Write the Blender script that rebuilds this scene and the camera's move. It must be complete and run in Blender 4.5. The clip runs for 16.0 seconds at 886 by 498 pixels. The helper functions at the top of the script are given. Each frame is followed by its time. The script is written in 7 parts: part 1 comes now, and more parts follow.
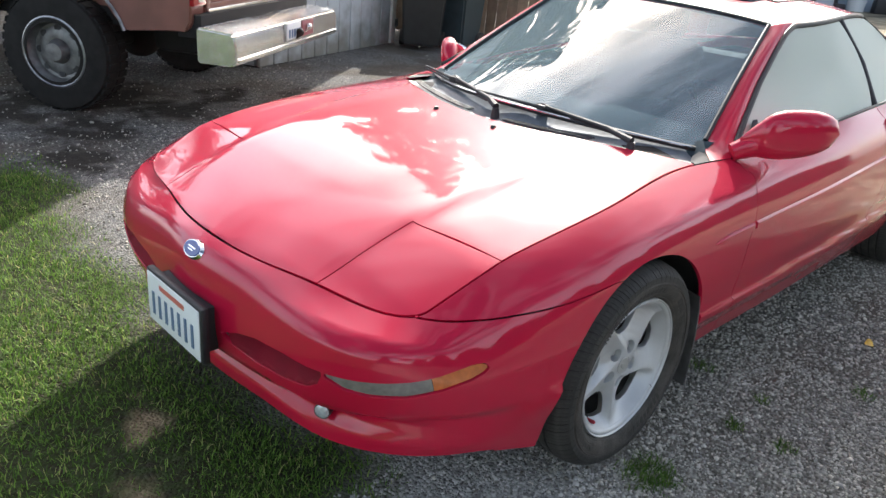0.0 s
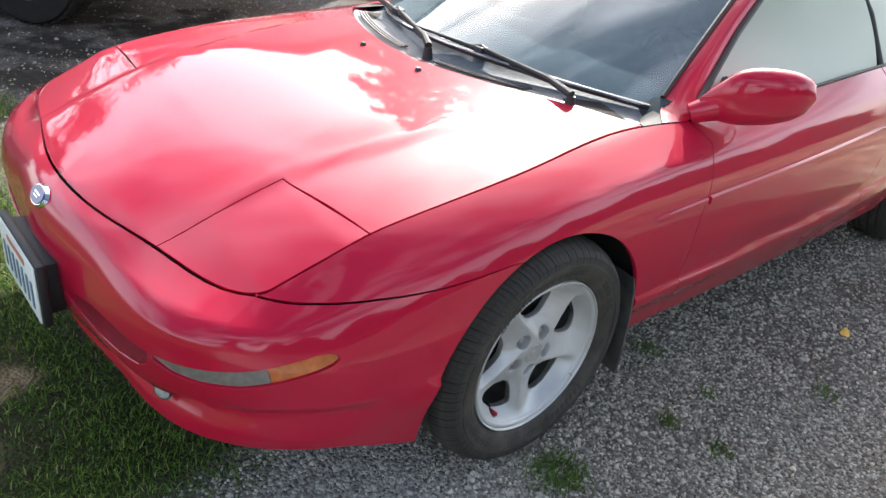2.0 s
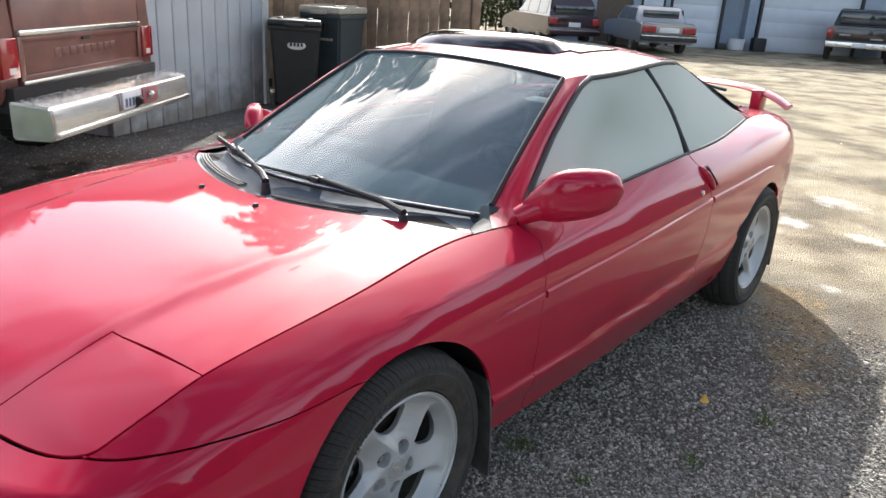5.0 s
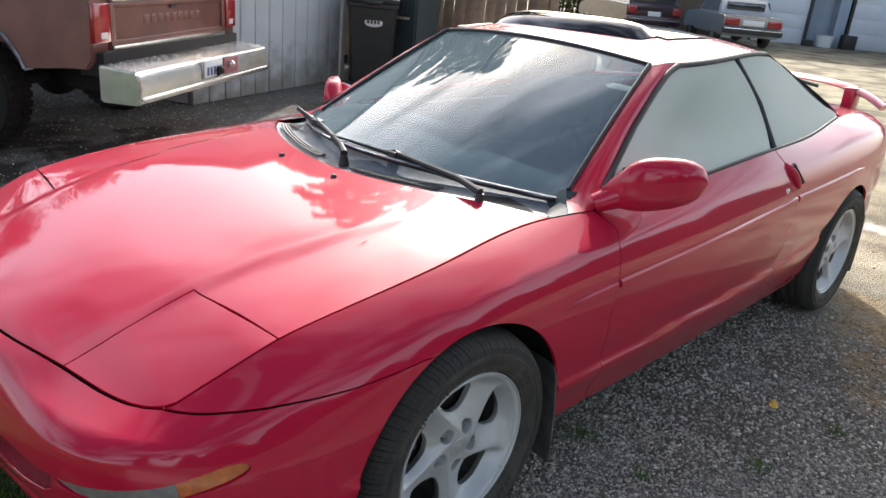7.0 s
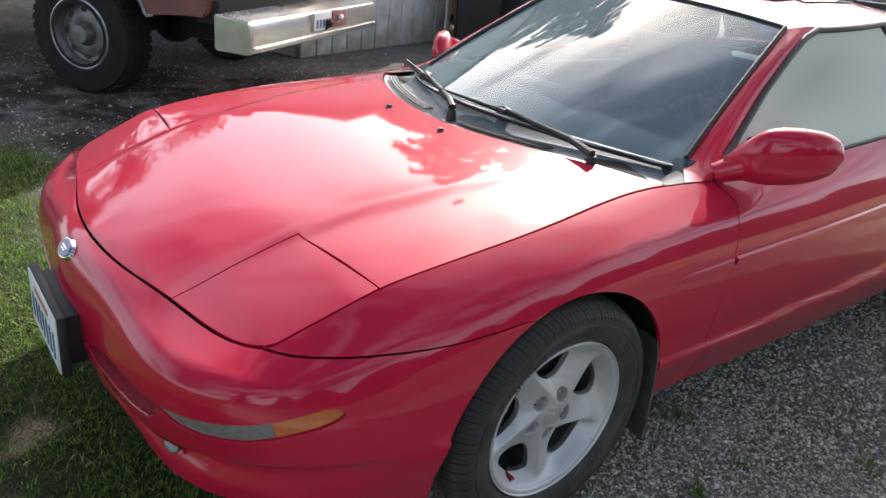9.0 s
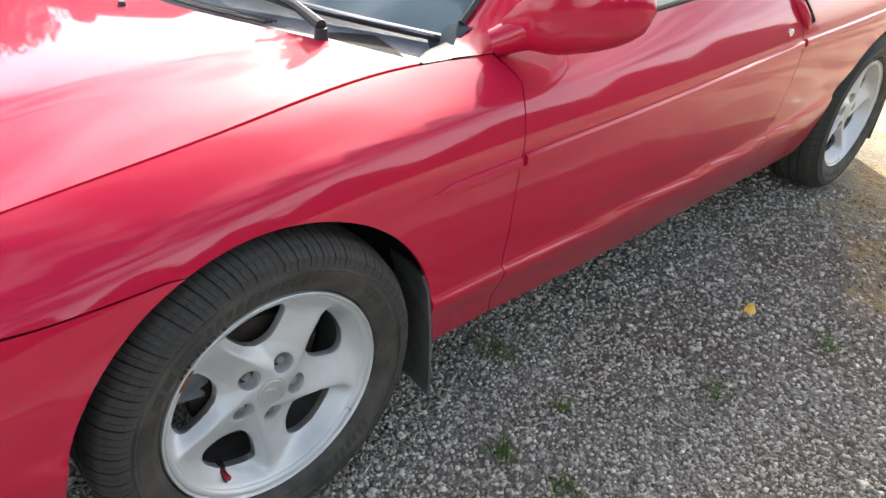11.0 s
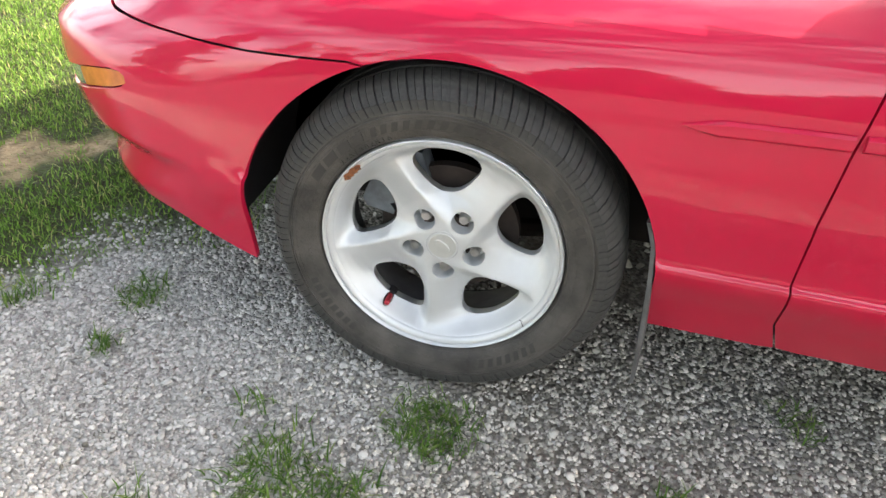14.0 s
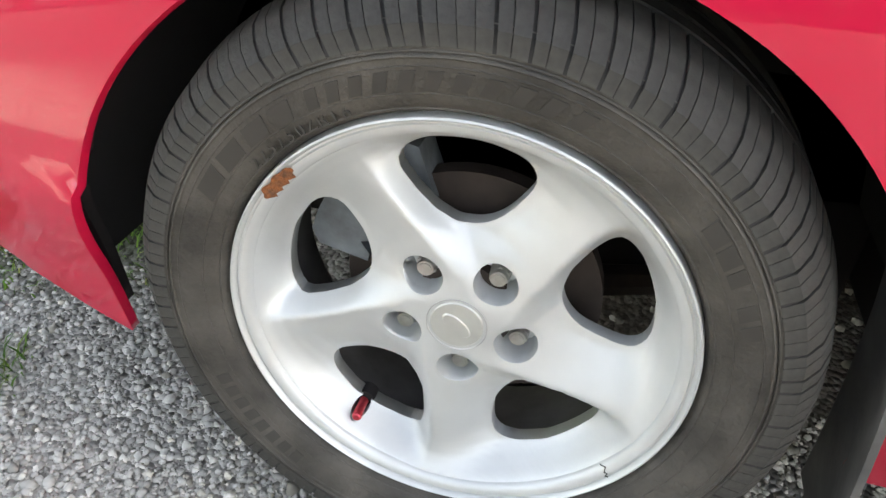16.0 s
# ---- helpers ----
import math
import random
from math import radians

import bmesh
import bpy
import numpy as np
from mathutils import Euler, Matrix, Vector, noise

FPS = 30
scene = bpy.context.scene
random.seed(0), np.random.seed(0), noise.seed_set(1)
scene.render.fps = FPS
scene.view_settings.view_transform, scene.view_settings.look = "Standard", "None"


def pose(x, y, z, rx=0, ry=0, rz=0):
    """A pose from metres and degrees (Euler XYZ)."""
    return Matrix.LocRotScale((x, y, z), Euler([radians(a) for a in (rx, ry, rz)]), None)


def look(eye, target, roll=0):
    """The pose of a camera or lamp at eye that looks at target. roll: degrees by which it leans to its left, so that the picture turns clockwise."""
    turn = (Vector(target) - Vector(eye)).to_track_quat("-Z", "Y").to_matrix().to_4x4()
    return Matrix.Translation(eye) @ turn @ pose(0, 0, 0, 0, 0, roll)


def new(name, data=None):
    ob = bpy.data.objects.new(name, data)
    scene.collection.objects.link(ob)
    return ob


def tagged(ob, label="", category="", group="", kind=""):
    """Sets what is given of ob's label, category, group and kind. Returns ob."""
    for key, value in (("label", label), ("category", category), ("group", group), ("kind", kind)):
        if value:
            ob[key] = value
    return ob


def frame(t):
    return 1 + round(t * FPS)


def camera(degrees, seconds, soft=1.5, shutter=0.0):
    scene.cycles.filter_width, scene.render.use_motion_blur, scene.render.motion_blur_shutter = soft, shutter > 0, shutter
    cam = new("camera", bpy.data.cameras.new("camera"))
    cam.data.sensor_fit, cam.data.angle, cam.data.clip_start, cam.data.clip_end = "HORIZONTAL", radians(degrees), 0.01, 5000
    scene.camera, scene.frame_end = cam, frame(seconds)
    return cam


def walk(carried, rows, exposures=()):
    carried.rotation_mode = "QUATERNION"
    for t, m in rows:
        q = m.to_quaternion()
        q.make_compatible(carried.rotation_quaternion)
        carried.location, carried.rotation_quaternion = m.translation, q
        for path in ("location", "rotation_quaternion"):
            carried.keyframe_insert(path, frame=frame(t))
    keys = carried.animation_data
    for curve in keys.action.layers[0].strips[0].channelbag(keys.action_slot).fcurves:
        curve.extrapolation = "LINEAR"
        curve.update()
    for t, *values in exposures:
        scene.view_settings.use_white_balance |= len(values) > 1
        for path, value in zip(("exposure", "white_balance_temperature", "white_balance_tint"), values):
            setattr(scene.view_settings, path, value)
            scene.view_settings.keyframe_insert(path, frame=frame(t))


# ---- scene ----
cam = camera(61.6, 16.0)

PATH = [
    (0, (-1.696, -1.697, 1.415), (-0.382, -0.416, 0.621), 5.5),
    (0.5, (-1.549, -1.625, 1.404), (-0.219, -0.34, 0.643), 4.4),
    (1, (-1.445, -1.575, 1.382), (-0.095, -0.336, 0.579), 5.9),
    (1.5, (-1.363, -1.618, 1.378), (-0.052, -0.396, 0.49), 8.2),
    (2, (-1.254, -1.725, 1.41), (-0.034, -0.462, 0.451), 8.1),
    (2.5, (-1.189, -1.79, 1.428), (-0.002, -0.485, 0.486), 6.4),
    (3, (-1.177, -1.815, 1.434), (0.069, -0.51, 0.571), 4.4),
    (3.5, (-1.176, -1.832, 1.442), (0.161, -0.562, 0.667), 3.1),
    (4, (-1.178, -1.851, 1.45), (0.238, -0.625, 0.751), 2.6),
    (4.2, (-1.179, -1.858, 1.463), (0.261, -0.655, 0.771), 2.6),
    (6.3, (-1.189, -1.858, 1.449), (0.29, -0.673, 0.811), 3.8),
    (6.5, (-1.195, -1.847, 1.448), (0.252, -0.632, 0.792), 4.3),
    (7, (-1.203, -1.825, 1.44), (0.154, -0.539, 0.73), 5.5),
    (7.5, (-1.216, -1.813, 1.434), (0.059, -0.473, 0.674), 6.6),
    (8, (-1.219, -1.803, 1.429), (-0.037, -0.396, 0.638), 6.8),
    (8.2, (-1.221, -1.797, 1.424), (-0.068, -0.372, 0.624), 6.7),
    (10.3, (-0.89, -1.612, 1.366), (0.384, -0.376, 0.444), 9.6),
    (10.5, (-0.789, -1.58, 1.372), (0.506, -0.41, 0.395), 10.8),
    (10.8, (-0.614, -1.637, 1.351), (0.686, -0.518, 0.324), 9.5),
    (11, (-0.519, -1.699, 1.252), (0.71, -0.511, 0.213), 5.4),
    (11.3, (-0.352, -1.77, 1.256), (0.511, -0.444, 0.033), -2.9),
    (11.5, (-0.28, -1.71, 1.26), (0.462, -0.45, -0.09), -3.0),
    (12, (-0.065, -1.758, 1.212), (0.379, -0.42, -0.208), -6.0),
    (12.5, (0.149, -1.878, 1.250), (0.211, -0.44, -0.138), -4.0),
    (13, (0.268, -1.955, 1.240), (-0.021, -0.492, -0.091), -4.3),
    (13.5, (0.300, -1.998, 1.210), (-0.078, -0.485, -0.039), -0.75),
    (14, (0.185, -1.866, 1.064), (-0.092, -0.261, -0.082), 5.2),
    (14.5, (0.111, -1.375, 0.792), (-0.095, 0.151, -0.348), 8.0),
    (15, (0.093, -1.326, 0.7594), (-0.2224, 0.2318, -0.3155), 4.84),
    (15.5, (0.0938, -1.3265, 0.7598), (-0.2385, 0.2321, -0.3102), 4.52),
    (16, (0.091, -1.324, 0.758), (-0.235, 0.222, -0.326), 4.75),
]
walk(cam, [(t, look(eye, target, roll)) for t, eye, target, roll in PATH],
     [(0, 0.99, 6200, 10), (1.5, 1.10, 6250, 10), (2.5, 1.20, 6250, 10), (3.5, 1.15, 6200, 10), (4.2, 0.91, 6100, 10), (6.3, 0.66, 6100, 10), (7, 0.65, 6150, 10), (7.5, 0.61, 6150, 10), (8.2, 0.59, 6150, 10), (10.3, 0.90, 6450, 10), (10.7, 1.07, 6500, 10), (11, 1.53, 6550, 10), (11.5, 1.91, 6850, 10), (12, 2.31, 6900, 10), (12.5, 2.44, 6700, 10), (13.5, 2.46, 6850, 10), (14, 2.27, 7000, 10), (14.5, 2.22, 7050, 10), (15, 2.42, 7050, 10), (16, 2.42, 7050, 10)])

from collections import Counter
from mathutils.geometry import delaunay_2d_cdt

# ---- light ----
SUN_AZ, SUN_EL = radians(37), radians(32)
world = bpy.data.worlds.new("sky")
scene.world = world
world.use_nodes = True
wn = world.node_tree
sky = wn.nodes.new("ShaderNodeTexSky")
sky.sky_type = "NISHITA"
sky.sun_disc = False
sky.sun_elevation = SUN_EL
sky.sun_rotation = radians(90) - SUN_AZ
sky.dust_density = 4.0
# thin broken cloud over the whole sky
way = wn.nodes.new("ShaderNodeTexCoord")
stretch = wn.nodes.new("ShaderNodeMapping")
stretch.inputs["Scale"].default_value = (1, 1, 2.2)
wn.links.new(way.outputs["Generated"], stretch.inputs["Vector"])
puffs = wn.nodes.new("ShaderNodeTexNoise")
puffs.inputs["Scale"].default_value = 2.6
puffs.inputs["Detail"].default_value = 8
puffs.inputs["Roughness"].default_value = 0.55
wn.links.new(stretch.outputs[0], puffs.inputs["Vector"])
# cover falls with height, shaped so that high reflections come out darker
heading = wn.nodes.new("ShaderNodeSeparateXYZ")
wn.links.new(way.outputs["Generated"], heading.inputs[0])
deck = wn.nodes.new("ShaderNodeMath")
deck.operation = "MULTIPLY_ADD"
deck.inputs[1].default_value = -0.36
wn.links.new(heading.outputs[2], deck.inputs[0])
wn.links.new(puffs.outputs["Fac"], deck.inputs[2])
# unseen cloud added towards the sun, thinned opposite, to set the reflections' brightness
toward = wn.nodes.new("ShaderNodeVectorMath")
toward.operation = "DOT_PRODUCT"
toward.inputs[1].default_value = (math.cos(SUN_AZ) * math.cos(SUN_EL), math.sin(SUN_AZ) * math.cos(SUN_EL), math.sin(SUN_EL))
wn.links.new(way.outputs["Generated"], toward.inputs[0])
sunward = wn.nodes.new("ShaderNodeMath")
sunward.operation = "MULTIPLY_ADD"
sunward.inputs[1].default_value = 0.09
wn.links.new(toward.outputs["Value"], sunward.inputs[0])
wn.links.new(deck.outputs[0], sunward.inputs[2])
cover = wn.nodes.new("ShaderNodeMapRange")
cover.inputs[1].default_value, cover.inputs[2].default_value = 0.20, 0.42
wn.links.new(sunward.outputs[0], cover.inputs[0])
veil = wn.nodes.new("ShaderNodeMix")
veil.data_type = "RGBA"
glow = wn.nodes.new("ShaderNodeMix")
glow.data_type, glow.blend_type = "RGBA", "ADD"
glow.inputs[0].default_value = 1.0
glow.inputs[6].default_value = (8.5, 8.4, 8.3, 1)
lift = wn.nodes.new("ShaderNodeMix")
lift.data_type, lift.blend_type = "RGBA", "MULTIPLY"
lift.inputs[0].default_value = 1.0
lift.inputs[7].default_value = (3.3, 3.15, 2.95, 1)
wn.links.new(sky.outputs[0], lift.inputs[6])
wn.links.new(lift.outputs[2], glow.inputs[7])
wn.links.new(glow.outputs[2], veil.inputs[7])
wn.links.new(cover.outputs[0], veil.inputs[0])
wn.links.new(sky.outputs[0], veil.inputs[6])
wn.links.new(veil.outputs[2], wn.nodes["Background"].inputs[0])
wn.nodes["Background"].inputs[1].default_value = 0.066
sun = new("sun", bpy.data.lights.new("sun", "SUN"))
sun.data.energy = 5.0
sun.data.angle = radians(0.6)
sun.data.color = (1.0, 0.95, 0.86)
sun.matrix_world = look((30 * math.cos(SUN_AZ), 30 * math.sin(SUN_AZ), 30 * math.tan(SUN_EL)), (0, 0, 0))


# ---- materials ----
def mat(name, col, rough=0.5, metal=0.0, coat=0.0, vary=0.0, scale=20.0, bump=0.0, bscale=80.0, spec=0.5, col2=None, detail=6.0):
    m = bpy.data.materials.new(name)
    m.use_nodes = True
    nt = m.node_tree
    b = nt.nodes["Principled BSDF"]
    b.inputs["Base Color"].default_value = (*col, 1)
    b.inputs["Roughness"].default_value = rough
    b.inputs["Metallic"].default_value = metal
    b.inputs["Coat Weight"].default_value = coat
    b.inputs["Coat Roughness"].default_value = 0.04
    b.inputs["Specular IOR Level"].default_value = spec
    if vary or bump or col2:
        tc = nt.nodes.new("ShaderNodeTexCoord")
    if vary or col2:
        n1 = nt.nodes.new("ShaderNodeTexNoise")
        n1.inputs["Scale"].default_value = scale
        n1.inputs["Detail"].default_value = detail
        nt.links.new(tc.outputs["Object"], n1.inputs["Vector"])
        mix = nt.nodes.new("ShaderNodeMix")
        mix.data_type = "RGBA"
        c2 = col2 or tuple(min(1, c * (1 + vary)) for c in col)
        c1 = col if col2 else tuple(c * (1 - vary) for c in col)
        mix.inputs[6].default_value = (*c1, 1)
        mix.inputs[7].default_value = (*c2, 1)
        ramp = nt.nodes.new("ShaderNodeMapRange")
        ramp.inputs[1].default_value, ramp.inputs[2].default_value = 0.32, 0.68
        nt.links.new(n1.outputs["Fac"], ramp.inputs[0])
        nt.links.new(ramp.outputs[0], mix.inputs[0])
        nt.links.new(mix.outputs[2], b.inputs["Base Color"])
        rr = nt.nodes.new("ShaderNodeMapRange")
        rr.inputs[3].default_value, rr.inputs[4].default_value = max(0.02, rough * 0.8), min(1, rough * 1.2)
        nt.links.new(n1.outputs["Fac"], rr.inputs[0])
        nt.links.new(rr.outputs[0], b.inputs["Roughness"])
    if bump:
        n2 = nt.nodes.new("ShaderNodeTexNoise")
        n2.inputs["Scale"].default_value = bscale
        n2.inputs["Detail"].default_value = 5
        nt.links.new(tc.outputs["Object"], n2.inputs["Vector"])
        bp = nt.nodes.new("ShaderNodeBump")
        bp.inputs["Strength"].default_value = bump
        bp.inputs["Distance"].default_value = 0.01
        nt.links.new(n2.outputs["Fac"], bp.inputs["Height"])
        nt.links.new(bp.outputs[0], b.inputs["Normal"])
    return m


M_PAINT = mat("red_paint", (0.45, 0.005, 0.036), 0.5, 0.0, 1.0, vary=0.05, scale=3, spec=0.1)
M_PAINT.node_tree.nodes["Principled BSDF"].inputs["Coat IOR"].default_value = 1.47
M_PAINT.node_tree.nodes["Principled BSDF"].inputs["Coat Roughness"].default_value = 0.045
# road dust on the lowest part of the body
pt = M_PAINT.node_tree
pb = pt.nodes["Principled BSDF"]
p_at = pt.nodes.new("ShaderNodeTexCoord")
p_xyz = pt.nodes.new("ShaderNodeSeparateXYZ")
pt.links.new(p_at.outputs["Object"], p_xyz.inputs[0])
p_noise = pt.nodes.new("ShaderNodeTexNoise")
p_noise.inputs["Scale"].default_value = 14
p_noise.inputs["Detail"].default_value = 7
pt.links.new(p_at.outputs["Object"], p_noise.inputs["Vector"])
p_sum = pt.nodes.new("ShaderNodeMath")
p_sum.operation = "MULTIPLY_ADD"
p_sum.inputs[1].default_value = -0.22
pt.links.new(p_noise.outputs["Fac"], p_sum.inputs[0])
pt.links.new(p_xyz.outputs[2], p_sum.inputs[2])
p_dust = pt.nodes.new("ShaderNodeMapRange")
p_dust.inputs[1].default_value, p_dust.inputs[2].default_value = 0.30, 0.12
p_dust.inputs[4].default_value = 0.4
pt.links.new(p_sum.outputs[0], p_dust.inputs[0])
p_back = pt.nodes.new("ShaderNodeMapRange")
p_back.inputs[1].default_value, p_back.inputs[2].default_value = 0.2, 1.0
p_dirt = pt.nodes.new("ShaderNodeMath")
p_dirt.operation = "MULTIPLY"
pt.links.new(p_xyz.outputs[0], p_back.inputs[0])
pt.links.new(p_dust.outputs[0], p_dirt.inputs[0])
pt.links.new(p_back.outputs[0], p_dirt.inputs[1])
p_mix = pt.nodes.new("ShaderNodeMix")
p_mix.data_type = "RGBA"
pt.links.new(p_dirt.outputs[0], p_mix.inputs[0])
pt.links.new(pb.inputs["Base Color"].links[0].from_socket, p_mix.inputs[6])
p_mix.inputs[7].default_value = (0.17, 0.075, 0.06, 1)
pt.links.new(p_mix.outputs[2], pb.inputs["Base Color"])
p_coat = pt.nodes.new("ShaderNodeMapRange")
p_coat.inputs[2].default_value = 0.5
p_coat.inputs[3].default_value, p_coat.inputs[4].default_value = 0.045, 0.3
pt.links.new(p_dirt.outputs[0], p_coat.inputs[0])
pt.links.new(p_coat.outputs[0], pb.inputs["Coat Roughness"])
# body red darkened and dulled to stand for shade inside the air slot
M_SLOTSHADE = mat("unpolished_red", (0.19, 0.005, 0.016), 0.7, vary=0.15, scale=12, spec=0.2)
M_BLACK = mat("black_plastic", (0.018, 0.018, 0.02), 0.55, vary=0.25, scale=30, bump=0.05)
M_FLAP = mat("dusty_rubber", (0.075, 0.073, 0.070), 0.7, vary=0.5, scale=14, bump=0.08)
# near-black stand-in for shade in gaps, recesses and under the body; also a scratch
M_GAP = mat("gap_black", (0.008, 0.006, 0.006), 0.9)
M_RUBBER = mat("tyre_rubber", (0.050, 0.045, 0.038), 0.7, vary=0.55, scale=17, bump=0.3, bscale=150)
M_ALLOY = mat("silver_alloy", (0.56, 0.57, 0.565), 0.5, 0.5, vary=0.05, scale=18, bump=0.015, bscale=500)


def glass(name, tint=(0.75, 0.85, 0.83), rough=0.0, ior=1.75, glare=0.05, glare_tint=(0.62, 0.68, 0.66)):
    m = bpy.data.materials.new(name)
    m.use_nodes = True
    nt = m.node_tree
    nt.nodes.remove(nt.nodes["Principled BSDF"])
    tr = nt.nodes.new("ShaderNodeBsdfTransparent")
    tr.inputs[0].default_value = (*tint, 1)
    gl = nt.nodes.new("ShaderNodeBsdfGlossy")
    gl.inputs["Roughness"].default_value = rough
    fr = nt.nodes.new("ShaderNodeFresnel")
    fr.inputs[0].default_value = ior
    mx = nt.nodes.new("ShaderNodeMixShader")
    nt.links.new(fr.outputs[0], mx.inputs[0])
    nt.links.new(tr.outputs[0], mx.inputs[1])
    nt.links.new(gl.outputs[0], mx.inputs[2])
    # even pale coat that stands for sky reflection and haze on the pane
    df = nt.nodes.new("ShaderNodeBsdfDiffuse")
    df.inputs[0].default_value = (*glare_tint, 1)
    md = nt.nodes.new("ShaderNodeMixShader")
    md.inputs[0].default_value = glare
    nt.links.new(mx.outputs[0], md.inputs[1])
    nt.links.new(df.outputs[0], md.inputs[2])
    nt.links.new(md.outputs[0], nt.nodes["Material Output"].inputs[0])
    return m


M_GLASS = glass("window_glass", (0.66, 0.82, 0.85), ior=2.4, glare=0.20, glare_tint=(0.46, 0.60, 0.66))

M_LENS = mat("clear_lens", (0.19, 0.18, 0.165), 0.15, 0.0, 0.8, vary=0.15, scale=60)
M_FOG = mat("fog_glass", (0.5, 0.53, 0.56), 0.1, 0.3, 0.8, vary=0.2, scale=90)
M_AMBER = mat("amber_lens", (0.48, 0.13, 0.03), 0.2, 0.0, 0.6, vary=0.15, scale=60)
M_CHROME = mat("chrome", (0.75, 0.75, 0.76), 0.12, 1.0)
M_CHROME2 = mat("nut_metal", (0.6, 0.6, 0.6), 0.3, 1.0, vary=0.15, scale=90)
M_DARKGLASS = mat("dark_glass", (0.02, 0.025, 0.022), 0.05, 0.0, 0.5)
M_SMOKE = mat("smoked_plastic", (0.012, 0.012, 0.016), 0.12, 0.0, 0.6)
M_GLASS2 = glass("side_glass", (0.6, 0.72, 0.68), ior=2.4, glare=0.60, glare_tint=(0.68, 0.74, 0.60))
M_COWL = mat("cowl_plastic", (0.12, 0.135, 0.155), 0.48, vary=0.2, scale=25, bump=0.1)
M_PLATE = mat("plate_white", (0.75, 0.77, 0.78), 0.35)
M_INK = mat("plate_ink", (0.09, 0.15, 0.26), 0.4)
M_SIGNRED = mat("sign_red", (0.5, 0.12, 0.1), 0.4)
M_BLUE = mat("badge_blue", (0.01, 0.035, 0.22), 0.25, 0, 0.5)
M_ALLOYD = mat("alloy_dull", (0.42, 0.42, 0.42), 0.5, 0.7, vary=0.2, scale=40)
# alloy darkened for the shade behind the spokes
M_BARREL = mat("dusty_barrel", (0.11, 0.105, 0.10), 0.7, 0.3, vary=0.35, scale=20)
M_ALLOY2 = mat("cap_grey", (0.5, 0.5, 0.47), 0.42, 0.5, vary=0.05, scale=60)
M_RUST = mat("brown_iron", (0.035, 0.025, 0.02), 0.75, 0.3, vary=0.5, scale=25)
M_RUSTY = mat("orange_rust", (0.33, 0.10, 0.02), 0.85, vary=0.5, scale=160, bump=0.6, bscale=300, col2=(0.12, 0.05, 0.025))
M_VALVE = mat("red_anodised", (0.55, 0.06, 0.08), 0.3, 0.7)
M_TREAD = mat("tread_rubber", (0.045, 0.043, 0.038), 0.8, vary=0.65, scale=26, bump=0.15, bscale=140)
# rubber darkened to stand for shade down in the tread grooves
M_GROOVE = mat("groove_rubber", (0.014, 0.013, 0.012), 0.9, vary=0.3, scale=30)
M_RELIEF = mat("sidewall_relief", (0.034, 0.031, 0.027), 0.7, vary=0.2, scale=40)
M_CALIPER = mat("cast_iron_grey", (0.13, 0.145, 0.155), 0.6, 0.3, vary=0.35, scale=30, bump=0.2)
M_LINER = mat("wheel_housing", (0.012, 0.011, 0.011), 0.85, vary=0.4, scale=15)
M_DASH = mat("dash_grey", (0.035, 0.05, 0.06), 0.9, vary=0.15, scale=40, spec=0.05)
M_SEAT = mat("seat_cloth", (0.06, 0.065, 0.07), 0.9, vary=0.25, scale=30, bump=0.1)


# ---- mesh helpers ----
def put(name, verts, faces, material, parent=None, smooth=True, normals=None):
    me = bpy.data.meshes.new(name)
    me.from_pydata([tuple(v) for v in verts], [], [tuple(f) for f in faces])
    me.update()
    if material:
        me.materials.append(material)
    if smooth:
        me.shade_smooth()
    if normals is not None:
        me.normals_split_custom_set_from_vertices([tuple(n) for n in normals])
    ob = new(name, me)
    if parent:
        ob.parent = parent
    return ob


def part(name, bm, material, parent=None, label="", smooth=True, bevel=0.0):
    bmesh.ops.recalc_face_normals(bm, faces=bm.faces)
    me = bpy.data.meshes.new(name)
    bm.to_mesh(me)
    bm.free()
    if material:
        me.materials.append(material)
    if smooth:
        me.shade_smooth()
        me.set_sharp_from_angle(angle=radians(38))
    ob = new(name, me)
    if parent:
        ob.parent = parent
    if label:
        tagged(ob, label)
    return ob


def empty(name, m, label, category, group=""):
    e = new(name)
    e.empty_display_size = 0.1
    e.matrix_world = m
    return tagged(e, label, category, group)


def box(bm, lo, hi, bev=0.0):
    c = [(a + b) / 2 for a, b in zip(lo, hi)]
    s = [abs(b - a) for a, b in zip(lo, hi)]
    r = bmesh.ops.create_cube(bm, size=1, matrix=Matrix.Translation(c) @ Matrix.Diagonal((*s, 1)))
    if bev:
        es = list({e for v in r["verts"] for e in v.link_edges})
        bmesh.ops.bevel(bm, geom=es, offset=bev, segments=2, affect="EDGES", profile=0.5)
    return bm


def cyl(bm, a, b, r1, r2=None, seg=16):
    a, b = Vector(a), Vector(b)
    d = b - a
    m = Matrix.Translation((a + b) / 2) @ d.to_track_quat("Z", "Y").to_matrix().to_4x4()
    bmesh.ops.create_cone(bm, cap_ends=True, segments=seg, radius1=r1, radius2=r1 if r2 is None else r2, depth=d.length, matrix=m)
    return bm


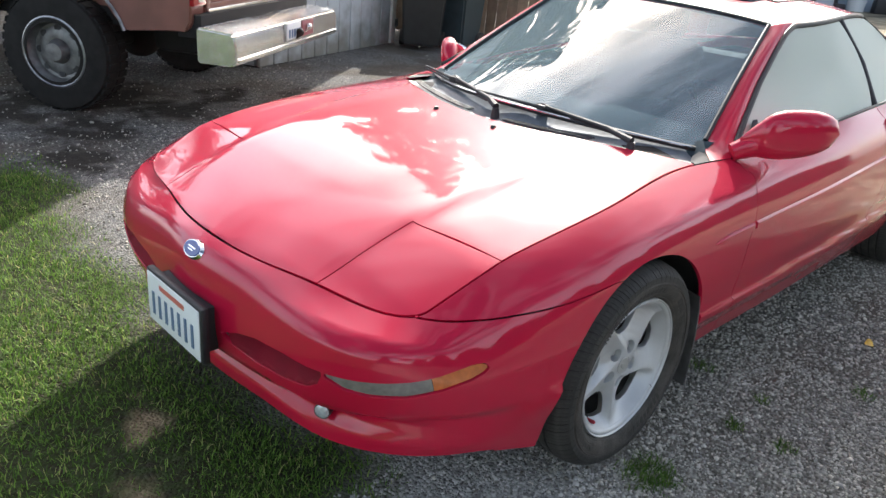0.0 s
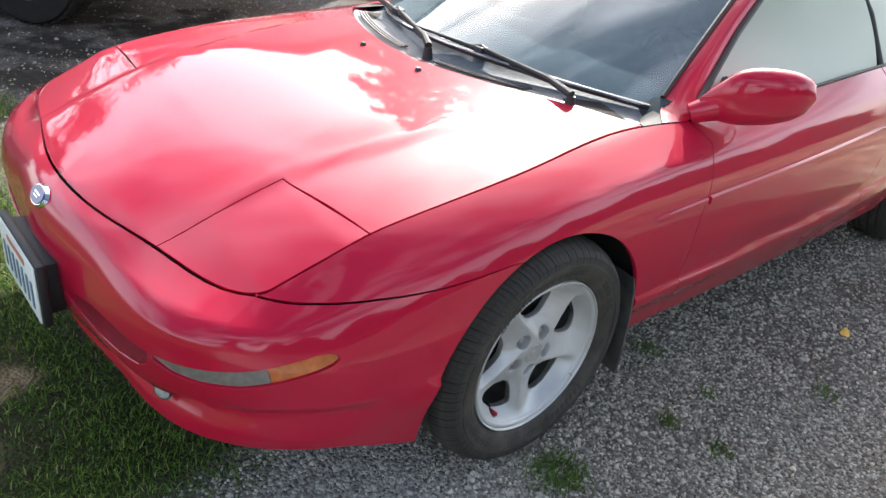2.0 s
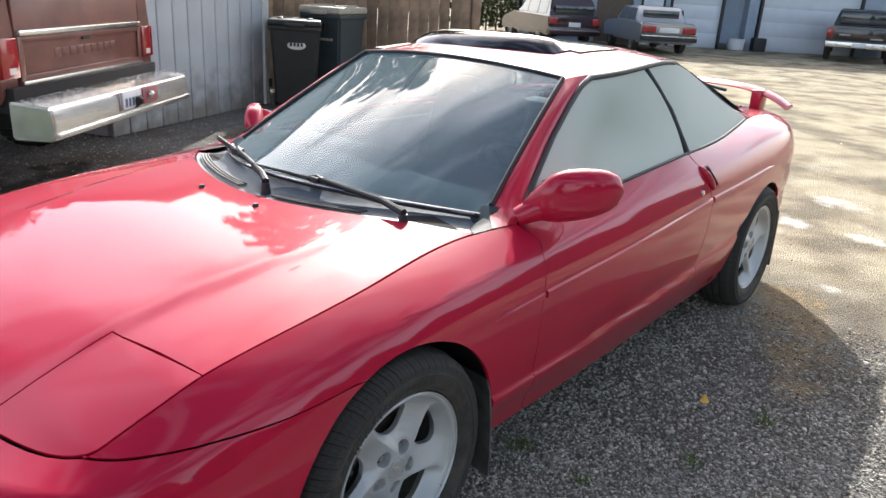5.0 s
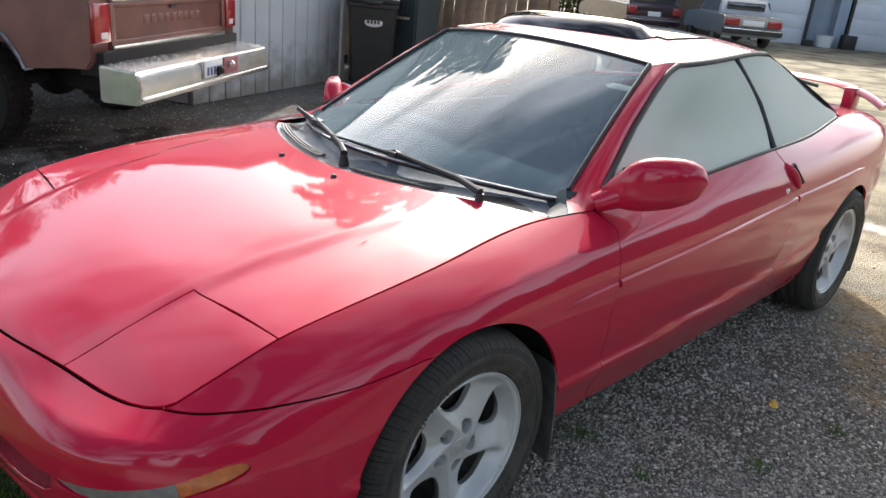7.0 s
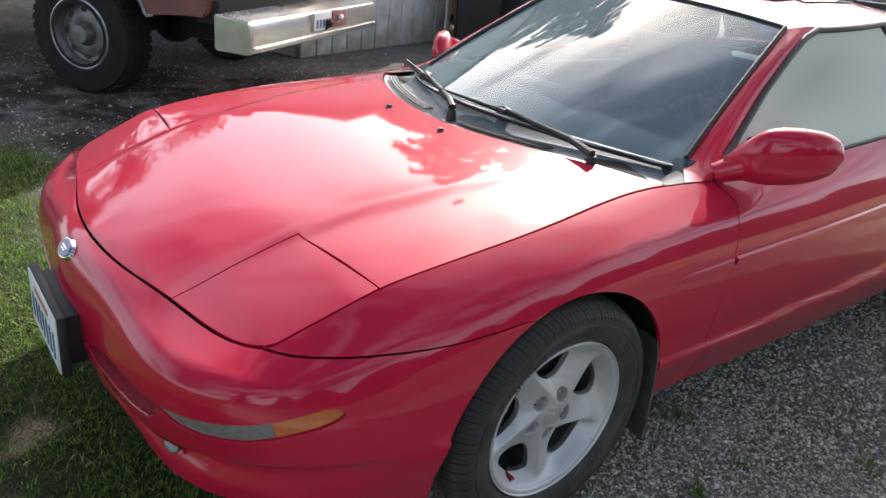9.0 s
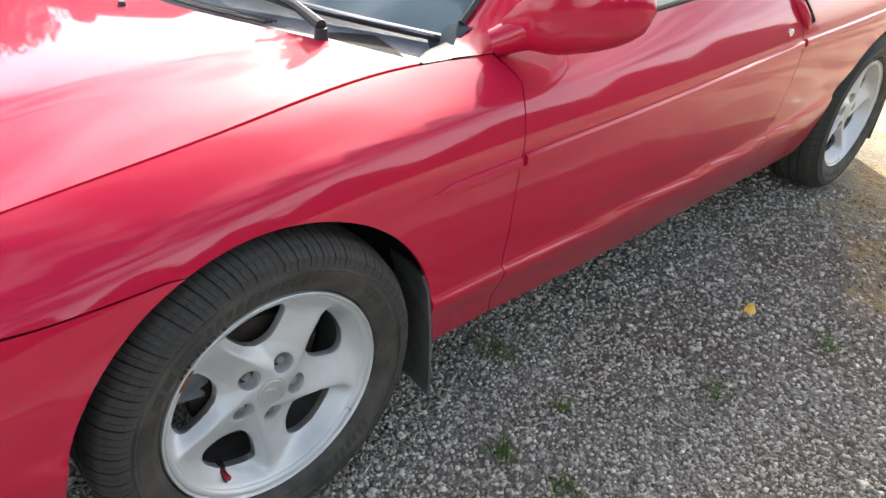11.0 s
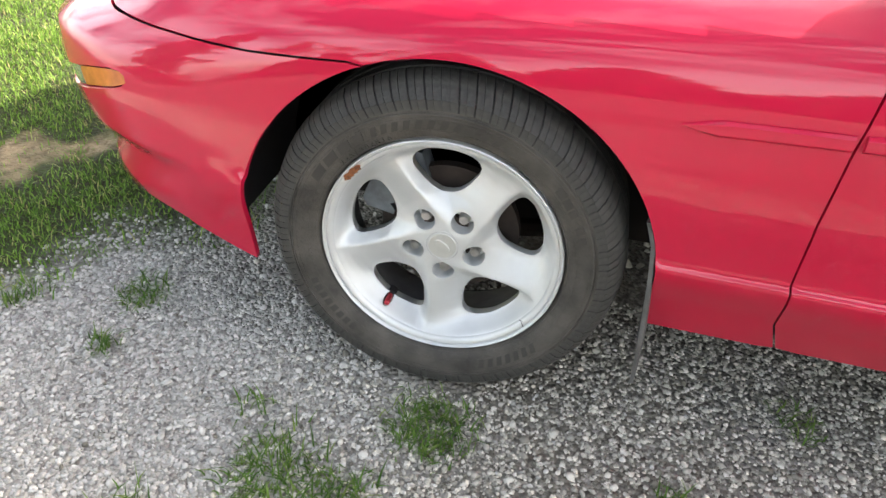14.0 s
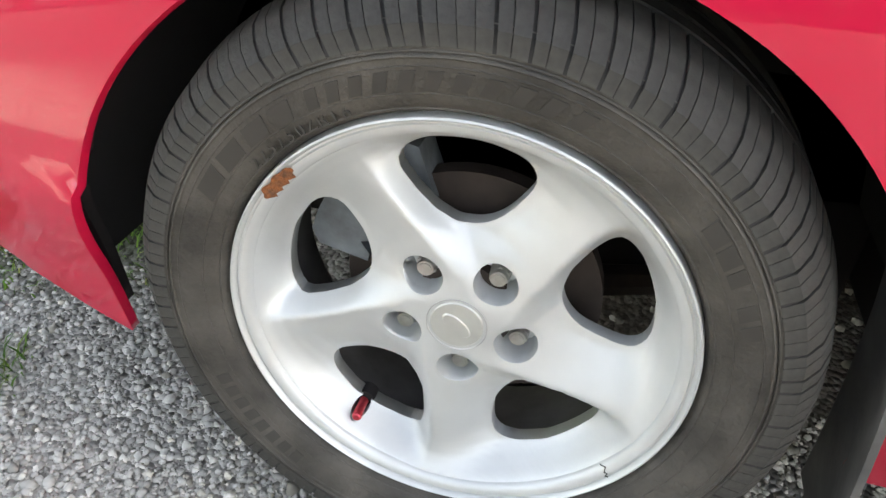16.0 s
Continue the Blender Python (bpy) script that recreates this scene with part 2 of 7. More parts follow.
def tube(bm, pts, r, seg=8):
    """A round bar through the points."""
    pts = [Vector(q) for q in pts]
    rings = []
    for i, q in enumerate(pts):
        d = (pts[min(i + 1, len(pts) - 1)] - pts[max(i - 1, 0)]).normalized()
        u = d.orthogonal().normalized() if not rings else (rings[-1][1] - d * rings[-1][1].dot(d)).normalized()
        w = d.cross(u)
        rr = r[i] if isinstance(r, (list, tuple)) else r
        rings.append(([bm.verts.new(q + rr * (u * math.cos(2 * math.pi * k / seg) + w * math.sin(2 * math.pi * k / seg))) for k in range(seg)], u))
    for (p0, _), (p1, _) in zip(rings, rings[1:]):
        for k in range(seg):
            bm.faces.new((p0[k], p0[(k + 1) % seg], p1[(k + 1) % seg], p1[k]))
    bm.faces.new(rings[0][0])
    bm.faces.new(rings[-1][0])
    return bm


# ---- curves ----
def spline(xs, ys):
    """A natural cubic spline through (xs, ys); ys may have several columns."""
    xs, ys = np.asarray(xs, float), np.asarray(ys, float)
    if ys.ndim == 1:
        ys = ys[:, None]
    n, h = len(xs), np.diff(xs)
    a = np.eye(n)
    r = np.zeros_like(ys)
    for i in range(1, n - 1):
        a[i, i - 1:i + 2] = h[i - 1], 2 * (h[i - 1] + h[i]), h[i]
        r[i] = 6 * ((ys[i + 1] - ys[i]) / h[i] - (ys[i] - ys[i - 1]) / h[i - 1])
    m = np.linalg.solve(a, r)

    def f(t):
        t = np.asarray(t, float)
        i = np.clip(np.searchsorted(xs, t) - 1, 0, n - 2)
        w, u = (t - xs[i])[..., None], (xs[i + 1] - t)[..., None]
        hh = h[i][..., None]
        return m[i] * u ** 3 / (6 * hh) + m[i + 1] * w ** 3 / (6 * hh) + (ys[i] / hh - m[i] * hh / 6) * u + (ys[i + 1] / hh - m[i + 1] * hh / 6) * w
    return f


def pchip(xs, ys, q):
    """Shape-keeping cubic through (xs, ys) at q; one curve a row."""
    h = np.diff(xs, axis=1)
    d = np.diff(ys, axis=1) / h
    m = np.zeros_like(ys)
    m[:, 0], m[:, -1] = d[:, 0], d[:, -1]
    for i in range(1, xs.shape[1] - 1):
        a, b = d[:, i - 1], d[:, i]
        w1, w2 = 2 * h[:, i] + h[:, i - 1], h[:, i] + 2 * h[:, i - 1]
        ok = a * b > 0
        m[:, i] = np.where(ok, (w1 + w2) / (w1 / np.where(ok, a, 1) + w2 / np.where(ok, b, 1)), 0)
    j = np.clip((q[:, None] > xs).sum(1) - 1, 0, xs.shape[1] - 2)
    k = np.arange(len(q))
    hh = h[k, j]
    t = np.clip((q - xs[k, j]) / hh, -0.3, 1.3)
    return ((1 + 2 * t) * (1 - t) ** 2 * ys[k, j] + t * (1 - t) ** 2 * hh * m[k, j] + t * t * (3 - 2 * t) * ys[k, j + 1] + t * t * (t - 1) * hh * m[k, j + 1])


# ---- the red car's skin ----
# Level lines round the left half from the nose (p = 0) to the tail; past p = 4 the next number is x itself, p = 4 + (x + 0.5) * 2.
def px(x):
    return 4 + (x + 0.5) * 2


LEVELS = []


def level(front, side, tail):
    """front: five (x, y, z) from the middle of the nose to just before the arch; side: (x, y, z) along the flank; tail: round to the middle of the back."""
    rows = [(i, *q) for i, q in enumerate(front)] + [(px(q[0]), *q) for q in side]
    n = px(side[-1][0])
    rows += [(n + 0.8 * (i + 1), *q) for i, q in enumerate(tail)]
    a = np.array(rows)
    pk = np.concatenate([-a[2:0:-1, 0], a[:, 0]])
    qk = np.concatenate([a[2:0:-1, 1:] * (1, -1, 1), a[:, 1:]])
    sk = np.concatenate([[0], np.cumsum(np.linalg.norm(np.diff(qk, axis=0), axis=1))])
    curve = spline(sk, qk)
    LEVELS.append((lambda t: curve(np.interp(t, pk, sk)), a[-1, 0]))


# bottom edge
level([(-0.85, 0, 0.218), (-0.83, -0.25, 0.224), (-0.80, -0.515, 0.242), (-0.638, -0.722, 0.254), (-0.5, -0.777, 0.24)],
      [(-0.38, -0.795, 0.2), (0, -0.80, 0.21), (0.4, -0.785, 0.215), (1.0, -0.79, 0.215), (1.7, -0.79, 0.22), (2.3, -0.79, 0.23), (2.9, -0.77, 0.25), (3.2, -0.73, 0.27)],
      [(3.42, -0.55, 0.29), (3.5, -0.3, 0.29), (3.52, 0, 0.29)])
# lip of the front apron
level([(-0.858, 0, 0.255), (-0.838, -0.25, 0.258), (-0.800, -0.516, 0.274), (-0.645, -0.732, 0.29), (-0.5, -0.79, 0.288)],
      [(-0.38, -0.812, 0.275), (0, -0.815, 0.285), (0.4, -0.806, 0.285), (1.0, -0.815, 0.285), (1.7, -0.82, 0.29), (2.3, -0.815, 0.30), (2.9, -0.79, 0.32), (3.2, -0.75, 0.34)],
      [(3.45, -0.565, 0.36), (3.53, -0.3, 0.36), (3.55, 0, 0.36)])
# under the bumper's bar, then the sill's ledge
level([(-0.835, 0, 0.300), (-0.815, -0.25, 0.304), (-0.776, -0.51, 0.325), (-0.640, -0.732, 0.366), (-0.5, -0.806, 0.378)],
      [(-0.38, -0.842, 0.395), (0, -0.844, 0.389), (0.4, -0.841, 0.375), (1.0, -0.845, 0.380), (1.7, -0.853, 0.408), (2.3, -0.843, 0.448), (2.9, -0.817, 0.458), (3.2, -0.777, 0.468)],
      [(3.48, -0.58, 0.47), (3.56, -0.3, 0.48), (3.58, 0, 0.48)])
# the bar's lower edge, then just above the ledge
level([(-0.897, 0, 0.335), (-0.875, -0.25, 0.342), (-0.834, -0.527, 0.366), (-0.664, -0.752, 0.394), (-0.5, -0.814, 0.399)],
      [(-0.38, -0.836, 0.404), (0, -0.84, 0.398), (0.4, -0.833, 0.384), (1.0, -0.835, 0.389), (1.7, -0.843, 0.417), (2.3, -0.837, 0.457), (2.9, -0.812, 0.467), (3.2, -0.772, 0.477)],
      [(3.482, -0.58, 0.487), (3.562, -0.3, 0.497), (3.582, 0, 0.497)])
# middle
level([(-0.91, 0, 0.45), (-0.89, -0.25, 0.45), (-0.85, -0.53, 0.46), (-0.68, -0.755, 0.475), (-0.5, -0.815, 0.487)],
      [(-0.38, -0.834, 0.492), (0, -0.843, 0.505), (0.4, -0.84, 0.505), (1.0, -0.855, 0.5), (1.7, -0.86, 0.52), (2.3, -0.855, 0.55), (2.9, -0.83, 0.57), (3.2, -0.785, 0.58)],
      [(3.5, -0.59, 0.57), (3.58, -0.3, 0.58), (3.6, 0, 0.58)])
# widest
level([(-0.9, 0, 0.56), (-0.875, -0.25, 0.56), (-0.832, -0.502, 0.562), (-0.69, -0.716, 0.572), (-0.5, -0.79, 0.588)],
      [(-0.38, -0.815, 0.598), (0, -0.838, 0.62), (0.4, -0.838, 0.63), (1.0, -0.86, 0.65), (1.7, -0.868, 0.67), (2.3, -0.86, 0.69), (2.9, -0.83, 0.72), (3.2, -0.78, 0.73)],
      [(3.48, -0.58, 0.74), (3.55, -0.3, 0.75), (3.57, 0, 0.75)])
# shoulder
level([(-0.87, 0, 0.6), (-0.845, -0.23, 0.598), (-0.77, -0.44, 0.6), (-0.665, -0.665, 0.61), (-0.5, -0.742, 0.65)],
      [(-0.38, -0.772, 0.67), (0, -0.795, 0.73), (0.4, -0.79, 0.765), (1.0, -0.815, 0.80), (1.7, -0.83, 0.82), (2.3, -0.815, 0.85), (2.9, -0.78, 0.87), (3.2, -0.73, 0.875)],
      [(3.43, -0.55, 0.88), (3.5, -0.3, 0.885), (3.52, 0, 0.885)])
# top edge: bonnet line, then the belt
level([(-0.835, 0, 0.617), (-0.815, -0.2, 0.614), (-0.765, -0.42, 0.613), (-0.665, -0.652, 0.619), (-0.5, -0.678, 0.692)],
      [(-0.38, -0.684, 0.722), (0, -0.686, 0.773), (0.4, -0.658, 0.805), (0.62, -0.70, 0.816), (1.0, -0.745, 0.846), (1.7, -0.765, 0.897), (2.1, -0.742, 0.905), (2.6, -0.68, 0.938), (2.9, -0.65, 0.935), (3.2, -0.62, 0.92)],
      [(3.3, -0.5, 0.915), (3.36, -0.28, 0.915), (3.38, 0, 0.915)])


def straight(f, p0, p1):
    """The curve f, made straight between p0 and p1."""
    def g(t):
        t = np.asarray(t, float)
        k = np.clip((t - p0) / (p1 - p0), 0, 1)[..., None]
        return np.where(((t >= p0) & (t <= p1))[..., None], f(np.array(p0)) * (1 - k) + f(np.array(p1)) * k, f(t))
    return g


LEVELS[-1] = (straight(LEVELS[-1][0], 3.0, 4.0), LEVELS[-1][1])
PMAX = LEVELS[0][1]


def side(p, z, mirror=False):
    """The flank at (p, z), as arrays."""
    p, z = np.atleast_1d(np.asarray(p, float)), np.atleast_1d(np.asarray(z, float))
    sign = np.where(p < 0, -1.0, 1.0)
    p = np.abs(p)
    ring = np.stack([f(p) for f, _ in LEVELS], 1)
    zs = ring[:, :, 2]
    x = pchip(zs, ring[:, :, 0], z)
    y = pchip(zs, ring[:, :, 1], z)
    # a bulge over the signal lamp, near corner only, to fit the camera's view
    top_z = zs[:, -1]
    low_part = np.clip((z - 0.40) / 0.16, 0, 1)
    high_part = np.clip((top_z - z) / 0.045, 0, 1)
    swell = np.where((sign > 0) & (not mirror), 0.036, 0.0) * low_part ** 1.6 * np.sqrt(high_part) * np.exp(-((p - 2.35) / 0.75) ** 2)
    x = x - 0.86 * swell
    y = y - 0.5 * swell
    return np.stack([x, sign * (-y if mirror else y), z], 1)


def zlim(p):
    p = np.abs(np.atleast_1d(np.asarray(p, float)))
    return LEVELS[0][0](p)[:, 2], LEVELS[-1][0](p)[:, 2]


# bonnet and wings' tops: height over the plan
EDGE = LEVELS[-1][0]
pp = np.linspace(0, px(0.75), 200)
EDGE_PTS = EDGE(pp)
CROWN = spline([-0.84, -0.7, -0.5, -0.25, 0, 0.25, 0.5, 0.8], [0.617, 0.668, 0.7245, 0.778, 0.817, 0.843, 0.866, 0.89])


def bonnet(x, y):
    """Height of the bonnet at (x, y)."""
    x, y = np.asarray(x, float), np.abs(np.asarray(y, float))
    w = np.interp(x, EDGE_PTS[:, 0], -EDGE_PTS[:, 1])
    ze = np.interp(x, EDGE_PTS[:, 0], EDGE_PTS[:, 2])
    w = np.maximum(w, 0.02)
    c = CROWN(x)[..., 0]
    t = np.clip(y / w, 0, 1.15)
    # a soft crease from the headlight lid's inner corner back towards the screen
    fold = 0.41 + 0.13 * np.clip(x + 0.5, -0.25, 1)
    fade = np.clip((x + 0.80) / 0.3, 0, 1) * np.clip((0.30 - x) / 0.5, 0, 1)
    step = 1 / (1 + np.exp(np.clip((y - fold) / 0.009, -40, 40)))
    power = np.interp(x, [-0.84, -0.74, -0.60, -0.45], [1.7, 1.9, 2.5, 3.6])
    return c + (ze - c) * t ** power + 0.0075 * fade * (step - 0.1)


def finish(P, f, pts, ea=2e-3, eb=2e-3, crisp=None):
    """Normals of the surface f at the parameters P, averaged over ea and eb; crisp: the smaller eb on a flank's lower, creased part."""
    du = f(P[:, 0] + ea, P[:, 1]) - f(P[:, 0] - ea, P[:, 1])
    up, down = P[:, 1] + eb, P[:, 1] - eb
    if crisp:
        eb = np.interp(P[:, 1], [0.43, 0.52], [crisp, eb])
        lo, hi = zlim(P[:, 0])
        up, down = np.minimum(P[:, 1] + eb, np.maximum(hi, P[:, 1] + 1e-3)), np.maximum(P[:, 1] - eb, lo - 1e-3)
    dv = f(P[:, 0], up) - f(P[:, 0], down)
    n = np.cross(du, dv)
    return n / np.maximum(np.linalg.norm(n, axis=1), 1e-12)[:, None]


def resample(loop, step):
    out = []
    for a, b in zip(loop, loop[1:] + loop[:1]):
        a, b = Vector(a[:2]), Vector(b[:2])
        n = max(1, int((b - a).length / step + 0.5))
        out += [a.lerp(b, i / n) for i in range(n)]
    return out


def shrink(lp, g):
    """A loop drawn in by g."""
    n = len(lp)
    area = sum(lp[i].x * lp[(i + 1) % n].y - lp[(i + 1) % n].x * lp[i].y for i in range(n))
    s = g if area > 0 else -g
    out = []
    for i in range(n):
        a, b = (lp[i] - lp[i - 1]).normalized(), (lp[(i + 1) % n] - lp[i]).normalized()
        m = Vector((-a.y - b.y, a.x + b.x))
        m = m.normalized() if m.length > 1e-6 else Vector((-a.y, a.x))
        out.append(lp[i] + m * s / max(0.5, m.dot(Vector((-a.y, a.x)))))
    return out


def panel(name, loop, f, step, material, parent, out, holes=(), gap=0.0, inner=0.012, scale=(1, 1), flip=False, label="", soft=(2e-3, 2e-3), fold=None):
    """A sheet cut from the surface f by a loop in its parameters, with a fine mesh and a folded edge; out: a far point on its outer side's opposite."""
    loops = [resample(list(loop), step * 0.5)] + [resample(list(h), step * 0.5) for h in holes]
    if gap:
        loops = [shrink(loops[0], gap)] + [shrink(h, -gap) for h in loops[1:]]
    verts, edges = [], []
    for lp in loops:
        k = len(verts)
        verts += lp
        edges += [(k + i, k + (i + 1) % len(lp)) for i in range(len(lp))]
    nb = len(verts)
    xs, ys = [v.x for v in loops[0]], [v.y for v in loops[0]]
    L = np.array([tuple(v) for v in loops[0]])
    gx, gy = np.meshgrid(np.arange(min(xs) + step * 0.5, max(xs), step), np.arange(min(ys) + step * 0.5, max(ys), step))
    q = np.stack([gx.ravel(), gy.ravel()], 1)

    def inside(q, L):
        x0, y0 = L[:, 0], L[:, 1]
        x1, y1 = np.roll(x0, -1), np.roll(y0, -1)
        c = np.zeros(len(q), bool)
        dist = np.full(len(q), 1e9)
        for a0, b0, a1, b1 in zip(x0, y0, x1, y1):
            if b0 != b1:
                hit = (b0 > q[:, 1]) != (b1 > q[:, 1])
                c ^= hit & (q[:, 0] < (a1 - a0) * (q[:, 1] - b0) / (b1 - b0) + a0)
            dist = np.minimum(dist, np.hypot(q[:, 0] - a0, q[:, 1] - b0))
        return c, dist
    ok, dist = inside(q, L)
    ok &= dist > step * 0.35
    for h in loops[1:]:
        c, d = inside(q, np.array([tuple(v) for v in h]))
        ok &= ~c & (d > step * 0.35)
    verts += [Vector(v) for v in q[ok]]
    vo, _, fo, _, _, _ = delaunay_2d_cdt(verts, edges, [], 1, 1e-6)
    P = np.array([tuple(v) for v in vo])
    S = np.array(scale, float)
    cen = np.array([P[list(t)].mean(0) for t in fo])
    keep, _ = inside(cen, L)
    for h in loops[1:]:
        c, _ = inside(cen, np.array([tuple(v) for v in h]))
        keep &= ~c
    tris = [t for t, k in zip(fo, keep) if k]
    Q = P / S
    pts = f(Q[:, 0], Q[:, 1])
    nrm = finish(Q, f, pts, *soft)
    # outward
    mid = pts.mean(0)
    if (nrm.mean(0) @ (mid - np.array(out))) < 0:
        nrm = -nrm
    fixed = []
    for t in tris:
        a, b, c = (pts[i] for i in t)
        fixed.append(t if np.cross(b - a, c - a) @ nrm[t[0]] > 0 else t[::-1])
    # folded edge
    cnt = Counter()
    for t in fixed:
        for i in range(len(t)):
            cnt[(t[i], t[(i + 1) % len(t)])] += 1
    border = [e for e in cnt if (e[1], e[0]) not in cnt]
    n0 = len(pts)
    idx = sorted({i for e in border for i in e})
    low = {i: n0 + 2 * k for k, i in enumerate(idx)}
    V = list(pts)
    N = list(nrm)
    for i in idx:
        V += [pts[i] - nrm[i] * 0.0012, pts[i] - nrm[i] * inner] if fold is None else [pts[i] + np.array(fold) * 0.0012, pts[i] + np.array(fold) * inner]
        N += [nrm[i], nrm[i]]
    # side wall normals point away from the sheet
    wall = {}
    for a, b in border:
        d = np.cross(pts[b] - pts[a], nrm[a])
        for i in (a, b):
            wall[i] = wall.get(i, 0) + d
    faces = list(fixed)
    for a, b in border:
        faces.append((b, a, low[a], low[b]))
        faces.append((low[b], low[a], low[a] + 1, low[b] + 1))
    for i in idx:
        w = wall[i] / (np.linalg.norm(wall[i]) + 1e-12)
        N[low[i]] = (nrm[i] * 0.3 + w)
        N[low[i] + 1] = w
        N[low[i]] /= np.linalg.norm(N[low[i]])
    ob = put(name, V, faces, material, parent, True, N)
    if label:
        tagged(ob, label)
    return ob


# ---- the red coupe ----
car = empty("coupe", pose(0, 0, 0), "glossy red two-door coupe with closed pop-up headlights, parked on gravel", "car")
INSIDE = (1.3, 0, 0.45)
SC = (0.5, 1.0)


def hood_f(x, y):
    return np.stack([x, y, bonnet(x, y)], 1)


def under(f, d, out=INSIDE):
    """The surface f set in by d."""
    def g(u, v):
        n = finish(np.stack([u, v], 1), f, None)
        q = f(u, v)
        s = np.sign(((q - np.array(out)) * n).sum(1))[:, None]
        return q - n * s * d
    return g


def edge_xy(p0, p1, n):
    return [tuple(EDGE(np.array(t))[:2]) for t in np.linspace(p0, p1, n)]


def hood_rear(y):
    return 0.155 + 0.62 * y * y + 0.16 * abs(y) ** 5


def lamp_corner(s):
    """Corners of a headlight's lid: inner back, outer back, outer front, inner front."""
    return [(-0.495, s * 0.41), (-0.452, s * 0.682), (-0.672, s * 0.648), (-0.776, s * 0.392)]


front_l = edge_xy(0, 1.87, 16)
lidl = lamp_corner(-1)
side_l = edge_xy(px(-0.452), px(0.446), 26)
rear = [(hood_rear(y), y) for y in np.linspace(-0.64, 0, 14)]
half = front_l + [(-0.70, -0.397), (-0.6, -0.403)] + [lidl[0], (-0.47, -0.55)] + side_l + rear[:-1]
loop = half + [(hood_rear(0), 0)] + [(x, -y) for x, y in half[:0:-1]]
panel("bonnet", loop, hood_f, 0.028, M_PAINT, car, (0, 0, 0), gap=0.0017)
# black sheet set in so that the panel gaps read as shade
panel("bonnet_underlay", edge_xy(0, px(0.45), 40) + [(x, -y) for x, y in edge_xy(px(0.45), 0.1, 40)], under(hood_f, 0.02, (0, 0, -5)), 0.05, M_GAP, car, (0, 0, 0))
for s in (-1, 1):
    a, b, c, d = lamp_corner(s)
    front = [(x, -s * y) for x, y in edge_xy(1.87, px(-0.452), 22)]
    lid = panel("headlight_lid", [a, (-0.474, s * 0.55)] + front[::-1] + [(-0.70, s * 0.397), (-0.6, s * 0.403)], hood_f, 0.02, M_PAINT, car, (0, 0, 0), gap=0.0018)


def wheel_arch(cx, rx, rz, lo, hi, n=52):
    """Points of a wheel opening's edge in the flank's plan, from front foot to back foot."""
    out = [(cx + rx * 1.02, lo)]
    pts = [(cx + rx * math.cos(a), 0.31 + rz * math.sin(a)) for a in np.linspace(math.pi, 0, n)]
    return [(cx - rx * 1.02, lo)] + pts + [(cx + rx * 1.03, hi)]


def dom(pts):
    return [(px(x) * SC[0], z) for x, z in pts]


def bottom(x0, x1, n=20):
    return [(x, float(zlim(px(x))[0][0])) for x in np.linspace(x0, x1, n)]


def top(x0, x1, n=30):
    return [(x, float(zlim(px(x))[1][0])) for x in np.linspace(x0, x1, n)]


ARCH_F = wheel_arch(0, 0.362, 0.349, 0.18, 0.216)
ARCH_R = wheel_arch(2.614, 0.366, 0.338, 0.232, 0.252)
SEAM = [(2.9 * 0.5, 0.612), (3.2 * 0.5, 0.613), (3.5 * 0.5, 0.615), (3.9 * 0.5, 0.6155)] + dom([(-0.44, 0.617), (-0.34, 0.62), (-0.25, 0.627), (-0.168, 0.634)])
GAP_F = [(0.606, 0.815), (0.592, 0.76), (0.578, 0.69), (0.569, 0.627), (0.563, 0.5), (0.567, 0.38), (0.577, 0.28), (0.6, 0.217)]
GAP_R = [(1.70, 0.897), (1.735, 0.83), (1.775, 0.75), (1.79, 0.71), (1.785, 0.6), (1.772, 0.45), (1.78, 0.33), (1.80, 0.222)]

# front bumper: both halves in one skin, with slot and lamp openings
low = [(p * 0.5, float(zlim(p)[0][0])) for p in np.linspace(0, px(-0.358), 26)]
crest = [(p * 0.5, float(zlim(p)[1][0])) for p in np.linspace(0, 2.9, 20)]
ax = [q for q in ARCH_F[1:] if q[1] < 0.637 and q[0] < 0]
half = low + dom(ax) + SEAM[::-1] + crest[::-1][1:]
loop = half[:-1] + [(0.0, half[-1][1])] + [(-x, z) for x, z in half[-2:0:-1]]
SIGNAL = [(2.03, 0.473), (2.28, 0.48), (2.507, 0.489), (2.745, 0.5), (3.051, 0.518), (3.38, 0.531), (3.51, 0.531), (3.565, 0.526), (3.575, 0.518), (3.51, 0.509), (3.36, 0.498), (3.04, 0.482), (2.7, 0.456), (2.405, 0.445), (2.201, 0.446), (2.03, 0.463)]
SLOT = [(0.601, 0.408), (0.896, 0.437), (1.191, 0.458), (1.577, 0.469), (1.826, 0.469), (1.996, 0.473), (1.996, 0.463), (1.951, 0.433), (1.838, 0.413), (1.565, 0.398), (1.157, 0.387), (0.783, 0.392)]
holes = []
for h in (SIGNAL, SLOT):
    for s in (1, -1):
        holes.append([(s * p * 0.5, z) for p, z in h])
bumper = panel("front_bumper", loop, side, 0.022, M_PAINT, car, INSIDE, holes=holes, gap=0.0018, scale=SC, inner=0.012, soft=(0.35, 0.014, 0.006))
UPPER, LOWER = np.array(SLOT[:6]), np.array(SLOT[6:][::-1])


